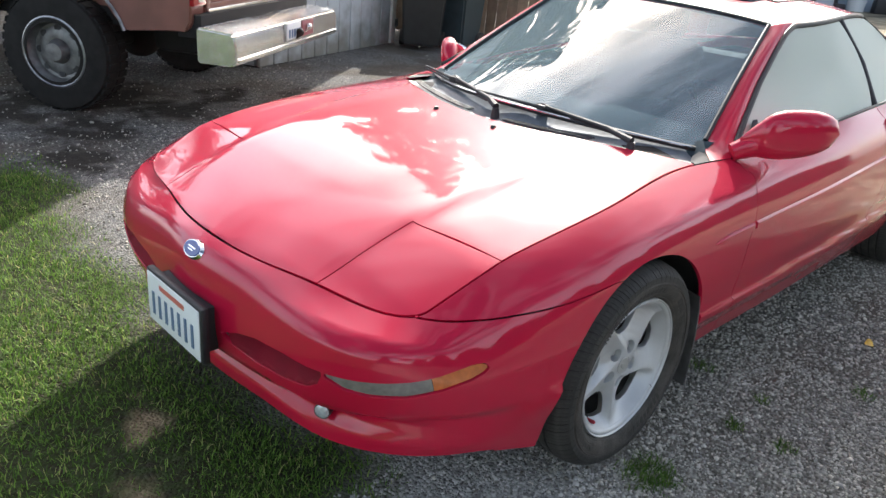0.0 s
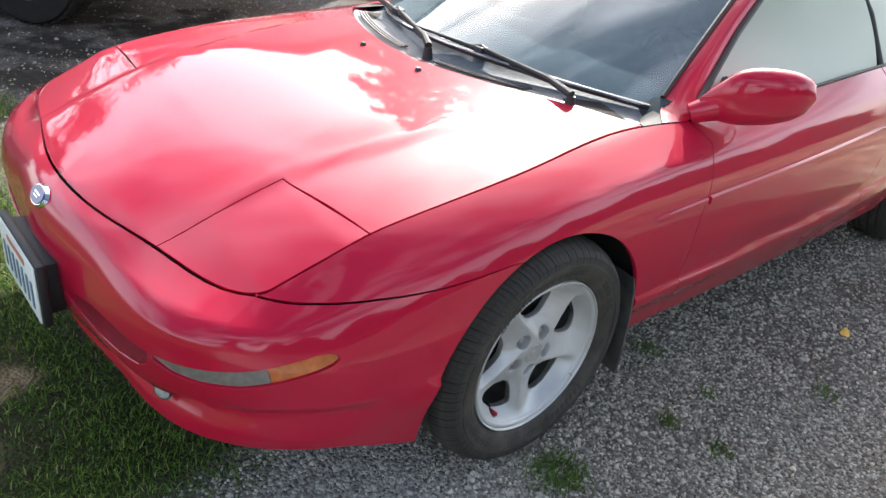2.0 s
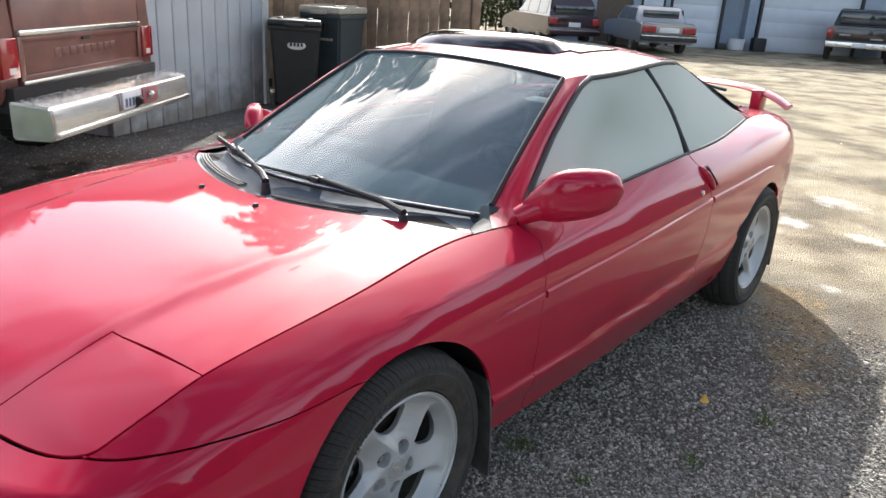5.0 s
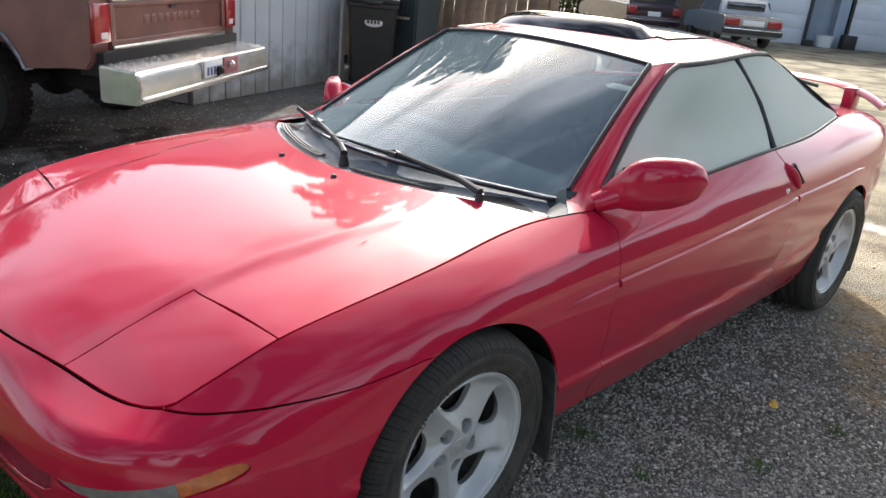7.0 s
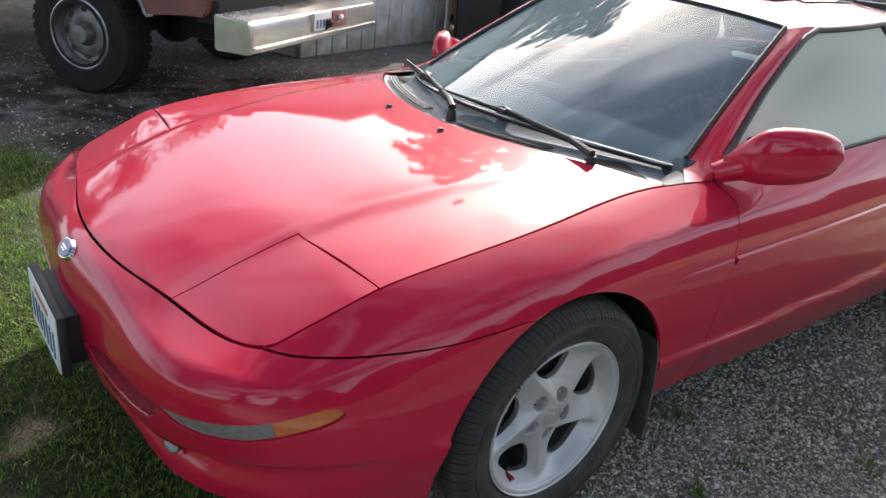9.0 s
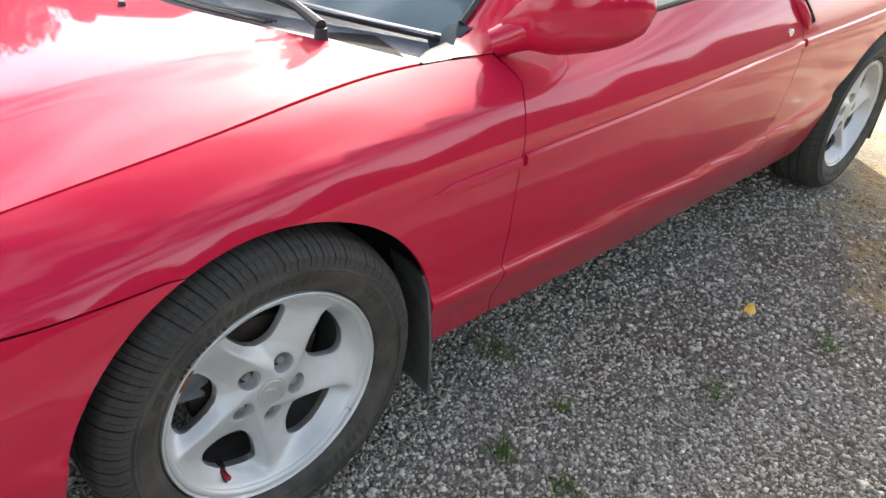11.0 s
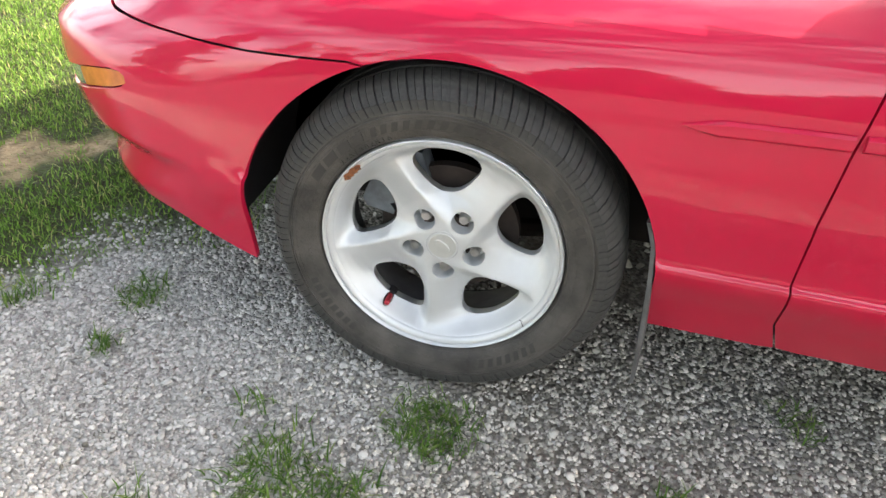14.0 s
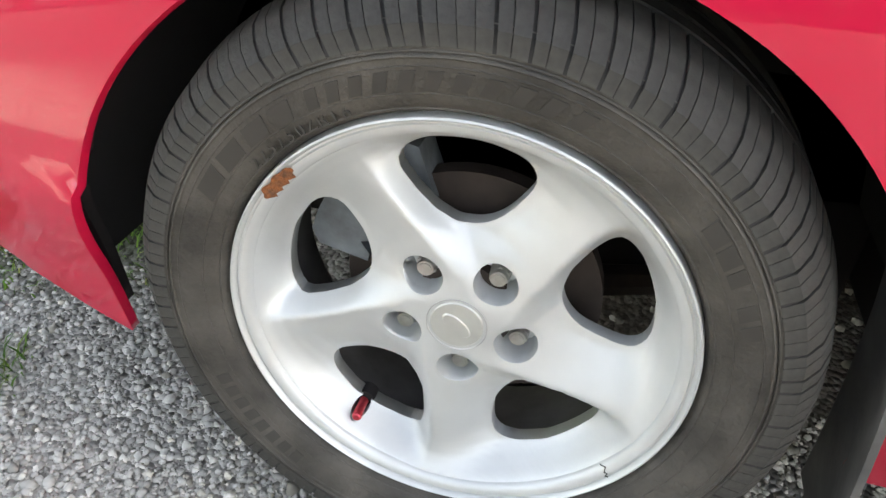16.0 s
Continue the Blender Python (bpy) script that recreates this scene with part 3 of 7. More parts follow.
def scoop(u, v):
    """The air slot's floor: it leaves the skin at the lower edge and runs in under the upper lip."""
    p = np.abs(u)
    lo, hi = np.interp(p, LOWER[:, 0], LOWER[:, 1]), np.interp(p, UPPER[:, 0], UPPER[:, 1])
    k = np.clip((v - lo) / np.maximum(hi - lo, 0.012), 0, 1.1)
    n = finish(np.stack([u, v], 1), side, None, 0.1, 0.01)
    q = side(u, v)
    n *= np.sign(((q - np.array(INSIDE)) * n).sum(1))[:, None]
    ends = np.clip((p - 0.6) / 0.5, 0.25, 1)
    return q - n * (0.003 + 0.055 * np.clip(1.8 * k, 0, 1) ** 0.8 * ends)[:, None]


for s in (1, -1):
    panel("air_slot", [(s * p * 0.5, z) for p, z in SLOT], scoop, 0.008, M_SLOTSHADE, bumper, INSIDE, gap=-0.002, scale=SC, inner=0.004)

    def lens_f(u, v, s=s):
        return under(side, 0.006)(u, v)
    split_t, split_b = (2.92, 0.51), (2.92, 0.473)
    clear = [q for q in SIGNAL[:5] if q[0] < 2.92] + [split_t, split_b] + [q for q in SIGNAL[7:] if q[0] < 2.92]
    amber = [split_t] + [q for q in SIGNAL[:7] if q[0] > 2.92] + [q for q in SIGNAL[7:] if q[0] > 2.92] + [split_b]
    cl = panel("clear_lens", [(s * p * 0.5, z) for p, z in clear], lens_f, 0.02, M_LENS, bumper, INSIDE, gap=0.001, scale=SC, label="clear ribbed signal lens")
    am = panel("amber_lens", [(s * p * 0.5, z) for p, z in amber], lens_f, 0.02, M_AMBER, bumper, INSIDE, gap=0.001, scale=SC, label="amber signal lens")
    # fog lamp in the apron
    c = side(s * 1.84, 0.322)[0]
    n = Vector((c[0] - 0.0, c[1], 0)).normalized()
    bm = bmesh.new()
    c = Vector(c) + n * 0.022
    cyl(bm, c - n * 0.05, c + n * 0.012, 0.022, 0.021, 24)
    fog = part("fog_lamp", bm, M_BLACK, bumper, "small round fog lamp")
    bm = bmesh.new()
    bmesh.ops.create_uvsphere(bm, u_segments=20, v_segments=10, radius=1, matrix=Matrix.Translation(Vector(c) + n * 0.011) @ n.to_track_quat("Z", "Y").to_matrix().to_4x4() @ Matrix.Diagonal((0.019, 0.019, 0.006, 1)))
    part("fog_lens", bm, M_FOG, fog, "clear glass lens")

for s in (False, True):
    f = (lambda p, z, mm=s: side(p, z, mm))
    fender = [(p * 0.5, float(zlim(p)[1][0])) for p in np.linspace(2.93, 4, 10)] + dom(top(-0.46, 0.606, 24)) + dom(GAP_F[1:]) + dom(bottom(0.57, 0.42, 4)) + dom([q for q in ARCH_F[::-1] if q[0] > -0.16]) + SEAM[::-1]
    panel("front_wing", fender, f, 0.013, M_PAINT, car, INSIDE, gap=0.0018, scale=SC, soft=(0.35, 0.045, 0.006))
    door = dom(top(0.612, 1.698, 30)) + dom(GAP_R[1:]) + dom(bottom(1.76, 0.64, 20)) + dom(GAP_F[::-1][:-1])
    d = panel("door", door, f, 0.013, M_PAINT, car, INSIDE, gap=0.002, scale=SC, soft=(0.35, 0.045, 0.006))
    quarter = dom(top(1.702, 3.18, 30)) + dom([(3.1, 0.9), (3.02, 0.76), (2.98, 0.6)]) + dom(ARCH_R[::-1]) + dom(bottom(2.2, 1.82, 8)) + dom(GAP_R[::-1][:-1])
    panel("rear_quarter", quarter, f, 0.013, M_PAINT, car, INSIDE, gap=0.002, scale=SC, soft=(0.35, 0.045, 0.006))
    tail = dom([(3.185, 0.9), (3.105, 0.89), (3.025, 0.76), (2.985, 0.6), (2.99, 0.3)]) + dom(bottom(3.0, 3.2, 4)) + [(q * 0.5, float(zlim(q)[0][0])) for q in np.linspace(px(3.25), PMAX, 16)] + [(q * 0.5, float(zlim(q)[1][0])) for q in np.linspace(PMAX, px(3.19), 16)]
    panel("rear_bumper", tail, f, 0.035, M_PAINT, car, INSIDE, gap=0.0, scale=SC)
    whole = [(p * 0.5, 0.57) for p in np.linspace(0, px(-0.42), 20)] + dom(wheel_arch(0, 0.385, 0.362, 0.2, 0.23)) + dom(bottom(0.45, 2.2, 20)) + dom(wheel_arch(2.614, 0.39, 0.36, 0.24, 0.26)) + dom(bottom(3.03, 3.1, 3)) + dom(top(3.1, -0.45, 60)) + [(p * 0.5, float(zlim(p)[1][0]) - 0.004) for p in np.linspace(4, 0, 26)]
    # near-black copy of the flank, added for darkness behind its joints
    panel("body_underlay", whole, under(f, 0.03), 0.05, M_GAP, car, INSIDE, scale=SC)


def strip(name, path, hh, proud, material, parent, mirror, mat_label=""):
    """A moulding along the flank: path of (x, z), half heights, how far it stands out."""
    P = np.array([(px(x), z) for x, z in path])
    n = len(P)
    c = side(P[:, 0], P[:, 1], mirror)
    up = side(P[:, 0], P[:, 1] + 0.01, mirror) - c
    up /= np.linalg.norm(up, axis=1)[:, None]
    al = np.gradient(c, axis=0)
    nn = np.cross(al, up)
    nn /= np.linalg.norm(nn, axis=1)[:, None]
    nn *= np.sign((nn[:, 1:2]) * (c[:, 1:2]))
    hh = np.broadcast_to(hh, n)
    bm = bmesh.new()
    rings = []
    prof = [(-1, -0.35), (-0.95, 0.45), (-0.6, 0.95), (0, 1), (0.6, 0.95), (0.95, 0.45), (1, -0.35)]
    for i in range(n):
        rings.append([bm.verts.new(c[i] + up[i] * hh[i] * a + nn[i] * proud * b * min(1, hh[i] / 0.008)) for a, b in prof])
    for a, b in zip(rings, rings[1:]):
        for k in range(len(prof) - 1):
            bm.faces.new((a[k], a[k + 1], b[k + 1], b[k]))
    bm.faces.new(rings[0])
    bm.faces.new(rings[-1])
    return part(name, bm, material, parent, mat_label)


def sample(x0, z0, x1, z1, n, bow=0.0):
    return [(x0 + (x1 - x0) * t, z0 + (z1 - z0) * t + bow * 4 * t * (1 - t)) for t in np.linspace(0, 1, n)]


for mir in (False, True):
    strip("side_moulding", sample(0.335, 0.624, 0.564, 0.637, 10), [0.001, 0.007] + [0.0125] * 8, 0.009, M_PAINT, car, mir)
    strip("side_moulding", sample(0.578, 0.639, 1.775, 0.713, 30), 0.0125, 0.010, M_PAINT, car, mir)
    strip("side_moulding", sample(1.797, 0.7145, 2.64, 0.735, 18), [0.0125] * 16 + [0.007, 0.001], 0.009, M_PAINT, car, mir)


def loft(name, curves, nu, material, parent, label="", close=False, bow=0.0, away=(1.5, 0, 0.7)):
    """A smooth sheet through curves, each a list of (x, y, z)."""
    rows = []
    for c in curves:
        c = np.array(c, float)
        t = np.concatenate([[0], np.cumsum(np.linalg.norm(np.diff(c, axis=0), axis=1))])
        rows.append(spline(t / t[-1], c)(np.linspace(0, 1, nu)) if len(c) > 2 else c[0] + np.linspace(0, 1, nu)[:, None] * (c[1] - c[0]))
    A = np.array(rows)
    k = len(A)
    if k > 2:
        f = spline(np.linspace(0, 1, k), A.reshape(k, -1))
        nv = 4 * (k - 1) + 1
        A = f(np.linspace(0, 1, nv)).reshape(nv, nu, 3)
    elif bow:
        nv = 13
        t = np.linspace(0, 1, nv)[:, None, None]
        A = A[0] + (A[1] - A[0]) * t
        d1, d2 = A[-1] - A[0], np.gradient(A[0], axis=0)
        nn = np.cross(d1, d2)
        nn /= np.linalg.norm(nn, axis=1)[:, None] + 1e-9
        mid = A.mean((0, 1)) - np.array(away)
        nn *= np.sign((nn.mean(0) @ mid))
        A = A + nn[None] * (4 * t * (1 - t) * bow)
    V = A.reshape(-1, 3)
    nv = len(A)
    F = [(i * nu + j, i * nu + j + 1, (i + 1) * nu + j + 1, (i + 1) * nu + j) for i in range(nv - 1) for j in range(nu - 1)]
    a, b, c = V[F[0][0]], V[F[0][1]], V[F[0][2]]
    fl = len(F) // 2
    a, b, c = V[F[fl][0]], V[F[fl][1]], V[F[fl][2]]
    if np.cross(b - a, c - a) @ (V[F[fl][0]] - np.array(away)) < 0:
        F = [q[::-1] for q in F]
    ob = put(name, V, F, material, parent)
    if label:
        tagged(ob, label)
    return ob


def wind_base(u):
    return np.array((0.27 + 0.30 * u * u, 0.61 * u, 0.868 - 0.051 * u * u))


def wind_head(u):
    return np.array((1.11 + 0.048 * u * u, 0.48 * u, 1.215 - 0.032 * u * u))


US = np.linspace(-1, 1, 21)
wind = loft("windscreen", [[wind_base(u) for u in US], [wind_head(u) for u in US]], 41, M_GLASS, car, "tinted glass windscreen", bow=0.006)
wind.visible_shadow = False

RAIL = spline([1.16, 1.3, 1.7, 2.1, 2.2], [(0.482, 1.183), (0.522, 1.192), (0.525, 1.214), (0.478, 1.212), (0.46, 1.20)])
RCEN = spline([1.11, 1.3, 1.6, 1.9, 2.2], [1.215, 1.247, 1.272, 1.27, 1.245])


def roof_f(x, y):
    w, e = RAIL(np.maximum(x, 1.16)).T
    c = RCEN(x)[:, 0]
    return np.stack([x, y, c + (e - c) * np.clip(np.abs(y) / w, 0, 1.3) ** 2.4], 1)


edge_side = [(x, -float(RAIL(np.array(x))[0])) for x in np.linspace(1.16, 2.16, 20)]
head = [(float(wind_head(u)[0]) + 0.004, float(wind_head(u)[1])) for u in np.linspace(0, -1, 10)]
half = head[:-1] + edge_side
back = [(2.16 + 0.05 * (1 - (y / 0.47) ** 2), y) for y in (-0.35, -0.2)]
loop = half + back + [(2.21, 0)] + [(x, -y) for x, y in back[::-1]] + [(x, -y) for x, y in half[:0:-1]]
roof = panel("roof", loop, roof_f, 0.035, M_PAINT, car, (1.6, 0, 0.5), inner=0.01)
tinted = [(1.52, -0.33), (1.85, -0.33), (1.87, 0), (1.85, 0.33), (1.52, 0.33), (1.5, 0)]
panel("sunroof_glass", tinted, lambda x, y: roof_f(x, y) + np.array((0, 0, 0.006)), 0.04, M_DARKGLASS, car, (1.6, 0, 0.5), label="dark glass sunroof panel")
# wind deflector ahead of the sunroof
bm = bmesh.new()
rows = []
for u in np.linspace(-1, 1, 25):
    x0 = 1.30 + 0.09 * u * u
    q = [(x0, 0.0), (x0 + 0.015, 0.02), (x0 + 0.06, 0.042), (x0 + 0.11, 0.045), (x0 + 0.12, 0.03), (x0 + 0.12, 0.0)]
    sc = max(0.12, (1 - abs(u) ** 8) ** 0.6)
    rows.append([bm.verts.new(roof_f(np.array([x]), np.array([0.08 + 0.37 * u]))[0] + np.array((0, 0, h * sc))) for x, h in q])
for a, b in zip(rows, rows[1:]):
    for k in range(5):
        bm.faces.new((a[k], a[k + 1], b[k + 1], b[k]))
bm.faces.new(rows[0])
bm.faces.new(rows[-1])
part("wind_deflector", bm, M_SMOKE, car, "smoked plastic wind deflector")

for s in (1, -1):
    A0, A1 = wind_base(1), wind_head(1)
    m = np.array((1, -s, 1)) * np.array((1, 1, 1))

    def q(x, y, z, s=s):
        return (x, -s * y * 1.0, z)
    inner_ = [np.array((0.512, 0.678, 0.8125))] + [A0 + (A1 - A0) * t + np.array((-0.3, 0, 0.8)) * 0.012 * math.sin(math.pi * t) for t in np.linspace(0.07, 1, 7)]
    outer = [np.array((0.600, 0.7035, 0.8150)), np.array((0.672, 0.676, 0.842)), np.array((0.782, 0.637, 0.910)), np.array((0.93, 0.592, 1.008)), np.array((1.085, 0.556, 1.103)), np.array((1.19, 0.534, 1.160)), np.array((1.265, 0.526, 1.184)), np.array((1.34, 0.523, 1.194))]
    mid = [(a + b) / 2 + np.array((-0.010, 0.013, 0.009)) * min(1, i / 2) for i, (a, b) in enumerate(zip(inner_, outer))]
    S3 = np.array((1, -1 if s == 1 else 1, 1))
    loft("pillar", [[a * S3 for a in inner_], [a * S3 for a in mid], [a * S3 for a in outer]], 13, M_PAINT, car)
    bm = bmesh.new()
    tube(bm, [a * S3 + np.array((-0.002, 0, 0.004)) for a in inner_[1:]], 0.008, 8)
    part("screen_trim", bm, M_BLACK, car)
    bm = bmesh.new()
    tube(bm, [a * S3 + np.array((0.004, 0, 0.004)) for a in outer[1:-1]] + [np.array((x, float(RAIL(np.array(x))[0]) + 0.004, float(RAIL(np.array(x))[1]) - 0.004)) * S3 for x in np.linspace(1.32, 2.1, 10)], 0.011, 8)
    part("window_trim", bm, M_BLACK, car)

    def belt(x, d=0.0):
        t = EDGE(np.array(px(x)))
        return np.array((t[0], -t[1] - d, t[2]))

    def rail(x):
        w, e = RAIL(np.array(x))
        return np.array((x, w + 0.002, e - 0.006))
    # door window
    frame_line = np.array([outer[i] + np.array((0.012, 0.0, -0.004)) for i in range(1, 7)] + [rail(x) for x in np.linspace(1.36, 1.72, 7)])
    wx = np.linspace(0.70, 1.685, 14)
    lowc = [belt(x, 0.01) for x in wx]
    upc = [np.array((x, np.interp(x, frame_line[:, 0], frame_line[:, 1]), np.interp(x, frame_line[:, 0], frame_line[:, 2]))) for x in wx]
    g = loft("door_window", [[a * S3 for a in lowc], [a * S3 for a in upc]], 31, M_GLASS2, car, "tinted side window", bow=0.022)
    g.visible_shadow = False
    lowq = [belt(x, 0.008) for x in np.linspace(1.735, 2.60, 10)]
    upq = [rail(x) for x in np.linspace(1.735, 2.12, 6)] + [np.array((2.26, 0.50, 1.16)), np.array((2.42, 0.555, 1.07)), np.array((2.54, 0.61, 0.995)), np.array((2.61, 0.655, 0.945))]
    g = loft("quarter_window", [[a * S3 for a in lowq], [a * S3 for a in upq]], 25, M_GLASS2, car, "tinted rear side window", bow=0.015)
    g.visible_shadow = False
    bm = bmesh.new()
    tube(bm, [belt(1.71, 0.006) * S3, (belt(1.71) * 0.5 + rail(1.71) * 0.5 + np.array((0, 0.017, 0))) * S3, rail(1.71) * S3], 0.011, 8)
    part("door_pillar", bm, M_BLACK, car)
    bm = bmesh.new()
    tube(bm, [belt(x, 0.002) * S3 + np.array((0, 0, 0.003)) for x in np.linspace(0.66, 2.6, 30)] + [a * S3 for a in upq[:5:-1]], 0.006, 8)
    part("belt_trim", bm, M_BLACK, car)

# end of the cowl between bonnet, windscreen and pillar
for s in (-1, 1):
    xs_ = np.linspace(0.448, 0.606, 14)
    edge_ = EDGE(px(xs_))
    lap_ = side(px(xs_), edge_[:, 2] - 0.004)
    f_ = lambda p, z: side(p, z)
    n_edge = finish(np.stack([px(xs_), edge_[:, 2] - 0.006], 1), f_, None, 0.05, 0.004)
    n_edge *= np.sign(n_edge[:, 2:3])
    inner_x = np.interp(xs_, [0.448, 0.50, 0.56, 0.606], [0.452, 0.495, 0.56, 0.67])
    inner_y = np.interp(xs_, [0.448, 0.50, 0.56, 0.606], [-0.642, -0.625, -0.613, -0.675])
    inner_z = np.interp(xs_, [0.448, 0.50, 0.56, 0.606], [0.810, 0.816, 0.821, 0.830])
    rows_ = [np.stack([inner_x, inner_y, inner_z], 1), edge_ * 0.5 + np.stack([inner_x, inner_y, inner_z], 1) * 0.5, edge_ + np.array((0, 0.001, -0.001))]
    # normals leaned outward to dim the sun on this piece
    up_ = np.array((-0.12, -0.55, 0.83))
    nrm_ = [n_edge * 0.35 + up_ * 0.65, n_edge, n_edge]
    k_ = np.array((1, -s, 1)) * np.array((1, 1, 1)) if s > 0 else np.array((1, 1, 1))
    V = np.concatenate(rows_) * k_
    N = np.concatenate(nrm_) * k_
    N /= np.linalg.norm(N, axis=1)[:, None]
    F = [(r * 14 + c, r * 14 + c + 1, (r + 1) * 14 + c + 1, (r + 1) * 14 + c) for r in range(2) for c in range(13)]
    if s > 0:
        F = [q[::-1] for q in F]
    # black in place of the cowl's grey, to darken its sunlit end
    put("cowl_end", V, [q[::-1] for q in F], M_BLACK, car, True, N)


def window_normals(ob, s):
    """Even normals over a gently curved side pane."""
    me = ob.data
    ns = []
    for v in me.vertices:
        n = Vector((-0.16 + 0.10 * (v.co.x - 0.7), -s, 0.56 + 0.45 * (v.co.z - 0.9)))
        ns.append(tuple(n.normalized()))
    me.normals_split_custom_set_from_vertices(ns)


for ob in car.children:
    if ob.name.startswith(("door_window", "quarter_window")):
        window_normals(ob, 1 if ob.data.vertices[0].co.y < 0 else -1)

# tailgate
top_c = [np.array((2.165 + 0.045 * (1 - u * u), 0.47 * u, 1.205 + 0.045 * (1 - u * u))) for u in US]
mid_c = [np.array((2.62 - 0.14 * abs(u) ** 3 + 0.04, 0.585 * u, 1.075 + 0.035 * (1 - u * u) - 0.03 * abs(u))) for u in US]
low_c = [np.array((3.03 - 0.33 * abs(u) ** 3, 0.66 * u, 0.94 + 0.02 * (1 - u * u))) for u in US]
g = loft("tailgate_glass", [top_c, mid_c, low_c], 31, M_GLASS, car, "wide curved tailgate glass")
g.visible_shadow = False
deck0 = [a + np.array((0.004, 0, -0.004)) for a in low_c]
deck1 = [np.array((3.20 - 0.12 * abs(u) ** 4, 0.66 * u, 0.925)) for u in US]
deck2 = [np.array((3.38 - 0.16 * abs(u) ** 4, 0.64 * u, 0.913)) for u in US]
loft("boot_lid", [deck0, deck1, deck2], 25, M_PAINT, car)
bm = bmesh.new()
rows = []
for u in np.linspace(-1, 1, 33):
    k = abs(u) ** 5
    cx, cz, cy = 3.37 - 0.04 * u * u + 0.06 * k, 1.03 - 0.10 * k, 0.66 * u
    prof = [(-0.075, 0.0), (-0.04, 0.014), (0.03, 0.018), (0.075, 0.012), (0.078, 0.002), (0.0, -0.012), (-0.06, -0.008)]
    rows.append([bm.verts.new((cx + a, cy, cz + b)) for a, b in prof])
for a, b in zip(rows, rows[1:]):
    for k in range(7):
        bm.faces.new((a[k], a[(k + 1) % 7], b[(k + 1) % 7], b[k]))
bm.faces.new(rows[0])
bm.faces.new(rows[-1])
wing = part("rear_spoiler", bm, M_PAINT, car)
for s in (-1, 1):
    bm = bmesh.new()
    box(bm, (3.28, s * 0.5 - 0.03, 0.90), (3.40, s * 0.5 + 0.03, 1.02), 0.01)
    part("spoiler_foot", bm, M_PAINT, wing)
bm = bmesh.new()
tube(bm, [(3.02, 0.0, 0.965), (2.9, -0.12, 1.03), (2.72, -0.35, 1.075)], 0.007)
tube(bm, [(2.72, -0.18, 1.10), (2.72, -0.52, 1.055)], 0.008)
part("rear_wiper", bm, M_BLACK, car)

# cowl between bonnet and windscreen
c0 = [np.array((hood_rear(y) + 0.006, y, float(bonnet(hood_rear(y), y)) - 0.010)) for y in np.linspace(-0.64, 0.64, 25)]
c2 = [wind_base(u) + np.array((0.02, 0, 0.0)) for u in np.linspace(-1, 1, 25)]
c1 = [(a + b) / 2 - np.array((0, 0, 0.012)) for a, b in zip(c0, c2)]
cowl = loft("cowl", [c0, c1, c2], 49, M_COWL, car, "grey plastic cowl panel below the windscreen", away=(0.4, 0, 0))
bm = bmesh.new()
tube(bm, [wind_base(u) + np.array((-0.004, 0, 0.006)) for u in np.linspace(-0.98, 0.98, 30)], 0.009, 8)
part("screen_seal", bm, M_BLACK, car)
bm = bmesh.new()
tube(bm, [wind_base(u) + np.array((-0.012, 0, 0.0105)) for u in np.linspace(-0.97, 0.97, 40)], 0.0035, 6)
part("glass_edge", bm, M_CHROME, car, "bright lower edge of the windscreen")
bm = bmesh.new()
tube(bm, [wind_head(u) + np.array((0.002, 0, 0.004)) for u in np.linspace(-1, 1, 30)], 0.007, 8)
part("header_trim", bm, M_BLACK, car)
for y0, y1 in ((0.08, 0.52), (-0.38, -0.08)):
    bm = bmesh.new()
    for k in range(3):
        tube(bm, [np.array((hood_rear(y) + 0.03 + 0.012 * k, y, float(bonnet(hood_rear(y), y)) + 0.0)) for y in np.linspace(y0, y1, 9)], 0.0035, 5)
    part("cowl_vent", bm, M_BLACK, cowl)


def wiper(pivot, tip0, tip1, knee):
    w = part("wiper", cyl(bmesh.new(), np.array(pivot) - (0, 0, 0.03), np.array(pivot) + (0, 0, 0.012), 0.017, 0.012, 12), M_BLACK, car, "black wiper arm and blade")
    bm = bmesh.new()
    tube(bm, [np.array(pivot) + (0, 0, 0.016), np.array(knee), (np.array(tip0) + np.array(tip1)) / 2 + (0, 0, 0.012)], [0.012, 0.010, 0.006], 8)
    part("arm", bm, M_BLACK, w)
    bm = bmesh.new()
    mid = (np.array(tip0) + np.array(tip1)) / 2
    tube(bm, [np.array(tip0), mid + (0, 0, 0.004), np.array(tip1)], [0.004, 0.007, 0.004], 6)
    tube(bm, [np.array(tip0) + (-0.004, 0, -0.008), mid + (-0.004, 0, -0.007), np.array(tip1) + (-0.004, 0, -0.008)], 0.004, 5)
    d = (np.array(tip1) - np.array(tip0)) * 0.07
    box(bm, mid - 0.016, mid + 0.016, 0.004)
    tube(bm, [mid - d, mid + np.array((0, 0, 0.014)), mid + d], 0.009, 6)
    part("blade", bm, M_BLACK, w)


wiper((0.325, -0.50, 0.838), (0.345, -0.42, 0.866), (0.268, 0.118, 0.888), (0.335, -0.40, 0.868))
wiper((0.205, -0.03, 0.852), (0.245, 0.05, 0.878), (0.49, 0.60, 0.868), (0.235, 0.03, 0.880))
for y in (-0.125, 0.145):
    z = float(bonnet(0.095, y))
    bm = bmesh.new()
    cyl(bm, (0.095, y, z - 0.002), (0.095, y, z + 0.009), 0.011, 0.007, 12)
    part("washer_nozzle", bm, M_BLACK, car)

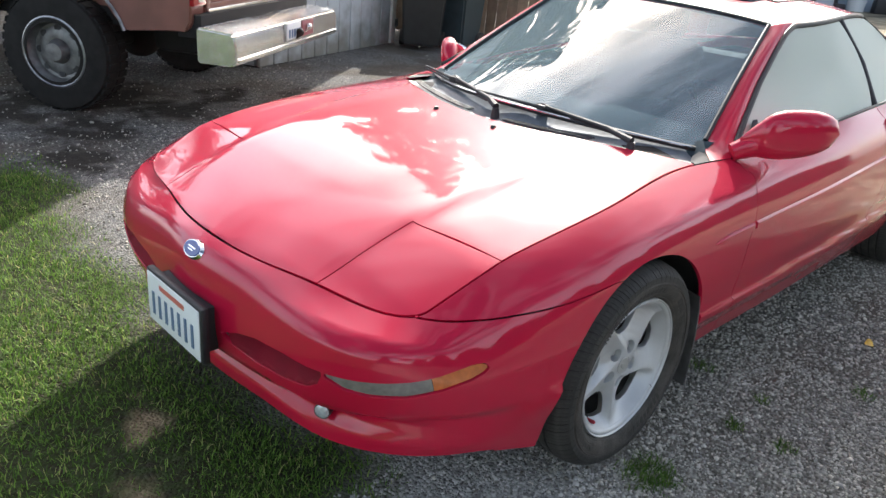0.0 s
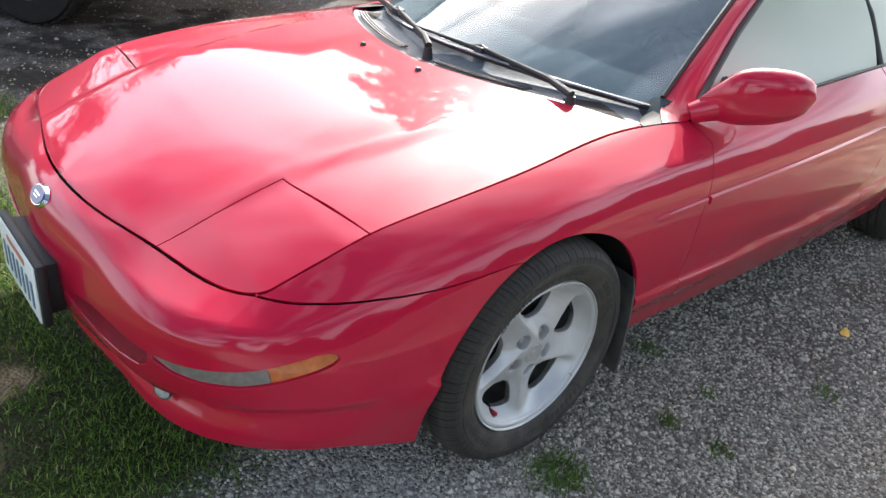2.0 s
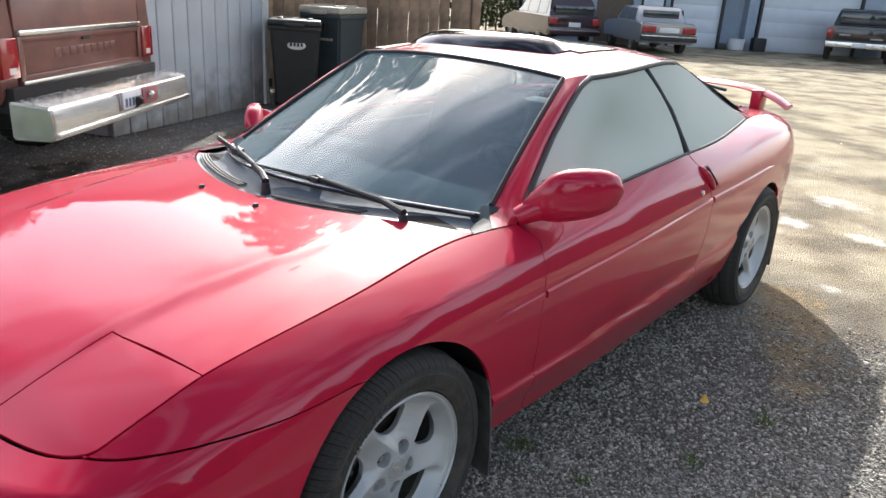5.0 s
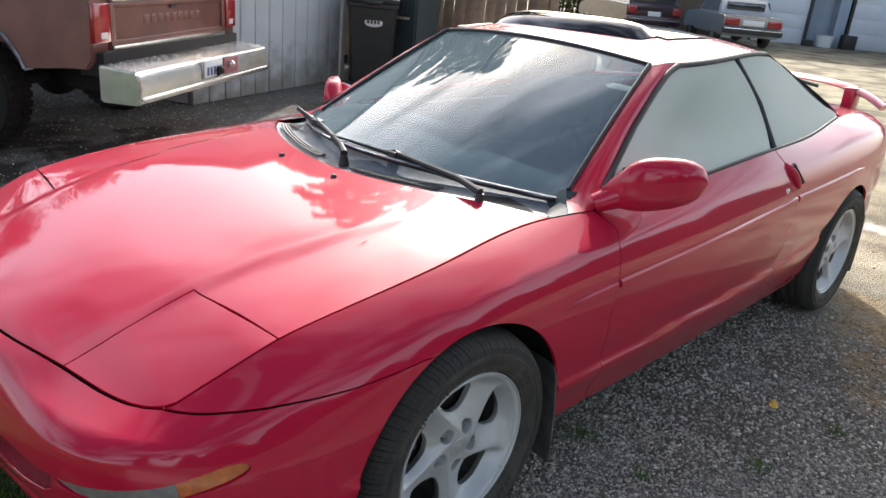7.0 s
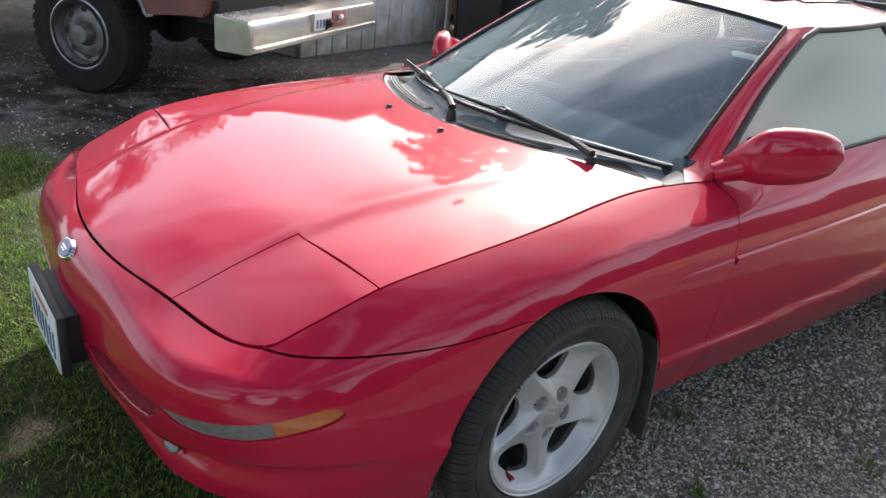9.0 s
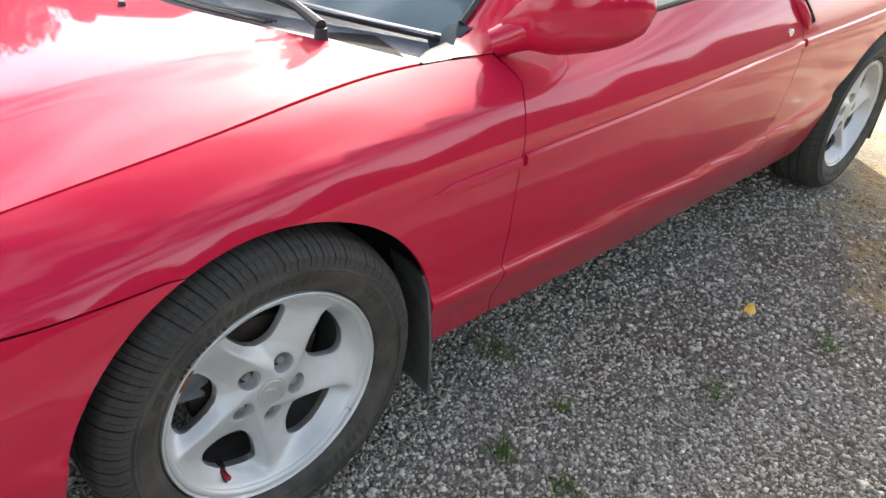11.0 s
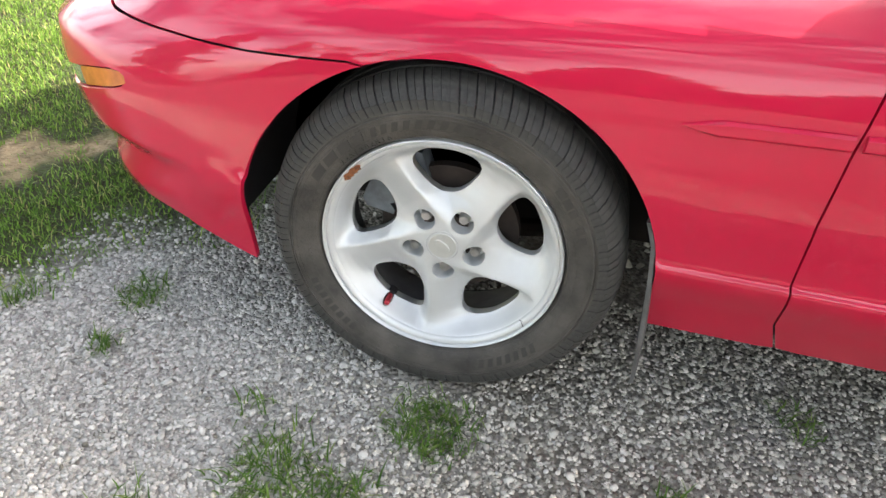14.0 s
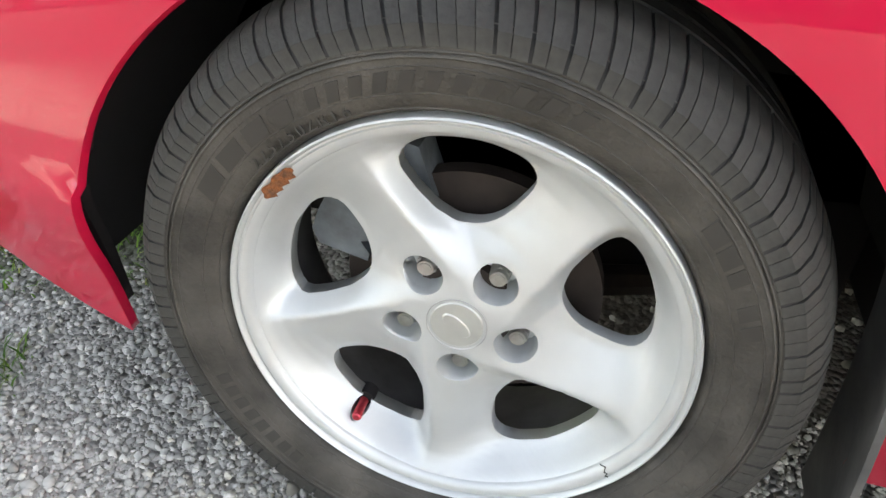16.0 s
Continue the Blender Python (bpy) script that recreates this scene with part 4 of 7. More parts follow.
# door mirrors
for s in (1, -1):
    S3 = np.array((1, -s, 1))
    bm = bmesh.new()
    rows = []
    tip, root = np.array((0.79, 0.94, 0.930)), np.array((0.632, 0.716, 0.884))
    N = 15
    for i, t in enumerate(np.linspace(0, 1, N)):
        c = root + (tip - root) * t
        r = max(0.02, (1 - (max(0, t - 0.35) / 0.65) ** 3.2) ** 0.5) * (0.72 + 0.28 * min(1, t / 0.4))
        upper = 0.12 + 0.93 * min(1, t / 0.26) ** 0.7 - 0.10 * max(0, t - 0.3)
        ring = []
        for k in range(20):
            a = 2 * math.pi * k / 20
            ex = math.copysign(abs(math.cos(a)) ** 0.75, math.cos(a))
            ez = math.copysign(abs(math.sin(a)) ** 0.75, math.sin(a))
            dx = (0.072 if ex < 0 else 0.055) * ex * r * (0.55 + 0.45 * min(1, t / 0.3))
            ring.append(bm.verts.new((c + np.array((dx, 0, 0.082 * ez * r * (upper if ez > 0 else 0.92)))) * S3))
        rows.append(ring)
    for a, b in zip(rows, rows[1:]):
        for k in range(20):
            bm.faces.new((a[k], a[(k + 1) % 20], b[(k + 1) % 20], b[k]))
    bm.faces.new(rows[0])
    bm.faces.new(rows[-1])
    mir = part("door_mirror", bm, M_PAINT, car)
    bm = bmesh.new()
    tube(bm, [np.array((0.60, 0.70, 0.835)) * S3, np.array((0.635, 0.735, 0.858)) * S3, np.array((0.665, 0.775, 0.883)) * S3], [0.028, 0.036, 0.048], 16)
    part("mirror_foot", bm, M_PAINT, mir)
    V = [np.array(q) * S3 for q in [(0.69, 0.706, 0.826), (0.80, 0.722, 0.838), (0.80, 0.672, 0.915), (0.79, 0.662, 0.91)]]
    bm = bmesh.new()
    v = [bm.verts.new(q) for q in V]
    bm.faces.new(v)
    part("mirror_gusset", bm, M_BLACK, mir)
    bm = bmesh.new()
    bmesh.ops.create_uvsphere(bm, u_segments=20, v_segments=12, radius=1, matrix=Matrix.Translation(Vector(np.array((0.79, 0.85, 0.908)) * S3)) @ Matrix.Rotation(radians(-s * 28), 4, "Z") @ Matrix.Diagonal((0.008, 0.078, 0.05, 1)))
    part("mirror_glass", bm, M_CHROME, mir)
    if s < 0:
        mir.matrix_basis = Matrix.Translation((0.74, 0.74, 0.86)) @ Matrix.Diagonal((0.8, 0.8, 0.8, 1)) @ Matrix.Translation((-0.645, -0.745, -0.885))

# handle, lock
for s in (False, True):
    f = lambda x, z, s=s: side(px(x), z, s)[0]
    sg = 1 if s else -1
    bm = bmesh.new()
    pts = [f(1.722 + 0.083 * t, 0.85 - 0.095 * t) + np.array((0, sg * 0.001, 0)) for t in np.linspace(0, 1, 9)]
    tube(bm, pts, [0.006, 0.015, 0.019, 0.02, 0.02, 0.02, 0.019, 0.015, 0.006], 10)
    hd = part("door_handle", bm, M_PAINT, car)
    # black bar that stands for the shade in the grip's recess
    bm = bmesh.new()
    tube(bm, [q + np.array((0.012, sg * 0.007, 0.010)) for q in pts[1:-1]], 0.011, 8)
    part("handle_recess", bm, M_GAP, hd)
    c = f(1.692, 0.757)
    bm = bmesh.new()
    cyl(bm, c - np.array((0, sg * 0.004, 0)), c + np.array((0, sg * 0.004, 0)), 0.012, 0.011, 16)
    lk = part("door_lock", bm, M_CHROME, car)
    bm = bmesh.new()
    box(bm, c + np.array((-0.0015, sg * 0.0038 - 0.001, -0.005)), c + np.array((0.0015, sg * 0.0038 + 0.002, 0.005)))
    part("keyhole", bm, M_GAP, lk)

# number plate and oval badge
bm = bmesh.new()
box(bm, (-0.952, -0.157, 0.328), (-0.930, 0.157, 0.490), 0.006)
box(bm, (-0.934, -0.13, 0.345), (-0.893, 0.13, 0.475), 0.004)
plate = part("number_plate", bm, M_BLACK, car, "white number plate in a black holder")
bm = bmesh.new()
box(bm, (-0.9555, -0.147, 0.336), (-0.951, 0.147, 0.482), 0.002)
sheet = part("plate_sheet", bm, M_PLATE, plate, "white reflective sheet with dark characters")
for i in range(7):
    bm = bmesh.new()
    y = 0.112 - i * 0.0373
    box(bm, (-0.9575, y - 0.0065, 0.362), (-0.9548, y + 0.0065, 0.430))
    part("plate_bar", bm, M_INK, plate)
bm = bmesh.new()
box(bm, (-0.9572, -0.07, 0.452), (-0.9548, 0.07, 0.466))
part("plate_stripe", bm, M_SIGNRED, plate)


def oval(name, material, m, a, b, h, parent, rim=0.0):
    bm = bmesh.new()
    bmesh.ops.create_cone(bm, cap_ends=True, segments=32, radius1=1, radius2=0.86, depth=h, matrix=m @ Matrix.Diagonal((a, b, 1, 1)))
    return part(name, bm, material, parent)


bp = side(0.0, 0.585)[0]
bmat = Matrix.Translation((float(bp[0]) - 0.003, 0, 0.585)) @ Matrix.Rotation(radians(-52), 4, "Y") @ Matrix.Rotation(radians(90), 4, "Z")
badge = oval("oval_badge", M_CHROME, bmat, 0.046, 0.0265, 0.008, car)
oval("badge_field", M_BLUE, bmat @ Matrix.Translation((0, 0, 0.002)), 0.042, 0.0230, 0.008, badge)
bm = bmesh.new()
box(bm, (-0.018, -0.005, 0.004), (0.018, -0.001, 0.0068))
box(bm, (-0.012, 0.003, 0.004), (0.014, 0.006, 0.0068))
bm.transform(bmat)
part("badge_script", bm, M_CHROME, badge)


# ---- wheels ----
def wheel_face(x, z):
    """How far the spoke wheel's face stands out at (x, z) from its hub: crested spokes that fall away into deep openings."""
    r = np.hypot(x, z)
    th = np.degrees(np.arctan2(z, x))
    crest = np.interp(r, [0, 0.035, 0.05, 0.08, 0.11, 0.14, 0.165, 0.18, 0.19, 0.198, 0.22], [0.0177, 0.0177, 0.018, 0.0185, 0.0185, 0.0185, 0.018, 0.0155, 0.0105, 0.004, 0.004])
    deep = np.interp(r, [0, 0.03, 0.045, 0.058, 0.075, 0.095, 0.12, 0.15, 0.172, 0.181, 0.189, 0.195, 0.199, 0.22], [0.0177, 0.0178, 0.0205, 0.0245, 0.033, 0.043, 0.047, 0.048, 0.046, 0.037, 0.0235, 0.0105, 0.004, 0.004])
    ridge = np.interp(r, [0.03, 0.045, 0.06, 0.08, 0.10, 0.12, 0.14, 0.16, 0.195], [-6, 12, 28, 37, 41, 45, 47, 48.5, 49.5])
    d = (th - ridge) % 72
    ahead = d / np.interp(r, [0.04, 0.08, 0.106, 0.12, 0.136, 0.157, 0.175], [52, 48, 37.6, 30, 25.5, 23, 26])
    behind = (72 - d) / np.interp(r, [0.04, 0.08, 0.097, 0.104, 0.115, 0.13, 0.145, 0.17], [26, 20, 15, 11, 8.5, 7.5, 6.8, 7])
    soft = np.interp(r, [0.05, 0.10, 0.15, 0.19], [0.0, 0.015, 0.07, 0.2])
    k = np.minimum(ahead ** 1.12, behind)
    k = np.sqrt(k * k + soft * soft) - soft
    fall = k / (1 + np.maximum(k - 0.8, 0) * 0.6)
    out = crest + (deep - crest) * np.clip(fall, 0, 1.25)
    for i in range(5):
        dw = np.abs(np.hypot(x - WELL_R * math.cos(radians(WELL_A + 72 * i)), z - WELL_R * math.sin(radians(WELL_A + 72 * i))) - 0.0205)
        out = out + 0.0012 * np.exp(-(dw / 0.003) ** 1.5)
    return -out


WELL_R, WELL_A, VALVE_A = 0.058, 58.0, -122.2


def face_f(x, z):
    acc = 0
    for dx, dz, w in ((0, 0, 2), (0.0022, 0, 1), (-0.0022, 0, 1), (0, 0.0022, 1), (0, -0.0022, 1)):
        acc = acc + w * wheel_face(x + dx, z + dz)
    return np.stack([x, -acc / 6, z], 1)


def ringpts(cx, cz, r, n):
    return [(cx + r * math.cos(2 * math.pi * k / n), cz + r * math.sin(2 * math.pi * k / n)) for k in range(n)]


def opening(k, step=0.34):
    shape = [(0.1777, 3.9), (0.1776, 8.2), (0.1774, 13.1), (0.1759, 19.3), (0.1667, 25.6), (0.1446, 25.3), (0.1279, 22.9), (0.1146, 19.7), (0.1044, 14.5), (0.0971, 7.2), (0.098, -1.7), (0.1061, -9.2), (0.1192, -14.1), (0.1362, -16.8), (0.1574, -17.6), (0.1716, -12.7), (0.1755, -5.8), (0.1775, -0.5)]
    loop = [(r * math.cos(radians(88.8 + 72 * k + a)), r * math.sin(radians(88.8 + 72 * k + a))) for r, a in shape]
    c = spline(np.arange(len(loop) + 5), np.array([loop[i % len(loop)] for i in range(-2, len(loop) + 3)]))
    return [tuple(q) for q in c(np.arange(2, len(loop) + 2, step))[:int(len(loop) / step)]]


def make_wheel(x0, s):
    """One road wheel: tyre, alloy, hub parts; s: -1 on the near flank."""
    w = part("wheel", cyl(bmesh.new(), (0, 0.045, 0), (0, 0.12, 0), 0.05, seg=20), M_RUST, car, "five-spoke silver alloy wheel with worn tyre")
    w.matrix_world = pose(x0, s * 0.821, 0.312, 0, 0, 0 if s < 0 else 180)
    # alloy face
    holes = [opening(k) for k in range(5)] + [ringpts(WELL_R * math.cos(radians(WELL_A + 72 * k)), WELL_R * math.sin(radians(WELL_A + 72 * k)), 0.0205, 26) for k in range(5)] + [ringpts(0.184 * math.cos(radians(VALVE_A)), 0.184 * math.sin(radians(VALVE_A)), 0.0085, 18)]
    rim = panel("rim", ringpts(0, 0, 0.1985, 120), face_f, 0.0034, M_ALLOY, w, (0, 0.5, 0), holes=holes, inner=0.016, fold=(0, 1, 0))
    bm = bmesh.new()
    prof = [(0.1975, 0.010), (0.1978, 0.004), (0.2, 0.0005), (0.2035, -0.002), (0.2075, -0.0028), (0.2088, -0.0012), (0.2105, -0.0012), (0.2115, -0.0055), (0.2135, -0.0075), (0.2152, -0.0065), (0.216, -0.002), (0.2165, 0.004)]
    rows = [[bm.verts.new((r * math.cos(a), y, r * math.sin(a))) for a in np.linspace(0, 2 * math.pi, 145)[:-1]] for r, y in prof]
    for a, b in zip(rows, rows[1:]):
        for k in range(144):
            bm.faces.new((a[k], a[(k + 1) % 144], b[(k + 1) % 144], b[k]))
    part("rim_lip", bm, M_ALLOY, rim)
    bm = bmesh.new()
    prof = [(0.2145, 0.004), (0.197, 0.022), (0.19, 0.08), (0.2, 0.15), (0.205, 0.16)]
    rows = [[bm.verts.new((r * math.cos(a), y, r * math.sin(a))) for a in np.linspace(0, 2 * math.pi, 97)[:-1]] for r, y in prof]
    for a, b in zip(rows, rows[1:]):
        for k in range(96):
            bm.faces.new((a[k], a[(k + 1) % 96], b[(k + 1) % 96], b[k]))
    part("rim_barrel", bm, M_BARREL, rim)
    cap = oval("centre_cap", M_ALLOY2, Matrix.Translation((0, 0.0185, 0)) @ Matrix.Rotation(radians(90), 4, "X"), 0.0285, 0.0285, 0.004, rim)
    bm = bmesh.new()
    tube(bm, [(0.0289 * math.cos(a), 0.0172, 0.0289 * math.sin(a)) for a in np.linspace(0, 2 * math.pi, 49)], 0.0006, 5)
    part("cap_ring", bm, M_ALLOYD, cap)
    oval("cap_oval", M_ALLOY2, Matrix.Translation((0, 0.0162, 0)) @ Matrix.Rotation(radians(38), 4, "Y") @ Matrix.Rotation(radians(90), 4, "X"), 0.0175, 0.0085, 0.002, cap)
    for k in range(5):
        a = radians(WELL_A + 72 * k)
        c = Vector((WELL_R * math.cos(a), 0, WELL_R * math.sin(a)))
        bm = bmesh.new()
        rows = [[bm.verts.new(c + Vector((r * math.cos(t), y, r * math.sin(t)))) for t in np.linspace(0, 2 * math.pi, 23)[:-1]] for r, y in ((0.0207, 0.031), (0.0200, 0.038), (0.018, 0.056), (0.003, 0.058))]
        for p0, p1 in zip(rows, rows[1:]):
            for j in range(22):
                bm.faces.new((p0[j], p0[(j + 1) % 22], p1[(j + 1) % 22], p1[j]))
        part("nut_well", bm, M_ALLOY, rim)
        bm = bmesh.new()
        cyl(bm, c + Vector((0, 0.057, 0)), c + Vector((0, 0.038, 0)), 0.0112, 0.0102, 6)
        cyl(bm, c + Vector((0, 0.040, 0)), c + Vector((0, 0.0335, 0)), 0.0095, 0.0080, 18)
        cyl(bm, c + Vector((0, 0.0335, 0)), c + Vector((0, 0.0325, 0)), 0.0062, 0.0058, 18)
        part("wheel_nut", bm, M_CHROME2, rim)
    # rust scar on the rim, valve with a red cap
    bm = bmesh.new()
    prev = None
    for i, t in enumerate(np.linspace(135.5, 147.5, 14)):
        r0, r1 = 0.1995 + 0.0015 * math.sin(i * 2.1), 0.2115 + 0.0012 * math.sin(i * 1.3 + 1)
        w0 = min(1, i / 2, (13 - i) / 2)
        mid, hw = (r0 + r1) / 2, (r1 - r0) / 2 * (0.25 + 0.75 * w0)
        row = []
        for r in np.linspace(mid - hw, mid + hw, 5):
            y = float(np.interp(r, [0.1978, 0.2, 0.2035, 0.2075, 0.2105, 0.2135], [0.003, 0.0005, -0.002, -0.0028, -0.004, -0.0075])) - 0.001
            row.append(bm.verts.new((r * math.cos(radians(t)), y, r * math.sin(radians(t)))))
        if prev:
            for k in range(4):
                bm.faces.new((prev[k], prev[k + 1], row[k + 1], row[k]))
        prev = row
    part("rust_scar", bm, M_RUSTY, rim, "orange rust scar on the rim")
    bm = bmesh.new()
    tube(bm, [(r * math.cos(radians(a)), y - 0.0004, r * math.sin(radians(a))) for r, a, y in ((0.197, -37.6, 0.003), (0.2005, -36.4, 0.0), (0.2035, -37.6, -0.002), (0.206, -37.0, -0.0026), (0.2075, -38.2, -0.0028), (0.2105, -38.0, -0.0015))], 0.0006, 5)
    part("rim_scratch", bm, M_GAP, rim)
    va = radians(VALVE_A)
    c = Vector((0.184 * math.cos(va), 0.031, 0.184 * math.sin(va)))
    dv = Vector((-0.12 * math.cos(va), -1, -0.12 * math.sin(va))).normalized()
    bm = bmesh.new()
    cyl(bm, c + Vector((0, 0.03, 0)), c + Vector((0, 0.014, 0)), 0.011, 0.011, 14)
    st = part("valve_hole", bm, M_GAP, rim)
    bm = bmesh.new()
    cyl(bm, c + Vector((0, 0.012, 0)), c + dv * 0.015, 0.0052, 0.0050, 16)
    cyl(bm, c + dv * 0.015, c + dv * 0.0165, 0.0050, 0.0036, 16)
    for g in (0.006, 0.0085, 0.011):
        cyl(bm, c + dv * g, c + dv * (g + 0.0012), 0.0055, 0.0055, 16)
    part("valve_cap", bm, M_VALVE, rim, "red metal valve cap")
    # tyre
    prof = [(0.2135, 0.012), (0.2165, 0.004), (0.222, -0.008), (0.235, -0.015), (0.255, -0.020), (0.268, -0.021), (0.2695, -0.0195), (0.2715, -0.0205), (0.283, -0.0185), (0.2925, -0.0145), (0.2935, -0.012), (0.3, -0.004), (0.3065, 0.006), (0.3115, 0.02), (0.3145, 0.045), (0.3155, 0.09), (0.3145, 0.14), (0.3115, 0.165), (0.303, 0.184), (0.28, 0.198), (0.24, 0.196), (0.214, 0.175)]
    bm = bmesh.new()
    n = 144
    rows = [[bm.verts.new((r * math.cos(2 * math.pi * k / n), y, r * math.sin(2 * math.pi * k / n))) for k in range(n)] for r, y in prof]
    for a, b in zip(rows, rows[1:]):
        for k in range(n):
            bm.faces.new((a[k], a[(k + 1) % n], b[(k + 1) % n], b[k]))
    tyre = part("tyre", bm, M_RUBBER, w, "worn black tyre with dusty sidewall")
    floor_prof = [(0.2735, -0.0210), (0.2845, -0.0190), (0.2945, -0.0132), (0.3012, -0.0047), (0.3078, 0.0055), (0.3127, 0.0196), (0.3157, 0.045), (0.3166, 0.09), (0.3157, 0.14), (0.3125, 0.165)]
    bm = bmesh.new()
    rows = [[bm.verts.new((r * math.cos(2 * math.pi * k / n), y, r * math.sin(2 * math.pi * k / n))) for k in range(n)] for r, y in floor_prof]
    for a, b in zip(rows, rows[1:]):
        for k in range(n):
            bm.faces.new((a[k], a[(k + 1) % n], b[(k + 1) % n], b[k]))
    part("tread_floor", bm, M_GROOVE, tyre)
    # tread: curved blocks on the shoulder, ribs round the crown
    nb = 140
    shoulder = [(0.273, -0.0205), (0.287, -0.0165), (0.2985, -0.0065), (0.309, 0.0125), (0.3152, 0.042)]
    w0 = 2 * math.pi / nb
    kinds = []
    for g0, g1 in ((0.02, 0.965), (0.03, 0.79)):
        bm = bmesh.new()
        rws = []
        for i, (r, y) in enumerate(shoulder):
            tw = 1.15 * w0 * (i / 4) ** 1.6
            hgt = 0.0006 if i == 0 else 0.0042
            aa = np.linspace(g0 * w0 + tw, g1 * w0 + tw, 4)
            nr = Vector((0.55, -0.83)) if i < 2 else Vector((0.85, -0.5)) if i < 4 else Vector((1, 0))
            rws.append([((r + nr.x * hgt) * math.cos(a), y + nr.y * hgt, (r + nr.x * hgt) * math.sin(a)) for a in aa])
        vs = [[bm.verts.new(q) for q in row] for row in rws]
        lowv = [[bm.verts.new(((r - 0.002) * math.cos(a), y + 0.001, (r - 0.002) * math.sin(a))) for a in (math.atan2(w_[0][2], w_[0][0]), math.atan2(w_[3][2], w_[3][0]))] for (r, y), w_ in zip(shoulder, rws)]
        for i in range(4):
            for j in range(3):
                bm.faces.new((vs[i][j], vs[i][j + 1], vs[i + 1][j + 1], vs[i + 1][j]))
            bm.faces.new((vs[i][0], vs[i + 1][0], lowv[i + 1][0], lowv[i][0]))
            bm.faces.new((vs[i][3], lowv[i][1], lowv[i + 1][1], vs[i + 1][3]))
        bm.faces.new((vs[4][0], vs[4][1], vs[4][2], vs[4][3], lowv[4][1], lowv[4][0]))
        ob = part("tread_block", bm, M_TREAD, tyre)
        kinds.append(ob.data)
        ob.matrix_local = Matrix.Rotation(-w0 * len(kinds), 4, "Y")
    for k in range(nb):
        if k in (1, 2):
            continue
        ob = new("tread_block", kinds[k % 2 if k % 7 else 0])
        ob.parent = tyre
        ob.matrix_local = Matrix.Rotation(-w0 * k, 4, "Y")
    for y0, y1 in ((0.05, 0.078), (0.085, 0.115), (0.122, 0.15), (0.157, 0.178)):
        bm = bmesh.new()
        ring = [[bm.verts.new((r * math.cos(2 * math.pi * k / 120), y, r * math.sin(2 * math.pi * k / 120))) for k in range(120)] for r, y in ((0.312, y0), (0.3192, y0 + 0.001), (0.3192 if y1 < 0.15 else 0.314, y1 - 0.001), (0.309, y1))]
        for a, b in zip(ring, ring[1:]):
            for k in range(120):
                bm.faces.new((a[k], a[(k + 1) % 120], b[(k + 1) % 120], b[k]))
        part("tread_rib", bm, M_TREAD, tyre)
    # raised band of slanted bars and block shapes on the sidewall
    def on_wall(r, a, h):
        y = np.interp(r, [0.222, 0.235, 0.255, 0.268], [-0.008, -0.015, -0.020, -0.021]) - h
        return (r * math.cos(a), y, r * math.sin(a))
    def relief(qs):
        bm = bmesh.new()
        top_ = [bm.verts.new(on_wall(r, radians(a), 0.0010)) for r, a in qs]
        foot = [bm.verts.new(on_wall(r, radians(a), -0.001)) for r, a in qs]
        bm.faces.new(top_)
        for k in range(4):
            bm.faces.new((top_[k], top_[(k + 1) % 4], foot[(k + 1) % 4], foot[k]))
        part("sidewall_block", bm, M_RELIEF, tyre)
    for a0, wd in [(120 - 4.3 * i - 0.05 * i * i, 1.2 + 0.02 * i) for i in range(11)] + [(127, 2.2), (134, 2.8), (142, 3.2), (150.5, 3.4)] + [(-40 - 4.2 * i, 1.2) for i in range(8)]:
        relief([(0.240, a0 - wd), (0.240, a0 + wd), (0.256, a0 + wd - 1.5), (0.256, a0 - wd - 1.5)])
    # ridges running round the sidewall
    for r, th in ((0.2235, 0.0011), (0.2405 - 0.003, 0.0007), (0.2595, 0.0008), (0.2665, 0.0016), (0.2705, 0.0009)):
        bm = bmesh.new()
        tube(bm, [on_wall(r, a, 0.0) for a in np.linspace(0, 2 * math.pi, 121)], th, 5)
        part("sidewall_ridge", bm, M_RUBBER, tyre)
    # unreadable maker's marks as plain bars
    for i, wd in [(i, 1.3) for i in range(8)]:
        relief([(0.243, 205 + i * 3.9 - wd), (0.243, 205 + i * 3.9 + wd), (0.256, 205 + i * 3.9 + wd), (0.256, 205 + i * 3.9 - wd)])
    for a0, wd in ((41, 2.2), (36, 2.0), (31.5, 1.5), (24, 1.6), (19.5, 1.6)):
        relief([(0.243, a0 - wd), (0.243, a0 + wd), (0.258, a0 + wd + 1), (0.258, a0 - wd + 1)])
    for txt, r, a_mid, size, step in (("225/50ZR16", 0.2245, 127, 0.0155, 2.75),):
        for i, ch in enumerate(txt):
            a = radians(a_mid + step * (len(txt) - 1) / 2 - i * step)
            cu = bpy.data.curves.new("letter", "FONT")
            cu.body, cu.size, cu.align_x, cu.extrude = ch, size, "CENTER", 0.0009
            tmp = bpy.data.objects.new("letter", cu)
            scene.collection.objects.link(tmp)
            bpy.context.view_layer.update()
            me = bpy.data.meshes.new_from_object(tmp.evaluated_get(bpy.context.evaluated_depsgraph_get()))
            bpy.data.objects.remove(tmp)
            yy = float(np.interp(r + size * 0.35, [0.222, 0.235, 0.255, 0.268], [-0.008, -0.015, -0.020, -0.021]))
            me.materials.clear()
            me.materials.append(M_RELIEF)
            me.transform(Matrix.Translation((r * math.cos(a), yy - 0.0012, r * math.sin(a))) @ Matrix.Rotation(-(a - math.pi / 2), 4, "Y") @ Matrix.Rotation(radians(90), 4, "X"))
            o = new("letter", me)
            o.parent = tyre
    # brake behind the spokes
    bm = bmesh.new()
    cyl(bm, (0, 0.078, 0), (0, 0.098, 0), 0.128, seg=48)
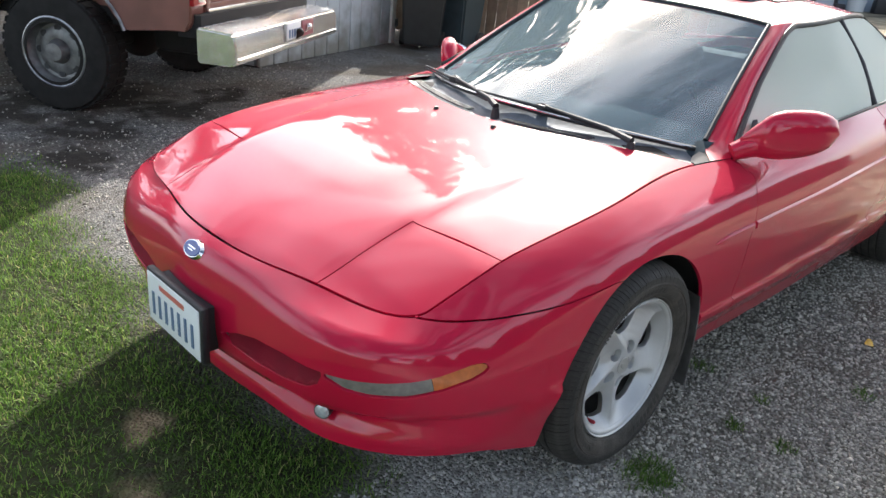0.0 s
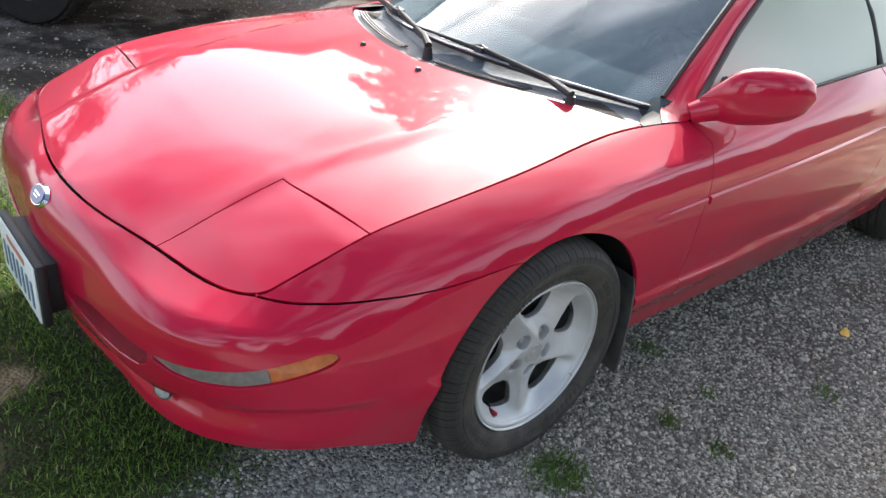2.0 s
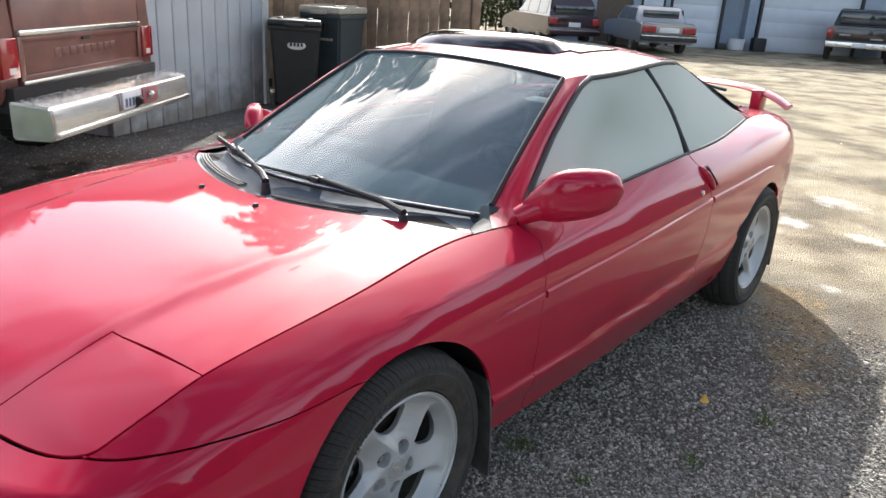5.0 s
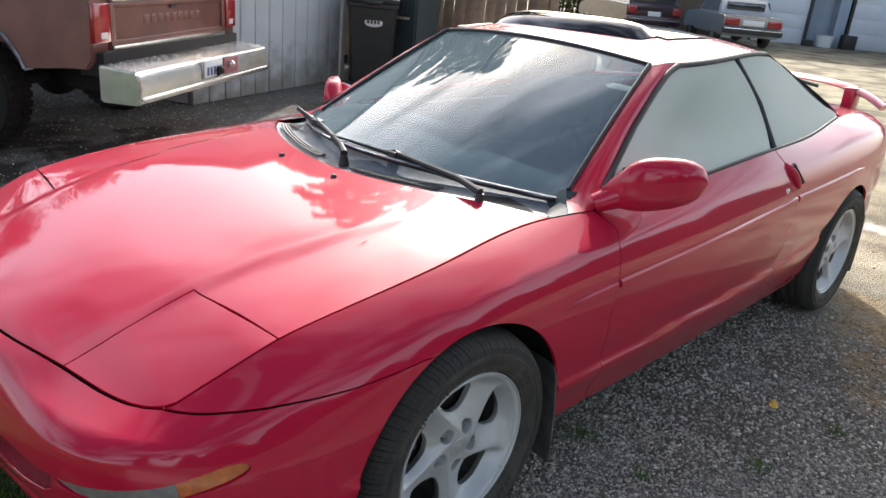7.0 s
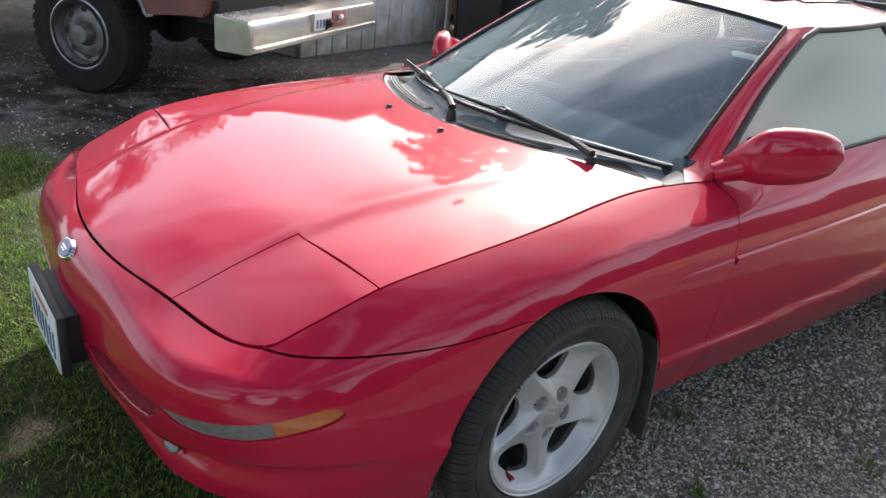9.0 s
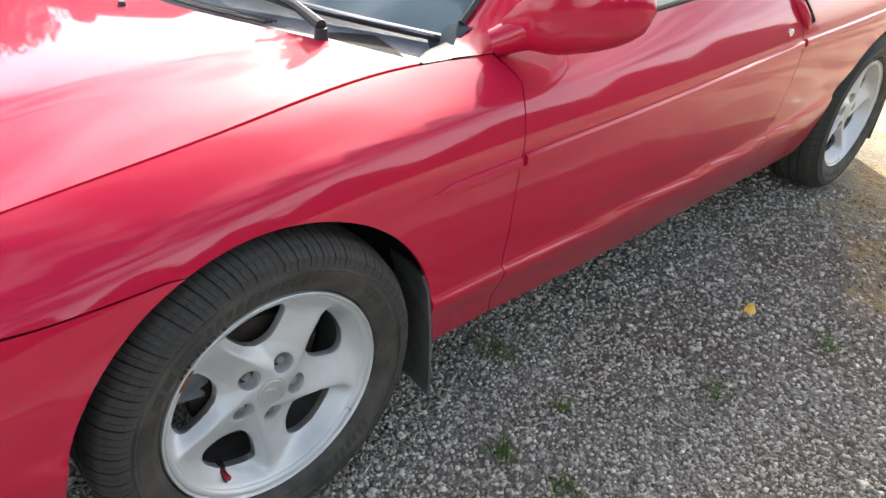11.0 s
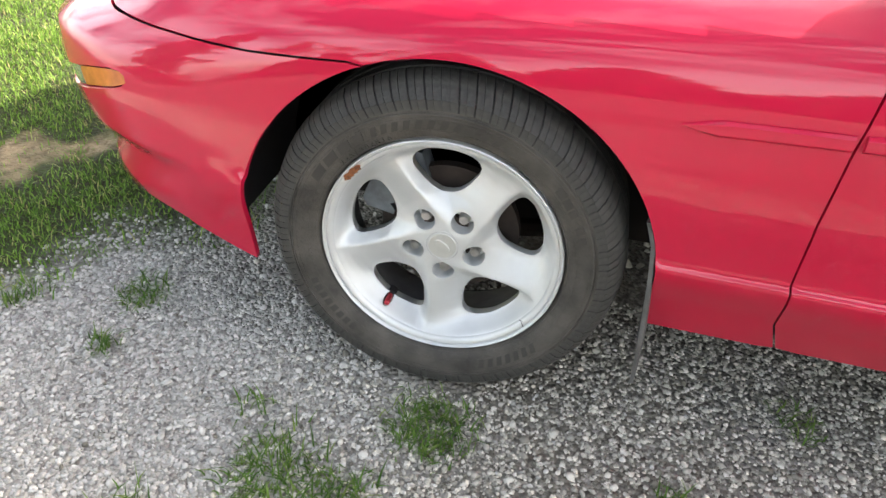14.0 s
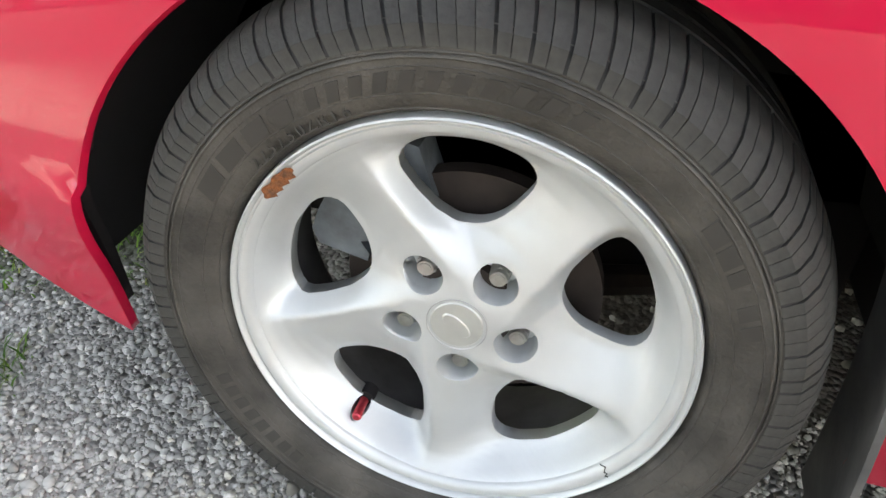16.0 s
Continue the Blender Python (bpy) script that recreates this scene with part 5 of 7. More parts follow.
    disc = part("brake_disc", bm, M_RUST, w, "dark worn brake disc")
    bm = bmesh.new()
    for i, a in enumerate(np.linspace(112, 172, 13)):
        r0, r1 = 0.105 + (0.012 if i % 4 == 2 else 0), 0.168 - (0.010 if i in (0, 12) else 0)
        q0 = [(r0, 0.066), (r1, 0.070), (r1, 0.115), (r0, 0.115)]
        row = [bm.verts.new((r * math.cos(radians(a)), y, r * math.sin(radians(a)))) for r, y in q0]
        if i:
            for k in range(4):
                bm.faces.new((prow[k], prow[(k + 1) % 4], row[(k + 1) % 4], row[k]))
        else:
            bm.faces.new(row)
        prow = row
    bm.faces.new(prow)
    part("brake_caliper", bm, M_CALIPER, w, "grey cast brake caliper")
    return w


first_wheel = make_wheel(0.0, -1)


def again(ob, parent):
    """The same piece once more, sharing its mesh."""
    o = new(ob.name.split(".")[0], ob.data)
    o.parent = parent
    o.matrix_parent_inverse = ob.matrix_parent_inverse.copy()
    o.matrix_basis = ob.matrix_basis.copy()
    for c in ob.children:
        again(c, o)
    return o


for x0, s in ((0.0, 1), (2.614, -1), (2.614, 1)):
    w = again(first_wheel, car)
    w.matrix_basis = pose(x0, 0.92 if s > 0 else -0.833, 0.312, 0, 0 if x0 == 0 else 41, 0 if s < 0 else 180)
    tagged(w, "five-spoke silver alloy wheel with worn tyre")

# wheel housings, mud flaps, underside
for x0, rr in ((0.0, 0.396), (2.614, 0.388)):
    for s in (-1, 1):
        bm = bmesh.new()
        arc = [(x0 + rr * math.cos(a), 0.31 + (rr - 0.03) * math.sin(a)) for a in np.linspace(math.pi * 1.03, 0.04 * math.pi, 30)]
        rows = [[bm.verts.new((x, s * y, z)) for x, z in arc] for y in (0.795, 0.68, 0.6, 0.5)]
        for a, b in zip(rows, rows[1:]):
            for k in range(29):
                bm.faces.new((a[k], a[k + 1], b[k + 1], b[k]))
        bm.faces.new(rows[-1])
        part("wheel_housing", bm, M_LINER, car)
        bm = bmesh.new()
        prev = None
        for i, t in enumerate(np.linspace(0, 1, 9)):
            x = x0 + (0.326 + 0.046 * t ** 0.5 if x0 == 0 else 0.385 + 0.022 * t)
            z = 0.45 - 0.34 * t if x0 == 0 else 0.43 - 0.32 * t
            wd = 0.115 + 0.03 * t
            y1 = (0.832 if x0 == 0 else 0.824) + 0.004 * math.sin(3 * t)
            back = 0.012 if x0 == 0 else 0.02
            sec = [(y1 - wd * k, back * k + dx + 0.006 * math.sin(3 * k)) for dx, ks in ((0, (1, 0.5, 0)), (0.007, (0, 0.5, 1))) for k in ks]
            row = [bm.verts.new((x + d, s * y, z)) for y, d in sec]
            if prev:
                for k in range(6):
                    bm.faces.new((prev[k], prev[(k + 1) % 6], row[(k + 1) % 6], row[k]))
            else:
                bm.faces.new(row)
            prev = row
        bm.faces.new(prev)
        part("mud_flap", bm, M_FLAP, car, "black rubber mud flap")
# plain near-black blocks that stand for the shaded underside
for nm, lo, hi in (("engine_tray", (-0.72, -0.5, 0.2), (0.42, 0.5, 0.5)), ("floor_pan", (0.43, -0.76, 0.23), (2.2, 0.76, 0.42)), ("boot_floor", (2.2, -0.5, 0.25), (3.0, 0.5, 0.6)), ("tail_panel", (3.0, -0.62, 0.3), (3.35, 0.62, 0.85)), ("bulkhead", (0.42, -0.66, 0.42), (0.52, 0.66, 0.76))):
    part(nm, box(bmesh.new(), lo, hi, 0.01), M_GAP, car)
bm = bmesh.new()
tube(bm, [(0.2, -0.5, 0.2), (0.1, -0.62, 0.26), (0.02, -0.66, 0.3)], 0.02)
part("axle_arm", bm, M_RUST, car)

# cabin
bm = bmesh.new()
rows = []
for x, z in ((0.42, 0.80), (0.5, 0.845), (0.75, 0.86), (0.98, 0.84), (1.02, 0.80), (1.0, 0.6)):
    rows.append([bm.verts.new((x + 0.1 * (abs(y) / 0.62) ** 2 * (1 if x < 0.6 else 0), y, z + (0.03 if -0.55 < y < -0.15 and 0.7 < x < 1.01 else 0))) for y in np.linspace(-0.63, 0.63, 21)])
for a, b in zip(rows, rows[1:]):
    for k in range(20):
        bm.faces.new((a[k], a[k + 1], b[k + 1], b[k]))
part("dashboard", bm, M_DASH, car, "grey padded dashboard")
bm = bmesh.new()
cw = Matrix.Translation((1.12, -0.36, 0.79)) @ Matrix.Rotation(radians(62), 4, "Y")
tube(bm, [cw @ Vector((0.185 * math.cos(a), 0.185 * math.sin(a), 0)) for a in np.linspace(0, 2 * math.pi, 41)], 0.014, 8)
for a in (0.5, 2.64, 4.71):
    tube(bm, [cw @ Vector((0, 0, -0.02)), cw @ Vector((0.18 * math.cos(a), 0.18 * math.sin(a), 0))], 0.013, 6)
cyl(bm, cw @ Vector((0, 0, -0.05)), cw @ Vector((0, 0, 0.012)), 0.06)
part("steering_wheel", bm, M_DASH, car)
for y in (-0.36, 0.36):
    bm = bmesh.new()
    box(bm, (1.25, y - 0.25, 0.40), (1.75, y + 0.25, 0.56), 0.05)
    seat = part("seat", bm, M_SEAT, car, "grey cloth bucket seat")
    bm = bmesh.new()
    box(bm, (-0.07, -0.25, 0), (0.07, 0.25, 0.52), 0.055)
    bm.transform(Matrix.Translation((1.72, y, 0.5)) @ Matrix.Rotation(radians(16), 4, "Y"))
    part("backrest", bm, M_SEAT, seat)
    bm = bmesh.new()
    box(bm, (-0.045, -0.13, 0), (0.045, 0.13, 0.19), 0.04)
    bm.transform(Matrix.Translation((1.865, y, 1.0)) @ Matrix.Rotation(radians(10), 4, "Y"))
    part("headrest", bm, M_SEAT, seat)
bm = bmesh.new()
box(bm, (2.05, -0.55, 0.42), (2.5, 0.55, 0.60), 0.05)
rs = part("rear_seat", bm, M_SEAT, car)
bm = bmesh.new()
box(bm, (2.45, -0.55, 0.55), (2.62, 0.55, 0.90), 0.05)
part("rear_backrest", bm, M_SEAT, rs)
for s in (-1, 1):
    bm = bmesh.new()
    box(bm, (0.65, s * 0.70, 0.42), (2.4, s * 0.66, 0.83), 0.01)
    part("door_card", bm, M_DASH, car)
bm = bmesh.new()
box(bm, (1.13, -0.12, 1.09), (1.155, 0.12, 1.15), 0.012)
tube(bm, [(1.16, 0, 1.19), (1.15, 0, 1.13)], 0.008)
part("rear_view_mirror", bm, M_BLACK, car)
bm = bmesh.new()
rows = [[bm.verts.new((x, y * w, z - 0.03 * (abs(y) ** 2))) for y in np.linspace(-1, 1, 11)] for x, w, z in ((1.17, 0.46, 1.195), (1.4, 0.5, 1.225), (1.7, 0.5, 1.235), (2.1, 0.46, 1.215))]
for a, b in zip(rows, rows[1:]):
    for k in range(10):
        bm.faces.new((a[k], a[k + 1], b[k + 1], b[k]))
part("headlining", bm, M_DASH, car)

# the far half is widened to fit the camera's view
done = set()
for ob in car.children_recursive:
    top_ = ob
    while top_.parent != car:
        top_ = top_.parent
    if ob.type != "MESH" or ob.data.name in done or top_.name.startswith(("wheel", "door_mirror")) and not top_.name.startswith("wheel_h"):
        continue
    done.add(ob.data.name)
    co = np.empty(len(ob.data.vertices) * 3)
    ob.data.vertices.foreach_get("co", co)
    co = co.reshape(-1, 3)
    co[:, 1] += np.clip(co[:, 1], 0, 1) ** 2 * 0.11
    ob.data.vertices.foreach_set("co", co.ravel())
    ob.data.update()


# ---- ground ----
rng = np.random.default_rng(7)


def pale(x, y):
    """Paler gravel ahead of the front wheel."""
    e = x + 0.12 + 0.25 * np.sin(3.1 * y) * 0.3 + 0.3 * (y + 1.0) * 0.5
    return np.clip(0.5 - e * 2.2, 0, 1) * np.clip((0.1 - y) / 0.3, 0, 1) * np.clip((x + 2.6) / 0.5, 0, 1) * np.clip((y + 2.6 + 0.4 * np.sin(2.3 * x)) / 0.9, 0, 1)


def grass_amount(x, y):
    """How grassy the yard is at (x, y)."""
    line = np.where(y < 0.2, -0.62 - 0.28 * np.clip(-0.45 - y, -0.2, 0.6) / 0.3 * 0.7, -0.52 - 0.10 * np.sin(y * 2))
    line = np.where(y < -0.86, -1.15 - (-0.86 - y) * 2.2, line)
    wob = 0.10 * np.sin(5 * x + 1.3) * np.sin(4.3 * y + 0.4) + 0.05 * np.sin(11 * x + y * 9)
    g = np.clip((line - x + wob) / 0.28, 0, 1) * np.clip((3.1 - y + 3 * wob) / 0.9, 0, 1)
    return g


def spots(x, y, places):
    """Soft round spots (x, y, radius), 0 to 0.75."""
    out = np.zeros_like(x)
    for cx, cy, rad in places:
        out = np.maximum(out, np.clip(1.5 - np.hypot(x - cx, y - cy) / rad, 0, 1) * 0.75)
    return out


WET = [(0.0, 3.3, 0.4), (0.7, 3.6, 0.35), (1.3, 3.9, 0.3), (-0.3, 2.7, 0.3), (0.9, 3.0, 0.25), (-0.9, 3.4, 0.4), (1.9, 3.6, 0.25), (0.3, 4.2, 0.6), (-0.4, 4.0, 0.5)]
EARTH = [(2.55, -1.12, 0.26), (2.2, -1.22, 0.2), (2.9, -1.0, 0.2), (1.9, -1.3, 0.14), (-1.3, -0.3, 0.15), (-1.12, -0.12, 0.12), (-1.35, 1.75, 0.14), (-1.9, 1.2, 0.14), (-1.0, 0.15, 0.10)]
CHALK = [(4.5, -0.56, 0.16), (5.45, -0.66, 0.22), (4.5, -1.06, 0.14), (3.3, -1.1, 0.08)]


def soil_mat():
    m = bpy.data.materials.new("gravel_bed")
    m.use_nodes = True
    nt = m.node_tree
    b = nt.nodes["Principled BSDF"]
    b.inputs["Roughness"].default_value = 0.95
    b.inputs["Specular IOR Level"].default_value = 0.2
    tc = nt.nodes.new("ShaderNodeTexCoord")

    def vor(scale, feature="F1"):
        v = nt.nodes.new("ShaderNodeTexVoronoi")
        v.inputs["Scale"].default_value = scale
        v.feature = feature
        nt.links.new(tc.outputs["Object"], v.inputs["Vector"])
        return v

    def noi(scale, detail=5):
        v = nt.nodes.new("ShaderNodeTexNoise")
        v.inputs["Scale"].default_value = scale
        v.inputs["Detail"].default_value = detail
        nt.links.new(tc.outputs["Object"], v.inputs["Vector"])
        return v

    def ramp(src, stops):
        r = nt.nodes.new("ShaderNodeValToRGB")
        el = r.color_ramp.elements
        while len(el) < len(stops):
            el.new(0.5)
        for e, (p, c) in zip(el, stops):
            e.position, e.color = p, (*c, 1)
        nt.links.new(src, r.inputs[0])
        return r

    def mix(fac, a, c):
        x = nt.nodes.new("ShaderNodeMix")
        x.data_type = "RGBA"
        nt.links.new(fac, x.inputs[0])
        nt.links.new(a, x.inputs[6])
        nt.links.new(c, x.inputs[7])
        return x.outputs[2]
    v = vor(95)
    sep = nt.nodes.new("ShaderNodeSeparateColor")
    nt.links.new(v.outputs["Color"], sep.inputs[0])
    stones = ramp(sep.outputs[0], [(0, (0.07, 0.067, 0.063)), (0.5, (0.15, 0.145, 0.136)), (1, (0.29, 0.28, 0.26))])
    big = noi(0.35, 4)
    sandy = ramp(noi(3, 6).outputs["Fac"], [(0.3, (0.34, 0.29, 0.19)), (0.7, (0.47, 0.42, 0.31))])
    # the yard turns sandy and pale away from the cars
    pos = nt.nodes.new("ShaderNodeSeparateXYZ")
    nt.links.new(tc.outputs["Object"], pos.inputs[0])
    mr = nt.nodes.new("ShaderNodeMapRange")
    mr.inputs[1].default_value, mr.inputs[2].default_value = 1.9, 4.2
    nt.links.new(pos.outputs[0], mr.inputs[0])
    mr2 = nt.nodes.new("ShaderNodeMapRange")
    mr2.inputs[1].default_value, mr2.inputs[2].default_value = 4.2, 2.4
    nt.links.new(pos.outputs[1], mr2.inputs[0])
    mul = nt.nodes.new("ShaderNodeMath")
    mul.operation = "MULTIPLY"
    nt.links.new(mr.outputs[0], mul.inputs[0])
    nt.links.new(mr2.outputs[0], mul.inputs[1])
    far = nt.nodes.new("ShaderNodeMapRange")
    far.inputs[1].default_value, far.inputs[2].default_value = 9, 12
    nt.links.new(pos.outputs[0], far.inputs[0])
    mx = nt.nodes.new("ShaderNodeMath")
    mx.operation = "MAXIMUM"
    nt.links.new(mul.outputs[0], mx.inputs[0])
    nt.links.new(far.outputs[0], mx.inputs[1])
    jit = nt.nodes.new("ShaderNodeMath")
    jit.operation = "MULTIPLY_ADD"
    nt.links.new(big.outputs["Fac"], jit.inputs[0])
    jit.inputs[1].default_value = 0.9
    jit.inputs[2].default_value = -0.45
    add = nt.nodes.new("ShaderNodeMath")
    add.use_clamp = True
    nt.links.new(mx.outputs[0], add.inputs[0])
    nt.links.new(jit.outputs[0], add.inputs[1])
    col = mix(add.outputs[0], stones.outputs[0], sandy.outputs[0])
    dirt = ramp(noi(1.3, 7).outputs["Fac"], [(0.46, (0, 0, 0)), (0.6, (1, 1, 1))])
    brown = ramp(noi(30, 5).outputs["Fac"], [(0.3, (0.07, 0.055, 0.04)), (0.7, (0.14, 0.115, 0.085))])
    k = nt.nodes.new("ShaderNodeMath")
    k.operation = "MULTIPLY"
    nt.links.new(dirt.outputs[0], k.inputs[0])
    k.inputs[1].default_value = 0.7
    col = mix(k.outputs[0], col, brown.outputs[0])
    light = nt.nodes.new("ShaderNodeAttribute")
    light.attribute_name = "pale"
    sand = ramp(sep.outputs[1], [(0, (0.2, 0.19, 0.17)), (0.5, (0.34, 0.325, 0.295)), (1, (0.48, 0.46, 0.42))])
    col = mix(light.outputs["Fac"], col, sand.outputs[0])
    lawn = nt.nodes.new("ShaderNodeAttribute")
    lawn.attribute_name = "lawn"
    turf = ramp(noi(25, 6).outputs["Fac"], [(0.3, (0.036, 0.031, 0.018)), (0.7, (0.050, 0.072, 0.020))])
    col = mix(lawn.outputs["Fac"], col, turf.outputs[0])
    for field, stops in (("wet", [(0.3, (0.030, 0.026, 0.021)), (0.7, (0.055, 0.047, 0.038))]), ("earth", [(0.3, (0.16, 0.12, 0.068)), (0.7, (0.36, 0.275, 0.165))]), ("chalk", [(0.3, (0.45, 0.43, 0.38)), (0.7, (0.66, 0.64, 0.58))])):
        spot = nt.nodes.new("ShaderNodeAttribute")
        spot.attribute_name = field
        frayed = nt.nodes.new("ShaderNodeMath")
        frayed.operation = "MULTIPLY_ADD"
        nt.links.new(noi(5, 7).outputs["Fac"], frayed.inputs[0])
        frayed.inputs[1].default_value = 1.6
        nt.links.new(spot.outputs["Fac"], frayed.inputs[2])
        edge = nt.nodes.new("ShaderNodeMapRange")
        edge.inputs[1].default_value, edge.inputs[2].default_value = 1.15, 1.5
        nt.links.new(frayed.outputs[0], edge.inputs[0])
        col = mix(edge.outputs[0], col, ramp(noi(28, 5).outputs["Fac"], stops).outputs[0])
    nt.links.new(col, b.inputs["Base Color"])
    bp = nt.nodes.new("ShaderNodeBump")
    bp.inputs["Strength"].default_value = 0.9
    bp.inputs["Distance"].default_value = 0.012
    inv = nt.nodes.new("ShaderNodeMath")
    inv.operation = "SUBTRACT"
    inv.inputs[0].default_value = 1
    nt.links.new(v.outputs["Distance"], inv.inputs[1])
    nt.links.new(inv.outputs[0], bp.inputs["Height"])
    nt.links.new(bp.outputs[0], b.inputs["Normal"])
    return m


def island_mat(name, stops, rough=0.9, noise_scale=80, thin=0.0):
    """A colour for each loose piece of a joined mesh, with fine grain."""
    m = bpy.data.materials.new(name)
    m.use_nodes = True
    nt = m.node_tree
    b = nt.nodes["Principled BSDF"]
    b.inputs["Roughness"].default_value = rough
    b.inputs["Specular IOR Level"].default_value = 0.25
    g = nt.nodes.new("ShaderNodeNewGeometry")
    r = nt.nodes.new("ShaderNodeValToRGB")
    el = r.color_ramp.elements
    while len(el) < len(stops):
        el.new(0.5)
    for e, (p, c) in zip(el, stops):
        e.position, e.color = p, (*c, 1)
    nt.links.new(g.outputs["Random Per Island"], r.inputs[0])
    tc = nt.nodes.new("ShaderNodeTexCoord")
    n = nt.nodes.new("ShaderNodeTexNoise")
    n.inputs["Scale"].default_value = noise_scale
    nt.links.new(tc.outputs["Object"], n.inputs["Vector"])
    mr = nt.nodes.new("ShaderNodeMapRange")
    mr.inputs[3].default_value, mr.inputs[4].default_value = 0.7, 1.3
    nt.links.new(n.outputs["Fac"], mr.inputs[0])
    mx = nt.nodes.new("ShaderNodeMix")
    mx.data_type, mx.blend_type = "RGBA", "MULTIPLY"
    mx.inputs[0].default_value = 1
    nt.links.new(r.outputs[0], mx.inputs[6])
    nt.links.new(mr.outputs[0], mx.inputs[7])
    nt.links.new(mx.outputs[2], b.inputs["Base Color"])
    if thin:
        # light shines through from behind
        tl = nt.nodes.new("ShaderNodeBsdfTranslucent")
        nt.links.new(mx.outputs[2], tl.inputs[0])
        ms = nt.nodes.new("ShaderNodeMixShader")
        ms.inputs[0].default_value = thin
        nt.links.new(b.outputs[0], ms.inputs[1])
        nt.links.new(tl.outputs[0], ms.inputs[2])
        nt.links.new(ms.outputs[0], nt.nodes["Material Output"].inputs[0])
    return m


M_STONE = island_mat("grey_stones", [(0, (0.12, 0.109, 0.088)), (0.3, (0.25, 0.235, 0.20)), (0.7, (0.41, 0.39, 0.338)), (0.93, (0.55, 0.52, 0.455)), (1, (0.62, 0.57, 0.47))])
M_STONE2 = island_mat("pale_stones", [(0, (0.25, 0.24, 0.22)), (0.4, (0.36, 0.35, 0.325)), (0.8, (0.47, 0.455, 0.42)), (1, (0.56, 0.54, 0.49))])
M_GRASS = island_mat("grass_blades", [(0, (0.046, 0.09, 0.012)), (0.45, (0.11, 0.22, 0.026)), (0.85, (0.21, 0.345, 0.055)), (1, (0.42, 0.38, 0.16))], 0.6, 20, 0.4)
M_WEED = island_mat("weed_blades", [(0, (0.045, 0.10, 0.016)), (0.6, (0.095, 0.18, 0.03)), (1, (0.18, 0.24, 0.06))], 0.6, 20, 0.4)
M_SOIL = soil_mat()


def height(x, y):
    return 0.006 * np.sin(1.7 * x + 0.5) * np.sin(1.3 * y + 1) - 0.006


xs = np.concatenate([[-600, -150, -50, -20, -10], np.arange(-6, 12.1, 0.125), [15, 20, 30, 45, 80, 200, 600]])
ys = np.concatenate([[-600, -150, -50, -20, -10], np.arange(-6, 10.1, 0.125), [14, 20, 30, 60, 150, 600]])
V, F = [], []
for y in ys:
    for x in xs:
        near = -6 < x < 12 and -6 < y < 10
        V.append((x, y, float(height(x, y)) if near else -0.006))
nx = len(xs)
for j in range(len(ys) - 1):
    for i in range(nx - 1):
        F.append((j * nx + i, j * nx + i + 1, (j + 1) * nx + i + 1, (j + 1) * nx + i))
ground = put("ground", V, F, M_SOIL)
gv = np.array(V)
light = ground.data.attributes.new("pale", "FLOAT", "POINT")
light.data.foreach_set("value", np.clip(pale(gv[:, 0], gv[:, 1]), 0, 1).astype(np.float32))
lawn = ground.data.attributes.new("lawn", "FLOAT", "POINT")
lawn.data.foreach_set("value", np.clip(grass_amount(gv[:, 0], gv[:, 1]) * (gv[:, 0] > -12) * 1.3, 0, 1).astype(np.float32))
for field, places in (("wet", WET), ("earth", EARTH), ("chalk", CHALK)):
    a = ground.data.attributes.new(field, "FLOAT", "POINT")
    a.data.foreach_set("value", spots(gv[:, 0], gv[:, 1], places).astype(np.float32))
tagged(ground, "grey gravel yard turning sandy in the sun", "ground", kind="structure")

ICO = bmesh.new()
bmesh.ops.create_icosphere(ICO, subdivisions=1, radius=1)
ICO_V = np.array([v.co[:] for v in ICO.verts])
ICO_F = np.array([[v.index for v in f.verts] for f in ICO.faces])
ICO.free()


def stone_shapes(n):
    out = []
    for _ in range(n):
        v = ICO_V * rng.uniform(0.45, 1.25, (len(ICO_V), 1)) * rng.uniform(0.6, 1.2, 3) * np.array((1, 1, 0.7))
        out.append(v)
    return out


SHAPES = stone_shapes(40)


def scatter(name, x, y, size, material, label, category):
    n = len(x)
    k = rng.integers(0, len(SHAPES), n)
    a = rng.uniform(0, 6.283, n)
    base = np.array(SHAPES)[k] * size[:, None, None]
    c, s = np.cos(a)[:, None], np.sin(a)[:, None]
    q = np.empty_like(base)
    q[..., 0] = base[..., 0] * c - base[..., 1] * s + x[:, None]
    q[..., 1] = base[..., 0] * s + base[..., 1] * c + y[:, None]
    q[..., 2] = base[..., 2] + (height(x, y) + size * 0.25)[:, None]
    nv = len(ICO_V)
    faces = (ICO_F[None] + (np.arange(n) * nv)[:, None, None]).reshape(-1, 3)
    me = bpy.data.meshes.new(name)
    me.vertices.add(n * nv)
    me.vertices.foreach_set("co", q.reshape(-1))
    me.loops.add(len(faces) * 3)
    me.loops.foreach_set("vertex_index", faces.reshape(-1).astype(np.int32))
    me.polygons.add(len(faces))
    me.polygons.foreach_set("loop_start", np.arange(0, len(faces) * 3, 3, dtype=np.int32))
    me.update(calc_edges=True)
    me.validate()
    me.materials.append(material)
    return tagged(new(name, me), label, category, kind="stuff")


def keep_clear(x, y):
    """Not under the tyres."""
    ok = np.ones(len(x), bool)
    for wx in (0, 2.614):
        ok &= ~((np.abs(x - wx) < 0.10) & (y > -0.84) & (y < -0.64))
    return ok


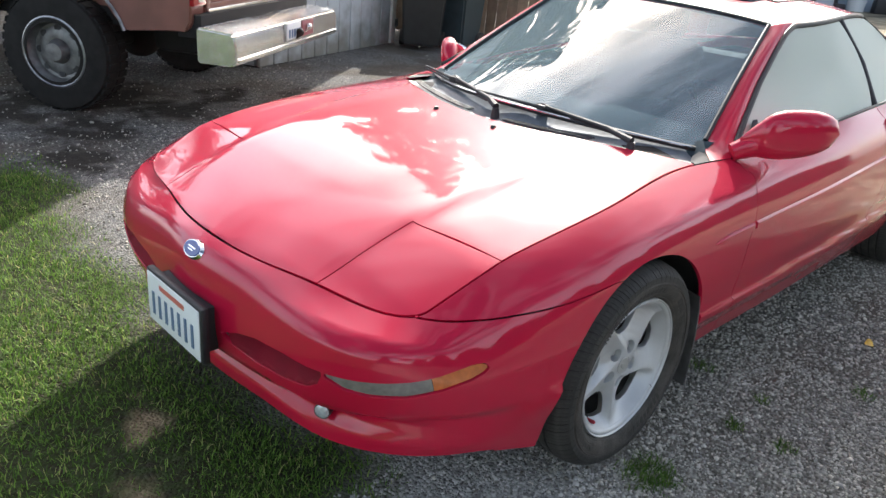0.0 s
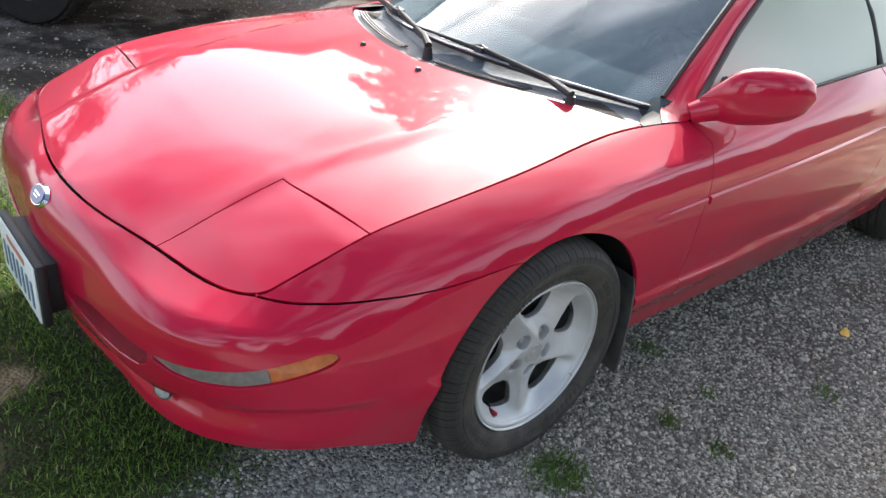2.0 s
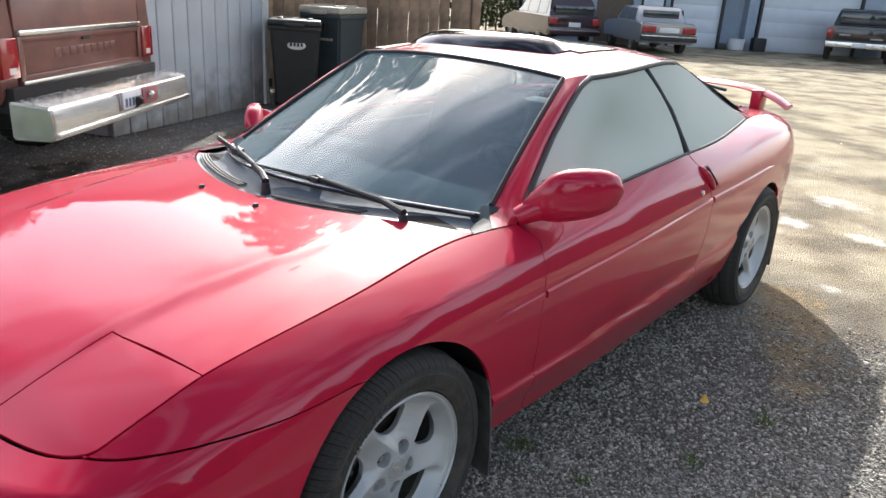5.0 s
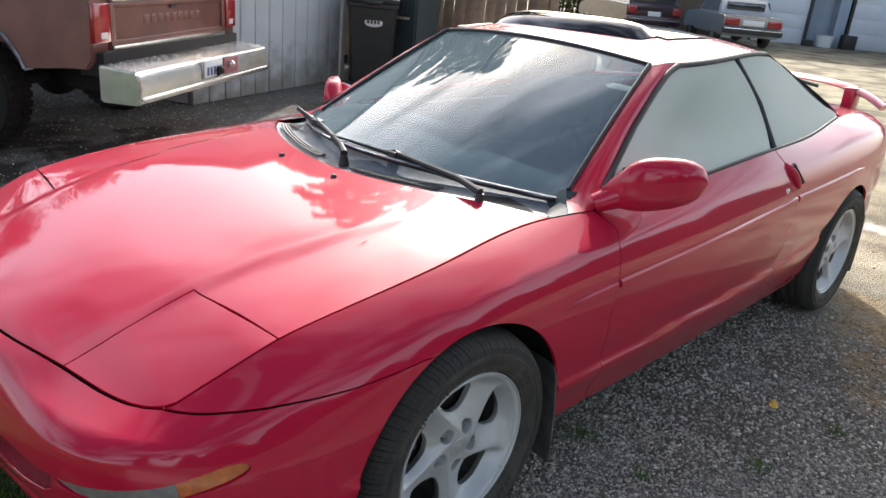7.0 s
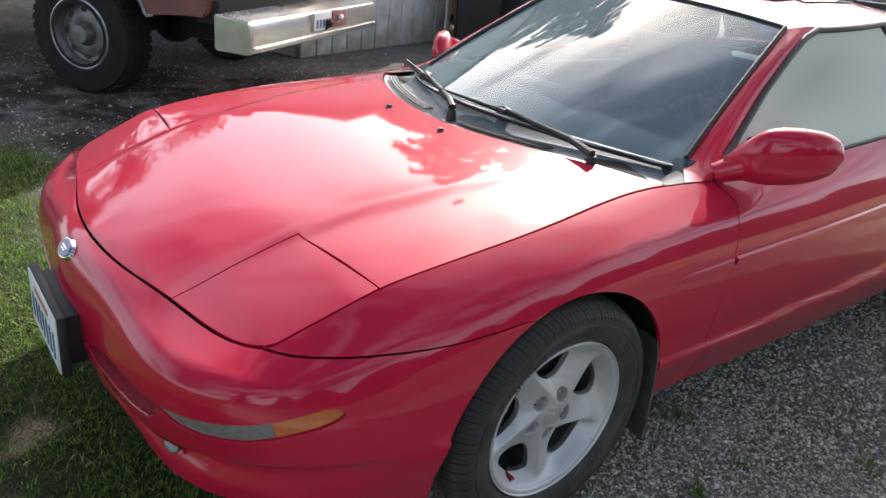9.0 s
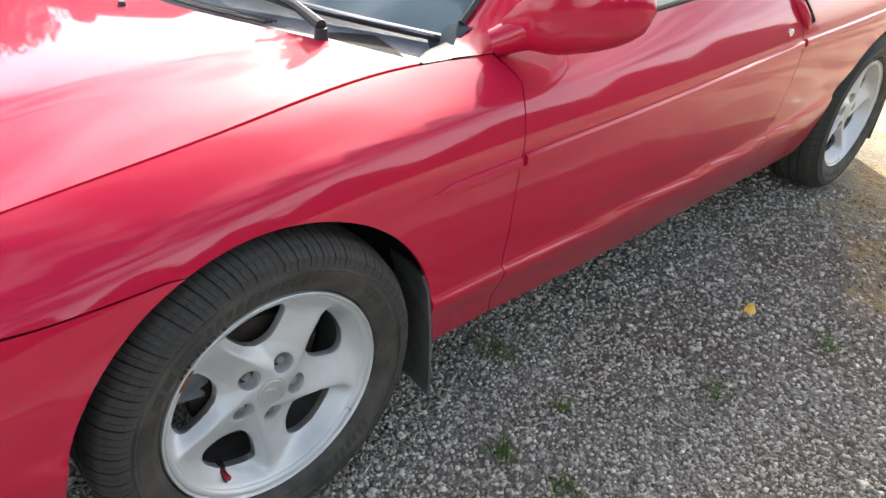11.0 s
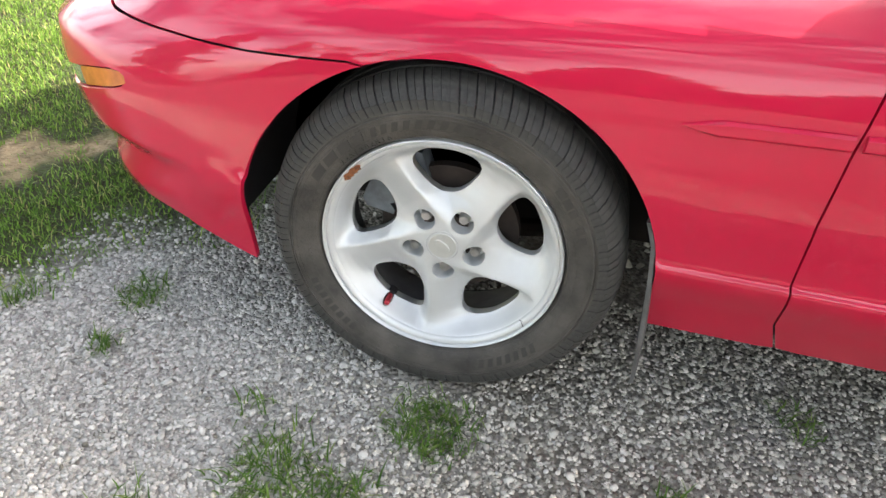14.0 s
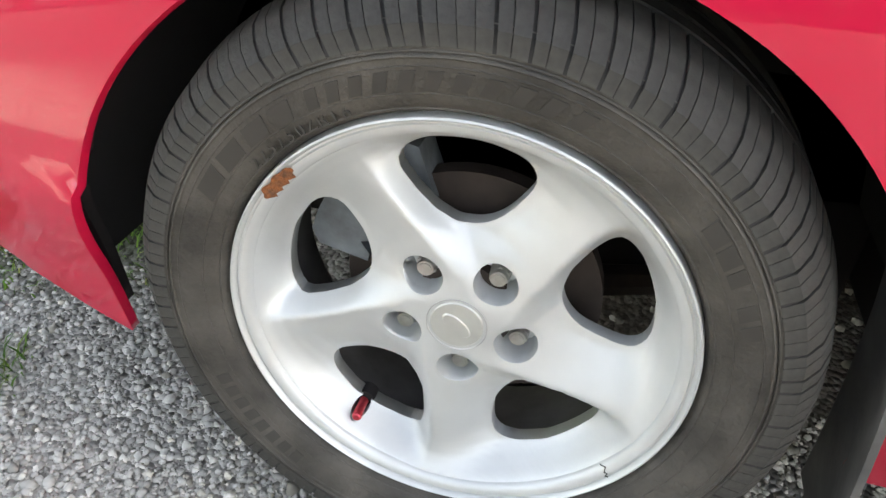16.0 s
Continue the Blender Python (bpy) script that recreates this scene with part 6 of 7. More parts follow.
# dense stones beside the car, thinner further out
parts_x, parts_y, parts_s = [], [], []
for x0, x1, y0, y1, dens, s0, s1 in ((-1.3, 1.1, -2.0, -0.45, 16000, 0.0028, 0.0074), (1.1, 2.7, -2.1, -0.4, 7000, 0.004, 0.0085), (-2.4, -1.3, -2.0, -0.7, 3500, 0.005, 0.010), (2.4, 4.6, -2.6, -0.3, 420, 0.004, 0.010), (-0.6, 3.0, -0.35, 0.6, 350, 0.008, 0.014), (-0.9, 0.2, -1.55, -0.7, 16000, 0.0018, 0.0035), (-0.6, 4.0, 0.9, 3.2, 1000, 0.004, 0.009), (-0.8, 4.5, 3.2, 5.6, 250, 0.005, 0.011), (4.6, 9, -3.0, 3.0, 14, 0.006, 0.014)):
    n = int((x1 - x0) * (y1 - y0) * dens)
    parts_x.append(rng.uniform(x0, x1, n))
    parts_y.append(rng.uniform(y0, y1, n))
    parts_s.append(rng.uniform(s0, s1, n) * np.where(rng.random(n) < 0.06, 1.5, 1))
X, Y, S = map(np.concatenate, (parts_x, parts_y, parts_s))
g = grass_amount(X, Y)
# the loose stones thin out towards the open yard
thin = np.clip((Y + 2.1 + 0.08 * np.sin(5 * X)) / 0.45, 0, 1) * np.where((X > 2.2) & (S > 0.0041), np.clip((2.9 - X) / 0.6, 0.08, 1), 1)
ok = (rng.random(len(X)) < thin) & (rng.random(len(X)) > g * 1.15) & keep_clear(X, Y) & (rng.random(len(X)) > spots(X, Y, EARTH + CHALK + WET) * 0.9)
X, Y, S = X[ok], Y[ok], S[ok]
is_pale = rng.random(len(X)) < pale(X, Y) * 0.92 + 0.03
scatter("gravel", X[~is_pale], Y[~is_pale], S[~is_pale], M_STONE, "loose grey crushed gravel", "gravel")
scatter("pale_gravel", X[is_pale], Y[is_pale], S[is_pale], M_STONE2, "loose pale crushed gravel", "gravel")


def blades(name, x, y, length, lean, material, label, category):
    """Bent three-sided blades."""
    n = len(x)
    a = rng.uniform(0, 6.283, n)
    w = rng.uniform(0.0014, 0.003, n) * np.clip(length / 0.05, 0.7, 1.6)
    dx, dy = np.cos(a), np.sin(a)
    z0 = height(x, y)
    le = length * lean
    p = np.empty((n, 5, 3))
    for i, (t, wi) in enumerate(((0, 1), (0, -1), (0.55, 0.8), (0.55, -0.8), (1, 0))):
        bend = le * t ** 2
        p[:, i, 0] = x + dx * bend - dy * w * wi
        p[:, i, 1] = y + dy * bend + dx * w * wi
        p[:, i, 2] = z0 + length * t * (1 - 0.35 * lean * t)
    tri = np.array(((0, 1, 3), (0, 3, 2), (2, 3, 4)))
    faces = (tri[None] + (np.arange(n) * 5)[:, None, None]).reshape(-1, 3)
    me = bpy.data.meshes.new(name)
    me.vertices.add(n * 5)
    me.vertices.foreach_set("co", p.reshape(-1))
    me.loops.add(len(faces) * 3)
    me.loops.foreach_set("vertex_index", faces.reshape(-1).astype(np.int32))
    me.polygons.add(len(faces))
    me.polygons.foreach_set("loop_start", np.arange(0, len(faces) * 3, 3, dtype=np.int32))
    me.update(calc_edges=True)
    me.materials.append(material)
    ob = new(name, me)
    return tagged(ob, label, category, kind="stuff") if label else ob


n = 390000
gx, gy = rng.uniform(-4.2, -0.3, n), rng.uniform(-1.6, 4.2, n)
clump = 0.5 + 0.5 * np.sin(7 * gx + 2 * np.sin(5 * gy)) * np.sin(6 * gy + 1.5 * np.sin(4 * gx))
bare = spots(gx, gy, EARTH) * 1.3
ok = rng.random(n) < grass_amount(gx, gy) * (0.35 + 0.65 * clump) * (1 - 0.9 * np.clip(bare, 0, 1)) * np.clip((gx + 4.2) / 1.0, 0, 1)
gx, gy = gx[ok], gy[ok]
blades("grass", gx, gy, rng.uniform(0.009, 0.034, len(gx)), rng.uniform(0.3, 1.2, len(gx)), M_GRASS, "short patchy green lawn", "grass")
n = 260000
gx, gy = -3.1 - 5.9 * rng.random(n) ** 1.4, rng.uniform(-2.6, 3.6, n)
ok = rng.random(n) < grass_amount(gx, gy) * (0.4 + 0.6 * np.sin(5 * gx + 2 * np.sin(4 * gy)) ** 2)
gx, gy = gx[ok], gy[ok]
n = len(gx)
blades("far_grass", gx, gy, rng.uniform(0.015, 0.05, n), rng.uniform(0.3, 1.2, n), M_GRASS, "green lawn beyond the gravel", "grass")

WEEDS = [(0.03, -0.94, 0.10, 420), (-0.20, -1.12, 0.12, 420), (-0.66, -0.75, 0.07, 160), (-0.65, -0.92, 0.04, 70), (-0.9, -0.84, 0.05, 90), (0.47, -0.99, 0.035, 60), (0.5, -1.15, 0.04, 60), (0.72, -0.73, 0.06, 70), (0.70, -0.98, 0.03, 40), (-0.08, -1.12, 0.07, 110), (-0.01, -1.25, 0.06, 100), (-0.4, -1.25, 0.05, 50), (1.05, -1.2, 0.05, 50), (1.5, -1.3, 0.05, 40), (-0.3, -0.98, 0.04, 30)]
for wx, wy, r, n in WEEDS:
    rr, aa = r * np.sqrt(rng.random(n)) * rng.uniform(0.5, 1.1, n), rng.uniform(0, 6.283, n)
    ob = blades("weed_tuft", wx + rr * np.cos(aa), wy + rr * np.sin(aa), rng.uniform(0.012, 0.042, n), rng.uniform(0.4, 1.3, n), M_WEED, "", "")
    tagged(ob, "low green weed tuft growing through gravel", "weed", "weeds in the gravel")

# fallen leaf
M_LEAF = mat("yellow_leaf", (0.6, 0.38, 0.04), 0.6, vary=0.2, scale=60)
bm = bmesh.new()
pts = [(0.028 * math.cos(a) * (1.25 if abs(math.cos(a)) > 0.9 else 1), 0.017 * math.sin(a), 0.012 + 0.006 * math.cos(2 * a)) for a in np.linspace(0, 2 * math.pi, 17)[:-1]]
vs = [bm.verts.new(p) for p in pts]
c = bm.verts.new((0, 0, 0.010))
for i in range(16):
    bm.faces.new((vs[i], vs[(i + 1) % 16], c))
lf = part("fallen_leaf", bm, M_LEAF)
lf.matrix_world = pose(1.46, -1.083, 0.004, 0, 0, 20)
tagged(lf, "small yellow leaf lying on the gravel", "leaf")


# ---- beyond the coupe ----
M_TAN = mat("faded_tan_paint", (0.17, 0.066, 0.05), 0.42, 0.0, 0.25, vary=0.18, scale=5, bump=0.03, bscale=30)
M_BUMPER = mat("bright_bumper", (0.76, 0.75, 0.73), 0.24, 0.9, vary=0.1, scale=12)
M_REDLENS = mat("red_lens", (0.30, 0.015, 0.02), 0.15, 0, 0.6)
M_WHITELENS = mat("white_lens", (0.7, 0.65, 0.6), 0.2)
M_STEEL = mat("dull_steel", (0.30, 0.30, 0.31), 0.38, 0.9, vary=0.3, scale=20)
M_OLDSTEEL = mat("old_steel", (0.17, 0.17, 0.168), 0.5, 0.6, vary=0.35, scale=16)
M_SHEET = mat("painted_sheet", (0.50, 0.52, 0.53), 0.55, vary=0.08, scale=2.5, bump=0.02)
M_TRIM = mat("white_trim", (0.72, 0.71, 0.66), 0.6, vary=0.1, scale=8)
M_MUDTYRE = mat("dark_tyre", (0.02, 0.019, 0.018), 0.9, vary=0.3, scale=12, bump=0.1, bscale=60, spec=0.2)
M_BIN = mat("black_bin", (0.022, 0.024, 0.022), 0.55, vary=0.2, scale=8)
M_BIN2 = mat("teal_bin", (0.03, 0.045, 0.05), 0.55, vary=0.2, scale=8)
M_LID2 = mat("sandy_lid", (0.42, 0.38, 0.30), 0.6, vary=0.15, scale=8)
M_PLANK = None
M_SIDING = mat("blue_grey_siding", (0.30, 0.36, 0.44), 0.7, vary=0.08, scale=3)
M_DOORWHITE = mat("white_door", (0.62, 0.66, 0.72), 0.55, vary=0.04, scale=3)
M_DARK = mat("dark_trim", (0.03, 0.03, 0.032), 0.6)
M_BROWN = mat("brown_door", (0.12, 0.085, 0.06), 0.6, vary=0.15, scale=8)
M_ROOFING = mat("roof_shingle", (0.07, 0.068, 0.065), 0.9, vary=0.3, scale=14, bump=0.4)
M_PLUM = mat("plum_paint", (0.03, 0.012, 0.025), 0.25, 0.2, 0.8)
M_SILVER = mat("silver_paint", (0.42, 0.44, 0.46), 0.3, 0.6, 0.6)
M_INKY = mat("black_paint", (0.012, 0.012, 0.014), 0.25, 0, 0.8)
M_WINDOW = mat("car_window", (0.03, 0.035, 0.04), 0.06, 0, 0.6)
M_BARK = mat("bark", (0.09, 0.065, 0.045), 0.9, vary=0.4, scale=12, bump=0.5, bscale=20)
M_NEEDLE = island_mat("needles", [(0, (0.012, 0.03, 0.012)), (0.6, (0.025, 0.05, 0.018)), (1, (0.05, 0.075, 0.03))], 0.7, 5)
M_LEAVES = island_mat("leaves", [(0, (0.03, 0.05, 0.012)), (0.6, (0.06, 0.085, 0.02)), (1, (0.14, 0.13, 0.04))], 0.7, 5)


def wood_mat():
    m = mat("weathered_plank", (0.24, 0.17, 0.115), 0.85, vary=0.3, scale=7, bump=0.3, bscale=40)
    nt = m.node_tree
    b = nt.nodes["Principled BSDF"]
    src = b.inputs["Base Color"].links[0].from_socket
    oi = nt.nodes.new("ShaderNodeObjectInfo")
    mr = nt.nodes.new("ShaderNodeMapRange")
    mr.inputs[3].default_value, mr.inputs[4].default_value = 0.65, 1.35
    nt.links.new(oi.outputs["Random"], mr.inputs[0])
    mx = nt.nodes.new("ShaderNodeMix")
    mx.data_type, mx.blend_type = "RGBA", "MULTIPLY"
    mx.inputs[0].default_value = 1
    nt.links.new(src, mx.inputs[6])
    nt.links.new(mr.outputs[0], mx.inputs[7])
    nt.links.new(mx.outputs[2], b.inputs["Base Color"])
    return m


M_PLANK = wood_mat()


def shape(name, material, parent, boxes, bev=0.0, label=""):
    bm = bmesh.new()
    for lo, hi in boxes:
        box(bm, lo, hi, bev)
    return part(name, bm, material, parent, label)


def prism(name, outline, x0, x1, material, parent, bev=0.0, label="", taper=None):
    """An outline in (y, z) pushed from x0 to x1; taper: narrowing of the upper points."""
    bm = bmesh.new()
    rows = []
    for x in (x0, x1):
        row = []
        for y, z in outline:
            k = 1.0
            if taper:
                k = 1 - taper[1] * max(0, z - taper[0])
            row.append(bm.verts.new((x * k, y, z)))
        rows.append(row)
    n = len(outline)
    for k in range(n):
        bm.faces.new((rows[0][k], rows[0][(k + 1) % n], rows[1][(k + 1) % n], rows[1][k]))
    bm.faces.new(rows[0])
    bm.faces.new(rows[1])
    if bev:
        bmesh.ops.bevel(bm, geom=list(bm.edges), offset=bev, segments=2, affect="EDGES")
    return part(name, bm, material, parent, label)


def lathe(bm, prof, cx, cy, cz, seg=32):
    """A turned shape on an axis along x."""
    rows = [[bm.verts.new((cx + x, cy + r * math.cos(2 * math.pi * k / seg), cz + r * math.sin(2 * math.pi * k / seg))) for k in range(seg)] for x, r in prof]
    for a, b in zip(rows, rows[1:]):
        for k in range(seg):
            bm.faces.new((a[k], a[(k + 1) % seg], b[(k + 1) % seg], b[k]))
    return bm


def truck():
    t = empty("pickup_truck", Matrix.Translation((0.81, 4.38, 0)) @ Matrix.Rotation(math.atan2(0.573, 0.82), 4, "Z"), "faded tan old pickup truck with bright step bumper and big tyres", "truck")
    # x across, y forward, z up
    bottom_z = 0.62
    for s in (-1, 1):
        out = [(-1.02, 0.70), (-1.02, 1.02), (-1.0, 1.40), (2.27, 1.42), (2.27, 0.60), (0.58, 0.60)] + [(0.56 * math.cos(a), 0.45 + 0.50 * math.sin(a)) for a in np.linspace(0.3, math.pi - 0.3, 14)] + [(-0.58, 0.62), (-0.98, 0.64)]
        prism("bed_side", out, s * 0.80, s * 0.98, M_TAN, t, 0.012)
        out = [(2.25, 0.60), (2.25, 1.42), (2.6, 1.95), (3.6, 1.95), (4.1, 1.42), (5.4, 1.35), (5.5, 0.62), (5.2, 0.6), (4.95, 0.95), (4.2, 0.95), (3.95, 0.6)]
    prism("cab", out, -0.96, 0.96, M_TAN, t, 0.03)
    prism("cab_window", [(2.7, 1.5), (2.75, 1.85), (3.5, 1.85), (3.85, 1.5)], -0.97, 0.97, M_WINDOW, t)
    shape("bed_floor", M_TAN, t, [((-0.8, -0.95, 0.72), (0.8, 2.2, 0.80))])
    g = shape("tailgate", M_TAN, t, [((-0.79, -1.02, 0.745), (0.79, -0.97, 1.33))], 0.01, "tan tailgate with bright strips")
    shape("tailgate_frame", M_TAN, g, [((-0.76, -1.035, 1.005), (0.76, -1.015, 1.04)), ((-0.76, -1.035, 0.775), (0.76, -1.015, 0.81)), ((-0.79, -1.035, 0.775), (-0.74, -1.015, 1.04)), ((0.74, -1.035, 0.775), (0.79, -1.015, 1.04))], 0.005)
    shape("tailgate_strip", M_BUMPER, g, [((-0.78, -1.048, 1.045), (0.78, -1.018, 1.078))], 0.004)
    shape("tailgate_strip", M_BUMPER, g, [((-0.78, -1.045, 0.748), (0.78, -1.018, 0.775))], 0.004)
    shape("tailgate_strip", M_BUMPER, g, [((-0.78, -1.035, 1.318), (0.78, -1.01, 1.345))], 0.004)
    for i in range(9):
        w = 0.034
        x = -0.36 + i * 0.09
        shape("tailgate_mark", M_TAN, g, [((x - w, -1.024, 0.89), (x + w, -1.012, 0.95))], 0.004)
    shape("tailgate_latch", M_DARK, g, [((-0.06, -1.035, 0.985), (0.03, -1.02, 1.005))], 0.003)
    for s in (-1, 1):
        l = shape("tail_lamp", M_REDLENS, t, [((s * 0.89 - 0.085, -1.045, 0.80), (s * 0.89 + 0.085, -0.98, 1.04))], 0.012, "red tail lamp")
        shape("reverse_lamp", M_WHITELENS, l, [((s * 0.88 - 0.035, -1.05, 0.825), (s * 0.88 + 0.035, -1.03, 0.865))], 0.004)
    # step bumper
    body = prism("step_bumper", [(-1.33, 0.47), (-1.33, 0.60), (-1.31, 0.66), (-1.05, 0.68), (-1.05, 0.45), (-1.30, 0.45)], -0.98, 0.98, M_BUMPER, t, 0.012, "bright diamond-plate step bumper")
    for x0, x1 in ((-1.03, -0.22), (0.28, 1.03)):
        bm = bmesh.new()
        for i in range(int((x1 - x0) / 0.05)):
            for j in range(5):
                cx, cy = x0 + 0.03 + i * 0.05 + 0.025 * (j % 2), -1.28 + j * 0.048
                r = 0.017
                a = math.pi / 4 if (i + j) % 2 else -math.pi / 4
                zb = 0.668 + (cy + 1.31) / 0.26 * 0.018
                q = [bm.verts.new((cx + r * math.cos(a + d) * f, cy + r * math.sin(a + d) * f, zb + h)) for d, f, h in ((0, 1.1, -0.004), (math.pi / 2, 0.4, -0.004), (math.pi, 1.1, -0.004), (-math.pi / 2, 0.4, -0.004))]
                c = bm.verts.new((cx, cy, zb + 0.001))
                for k in range(4):
                    bm.faces.new((q[k], q[(k + 1) % 4], c))
        part("step_plate", bm, M_BUMPER, body)
    shape("bumper_rib", M_BUMPER, body, [((-0.96, -1.345, 0.475), (0.96, -1.325, 0.505))], 0.006)
    shape("plate_recess", M_STEEL, body, [((-0.2, -1.336, 0.525), (0.25, -1.325, 0.655))], 0.004)
    pl = shape("truck_plate", M_PLATE, body, [((-0.17, -1.345, 0.53), (0.10, -1.334, 0.655))], 0.003, "white number plate")
    for i in range(5):
        shape("plate_bar", M_INK, pl, [((-0.14 + i * 0.05, -1.348, 0.545), (-0.112 + i * 0.05, -1.343, 0.605))])
    shape("tow_patch", mat("faded_red", (0.35, 0.12, 0.13), 0.5), body, [((0.13, -1.347, 0.53), (0.36, -1.333, 0.645))], 0.004)
    bm = bmesh.new()
    bmesh.ops.create_uvsphere(bm, u_segments=14, v_segments=10, radius=0.03, matrix=Matrix.Translation((0.02, -1.37, 0.575)))
    cyl(bm, (0.02, -1.33, 0.53), (0.02, -1.37, 0.56), 0.015)
    part("tow_ball", bm, M_RUST, body)
    bm = bmesh.new()
    bmesh.ops.create_uvsphere(bm, u_segments=14, v_segments=10, radius=0.027, matrix=Matrix.Translation((0.2, -1.37, 0.60)))
    cyl(bm, (0.2, -1.33, 0.56), (0.2, -1.37, 0.59), 0.014)
    part("tow_ball", bm, M_BUMPER, body)
    # filler added to stop sunlight slipping between bed and bumper
    shape("bumper_pan", M_LINER, t, [((-0.94, -1.07, 0.60), (0.94, -0.90, 0.75))], 0.006)
    for sx in (-1, 1):
        arc = [(sx * 0.985, 0.57 * math.cos(a), 0.45 + 0.51 * math.sin(a)) for a in np.linspace(0.3, math.pi - 0.3, 18)]
        part("arch_trim", tube(bmesh.new(), arc, 0.011, 6), M_STEEL, t)
    # running gear
    for y, sides in ((0, (-1, 1)), (4.58, (-1, 1))):
        for s in sides:
            bm = lathe(bmesh.new(), [(-0.13 * s * -1, 0.2), (0.125 * s, 0.24), (0.135 * s, 0.33), (0.115 * s, 0.385), (0.08 * s, 0.40), (-0.09 * s, 0.40), (-0.13 * s, 0.37), (-0.13 * s, 0.2)], s * 0.86, y, 0.398, 40)
            w = part("wheel", bm, M_MUDTYRE, t, "large black tyre on a steel wheel")
            bm = lathe(bmesh.new(), [(0.115 * s, 0.235), (0.122 * s, 0.225), (0.10 * s, 0.20), (0.06 * s, 0.185), (0.055 * s, 0.165), (0.075 * s, 0.12), (0.07 * s, 0.085), (0.10 * s, 0.075), (0.13 * s, 0.06), (0.135 * s, 0.0005)], s * 0.86, y, 0.398, 40)
            r = part("steel_rim", bm, M_OLDSTEEL, w, "dull grey steel wheel")
            part("rim_lip", lathe(bmesh.new(), [(0.112 * s, 0.243), (0.128 * s, 0.240), (0.132 * s, 0.230), (0.126 * s, 0.222), (0.105 * s, 0.220)], s * 0.86, y, 0.398, 40), M_STEEL, r)
            for k in range(8):
                a = k * math.pi / 4
                bm = bmesh.new()
                cyl(bm, (s * 0.905, y + 0.155 * math.cos(a), 0.398 + 0.155 * math.sin(a)), (s * 0.925, y + 0.155 * math.cos(a), 0.398 + 0.155 * math.sin(a)), 0.024, seg=10)
                part("rim_hole", bm, M_DARK, r)
            lug_me = None
            for k in range(40):
                a = 2 * math.pi * k / 40
                for o in (-0.06, 0.06):
                    m = Matrix.Translation((s * 0.86 + o, y, 0.398)) @ Matrix.Rotation(a, 4, "X") @ Matrix.Translation((0, 0.402, 0))
                    if lug_me is None:
                        ob = part("tyre_lug", box(bmesh.new(), (-0.0425, -0.006, -0.021), (0.0425, 0.006, 0.021)), M_MUDTYRE, w, smooth=False)
                        lug_me = ob.data
                    else:
                        ob = new("tyre_lug", lug_me)
                        ob.parent = w
                    ob.matrix_basis = m
    bm = bmesh.new()
    cyl(bm, (-0.8, 0, 0.40), (0.8, 0, 0.40), 0.05)
    bmesh.ops.create_uvsphere(bm, u_segments=16, v_segments=10, radius=0.17, matrix=Matrix.Translation((0.05, 0, 0.40)))
    part("rear_axle", bm, M_LINER, t)
    shape("frame_rail", M_LINER, t, [((-0.5, -1.0, 0.55), (-0.4, 5, 0.7)), ((0.4, -1.0, 0.55), (0.5, 5, 0.7))])
    shape("wheel_well", M_LINER, t, [((-0.8, -0.6, 0.6), (0.8, 0.7, 0.72))])
    bm = bmesh.new()
    box(bm, (-0.52, -0.85, 0.40), (-0.2, -0.45, 0.6), 0.06)
    part("fuel_tank", bm, M_LINER, t)


truck()


def shed():
    """Sheet-metal shed wall with a corner trim."""
    L = 2.6
    m = Matrix.Translation((2.15, 4.78, 0)) @ Matrix.Rotation(math.atan2(0.36, 0.933), 4, "Z")
    s = empty("shed", m, "pale ribbed sheet-metal shed with mossy foot and white corner trim", "shed")
    shape("shed_body", M_SHEET, s, [((0, 0.06, 0), (L, 3.0, 2.7))])
    n = 11
    w = L / n
    for i in range(n):
        bm = bmesh.new()
        x0 = i * w
        prof = [(x0, 0.03), (x0 + 0.012, 0.004), (x0 + 0.03, 0.0), (x0 + w - 0.03, 0.0), (x0 + w - 0.012, 0.004), (x0 + w, 0.03)]
        a = [bm.verts.new((x, y, 0.24)) for x, y in prof]
        b = [bm.verts.new((x, y, 2.7)) for x, y in prof]
        for k in range(5):
            bm.faces.new((a[k], a[k + 1], b[k + 1], b[k]))
        pl = part("wall_panel", bm, M_SHEET2, s)
        bm = bmesh.new()
        a = [bm.verts.new((x, y - 0.001, 0.0)) for x, y in prof]
        b = [bm.verts.new((x, y - 0.001, 0.245)) for x, y in prof]
        for k in range(5):
            bm.faces.new((a[k], a[k + 1], b[k + 1], b[k]))
        part("panel_foot", bm, M_SHEET2, s)
    shape("corner_trim", M_TRIM, s, [((L - 0.02, -0.03, 0), (L + 0.08, 0.07, 2.7))], 0.004)
    shape("shed_roof", M_ROOFING, s, [((-0.2, -0.25, 2.7), (L + 0.25, 3.2, 2.82))], 0.01)
    for z in (0.95, 0.25):
        shape("hinge", M_DARK, s, [((L + 0.055, -0.055, z - 0.05), (L + 0.10, -0.02, z + 0.05))], 0.004)


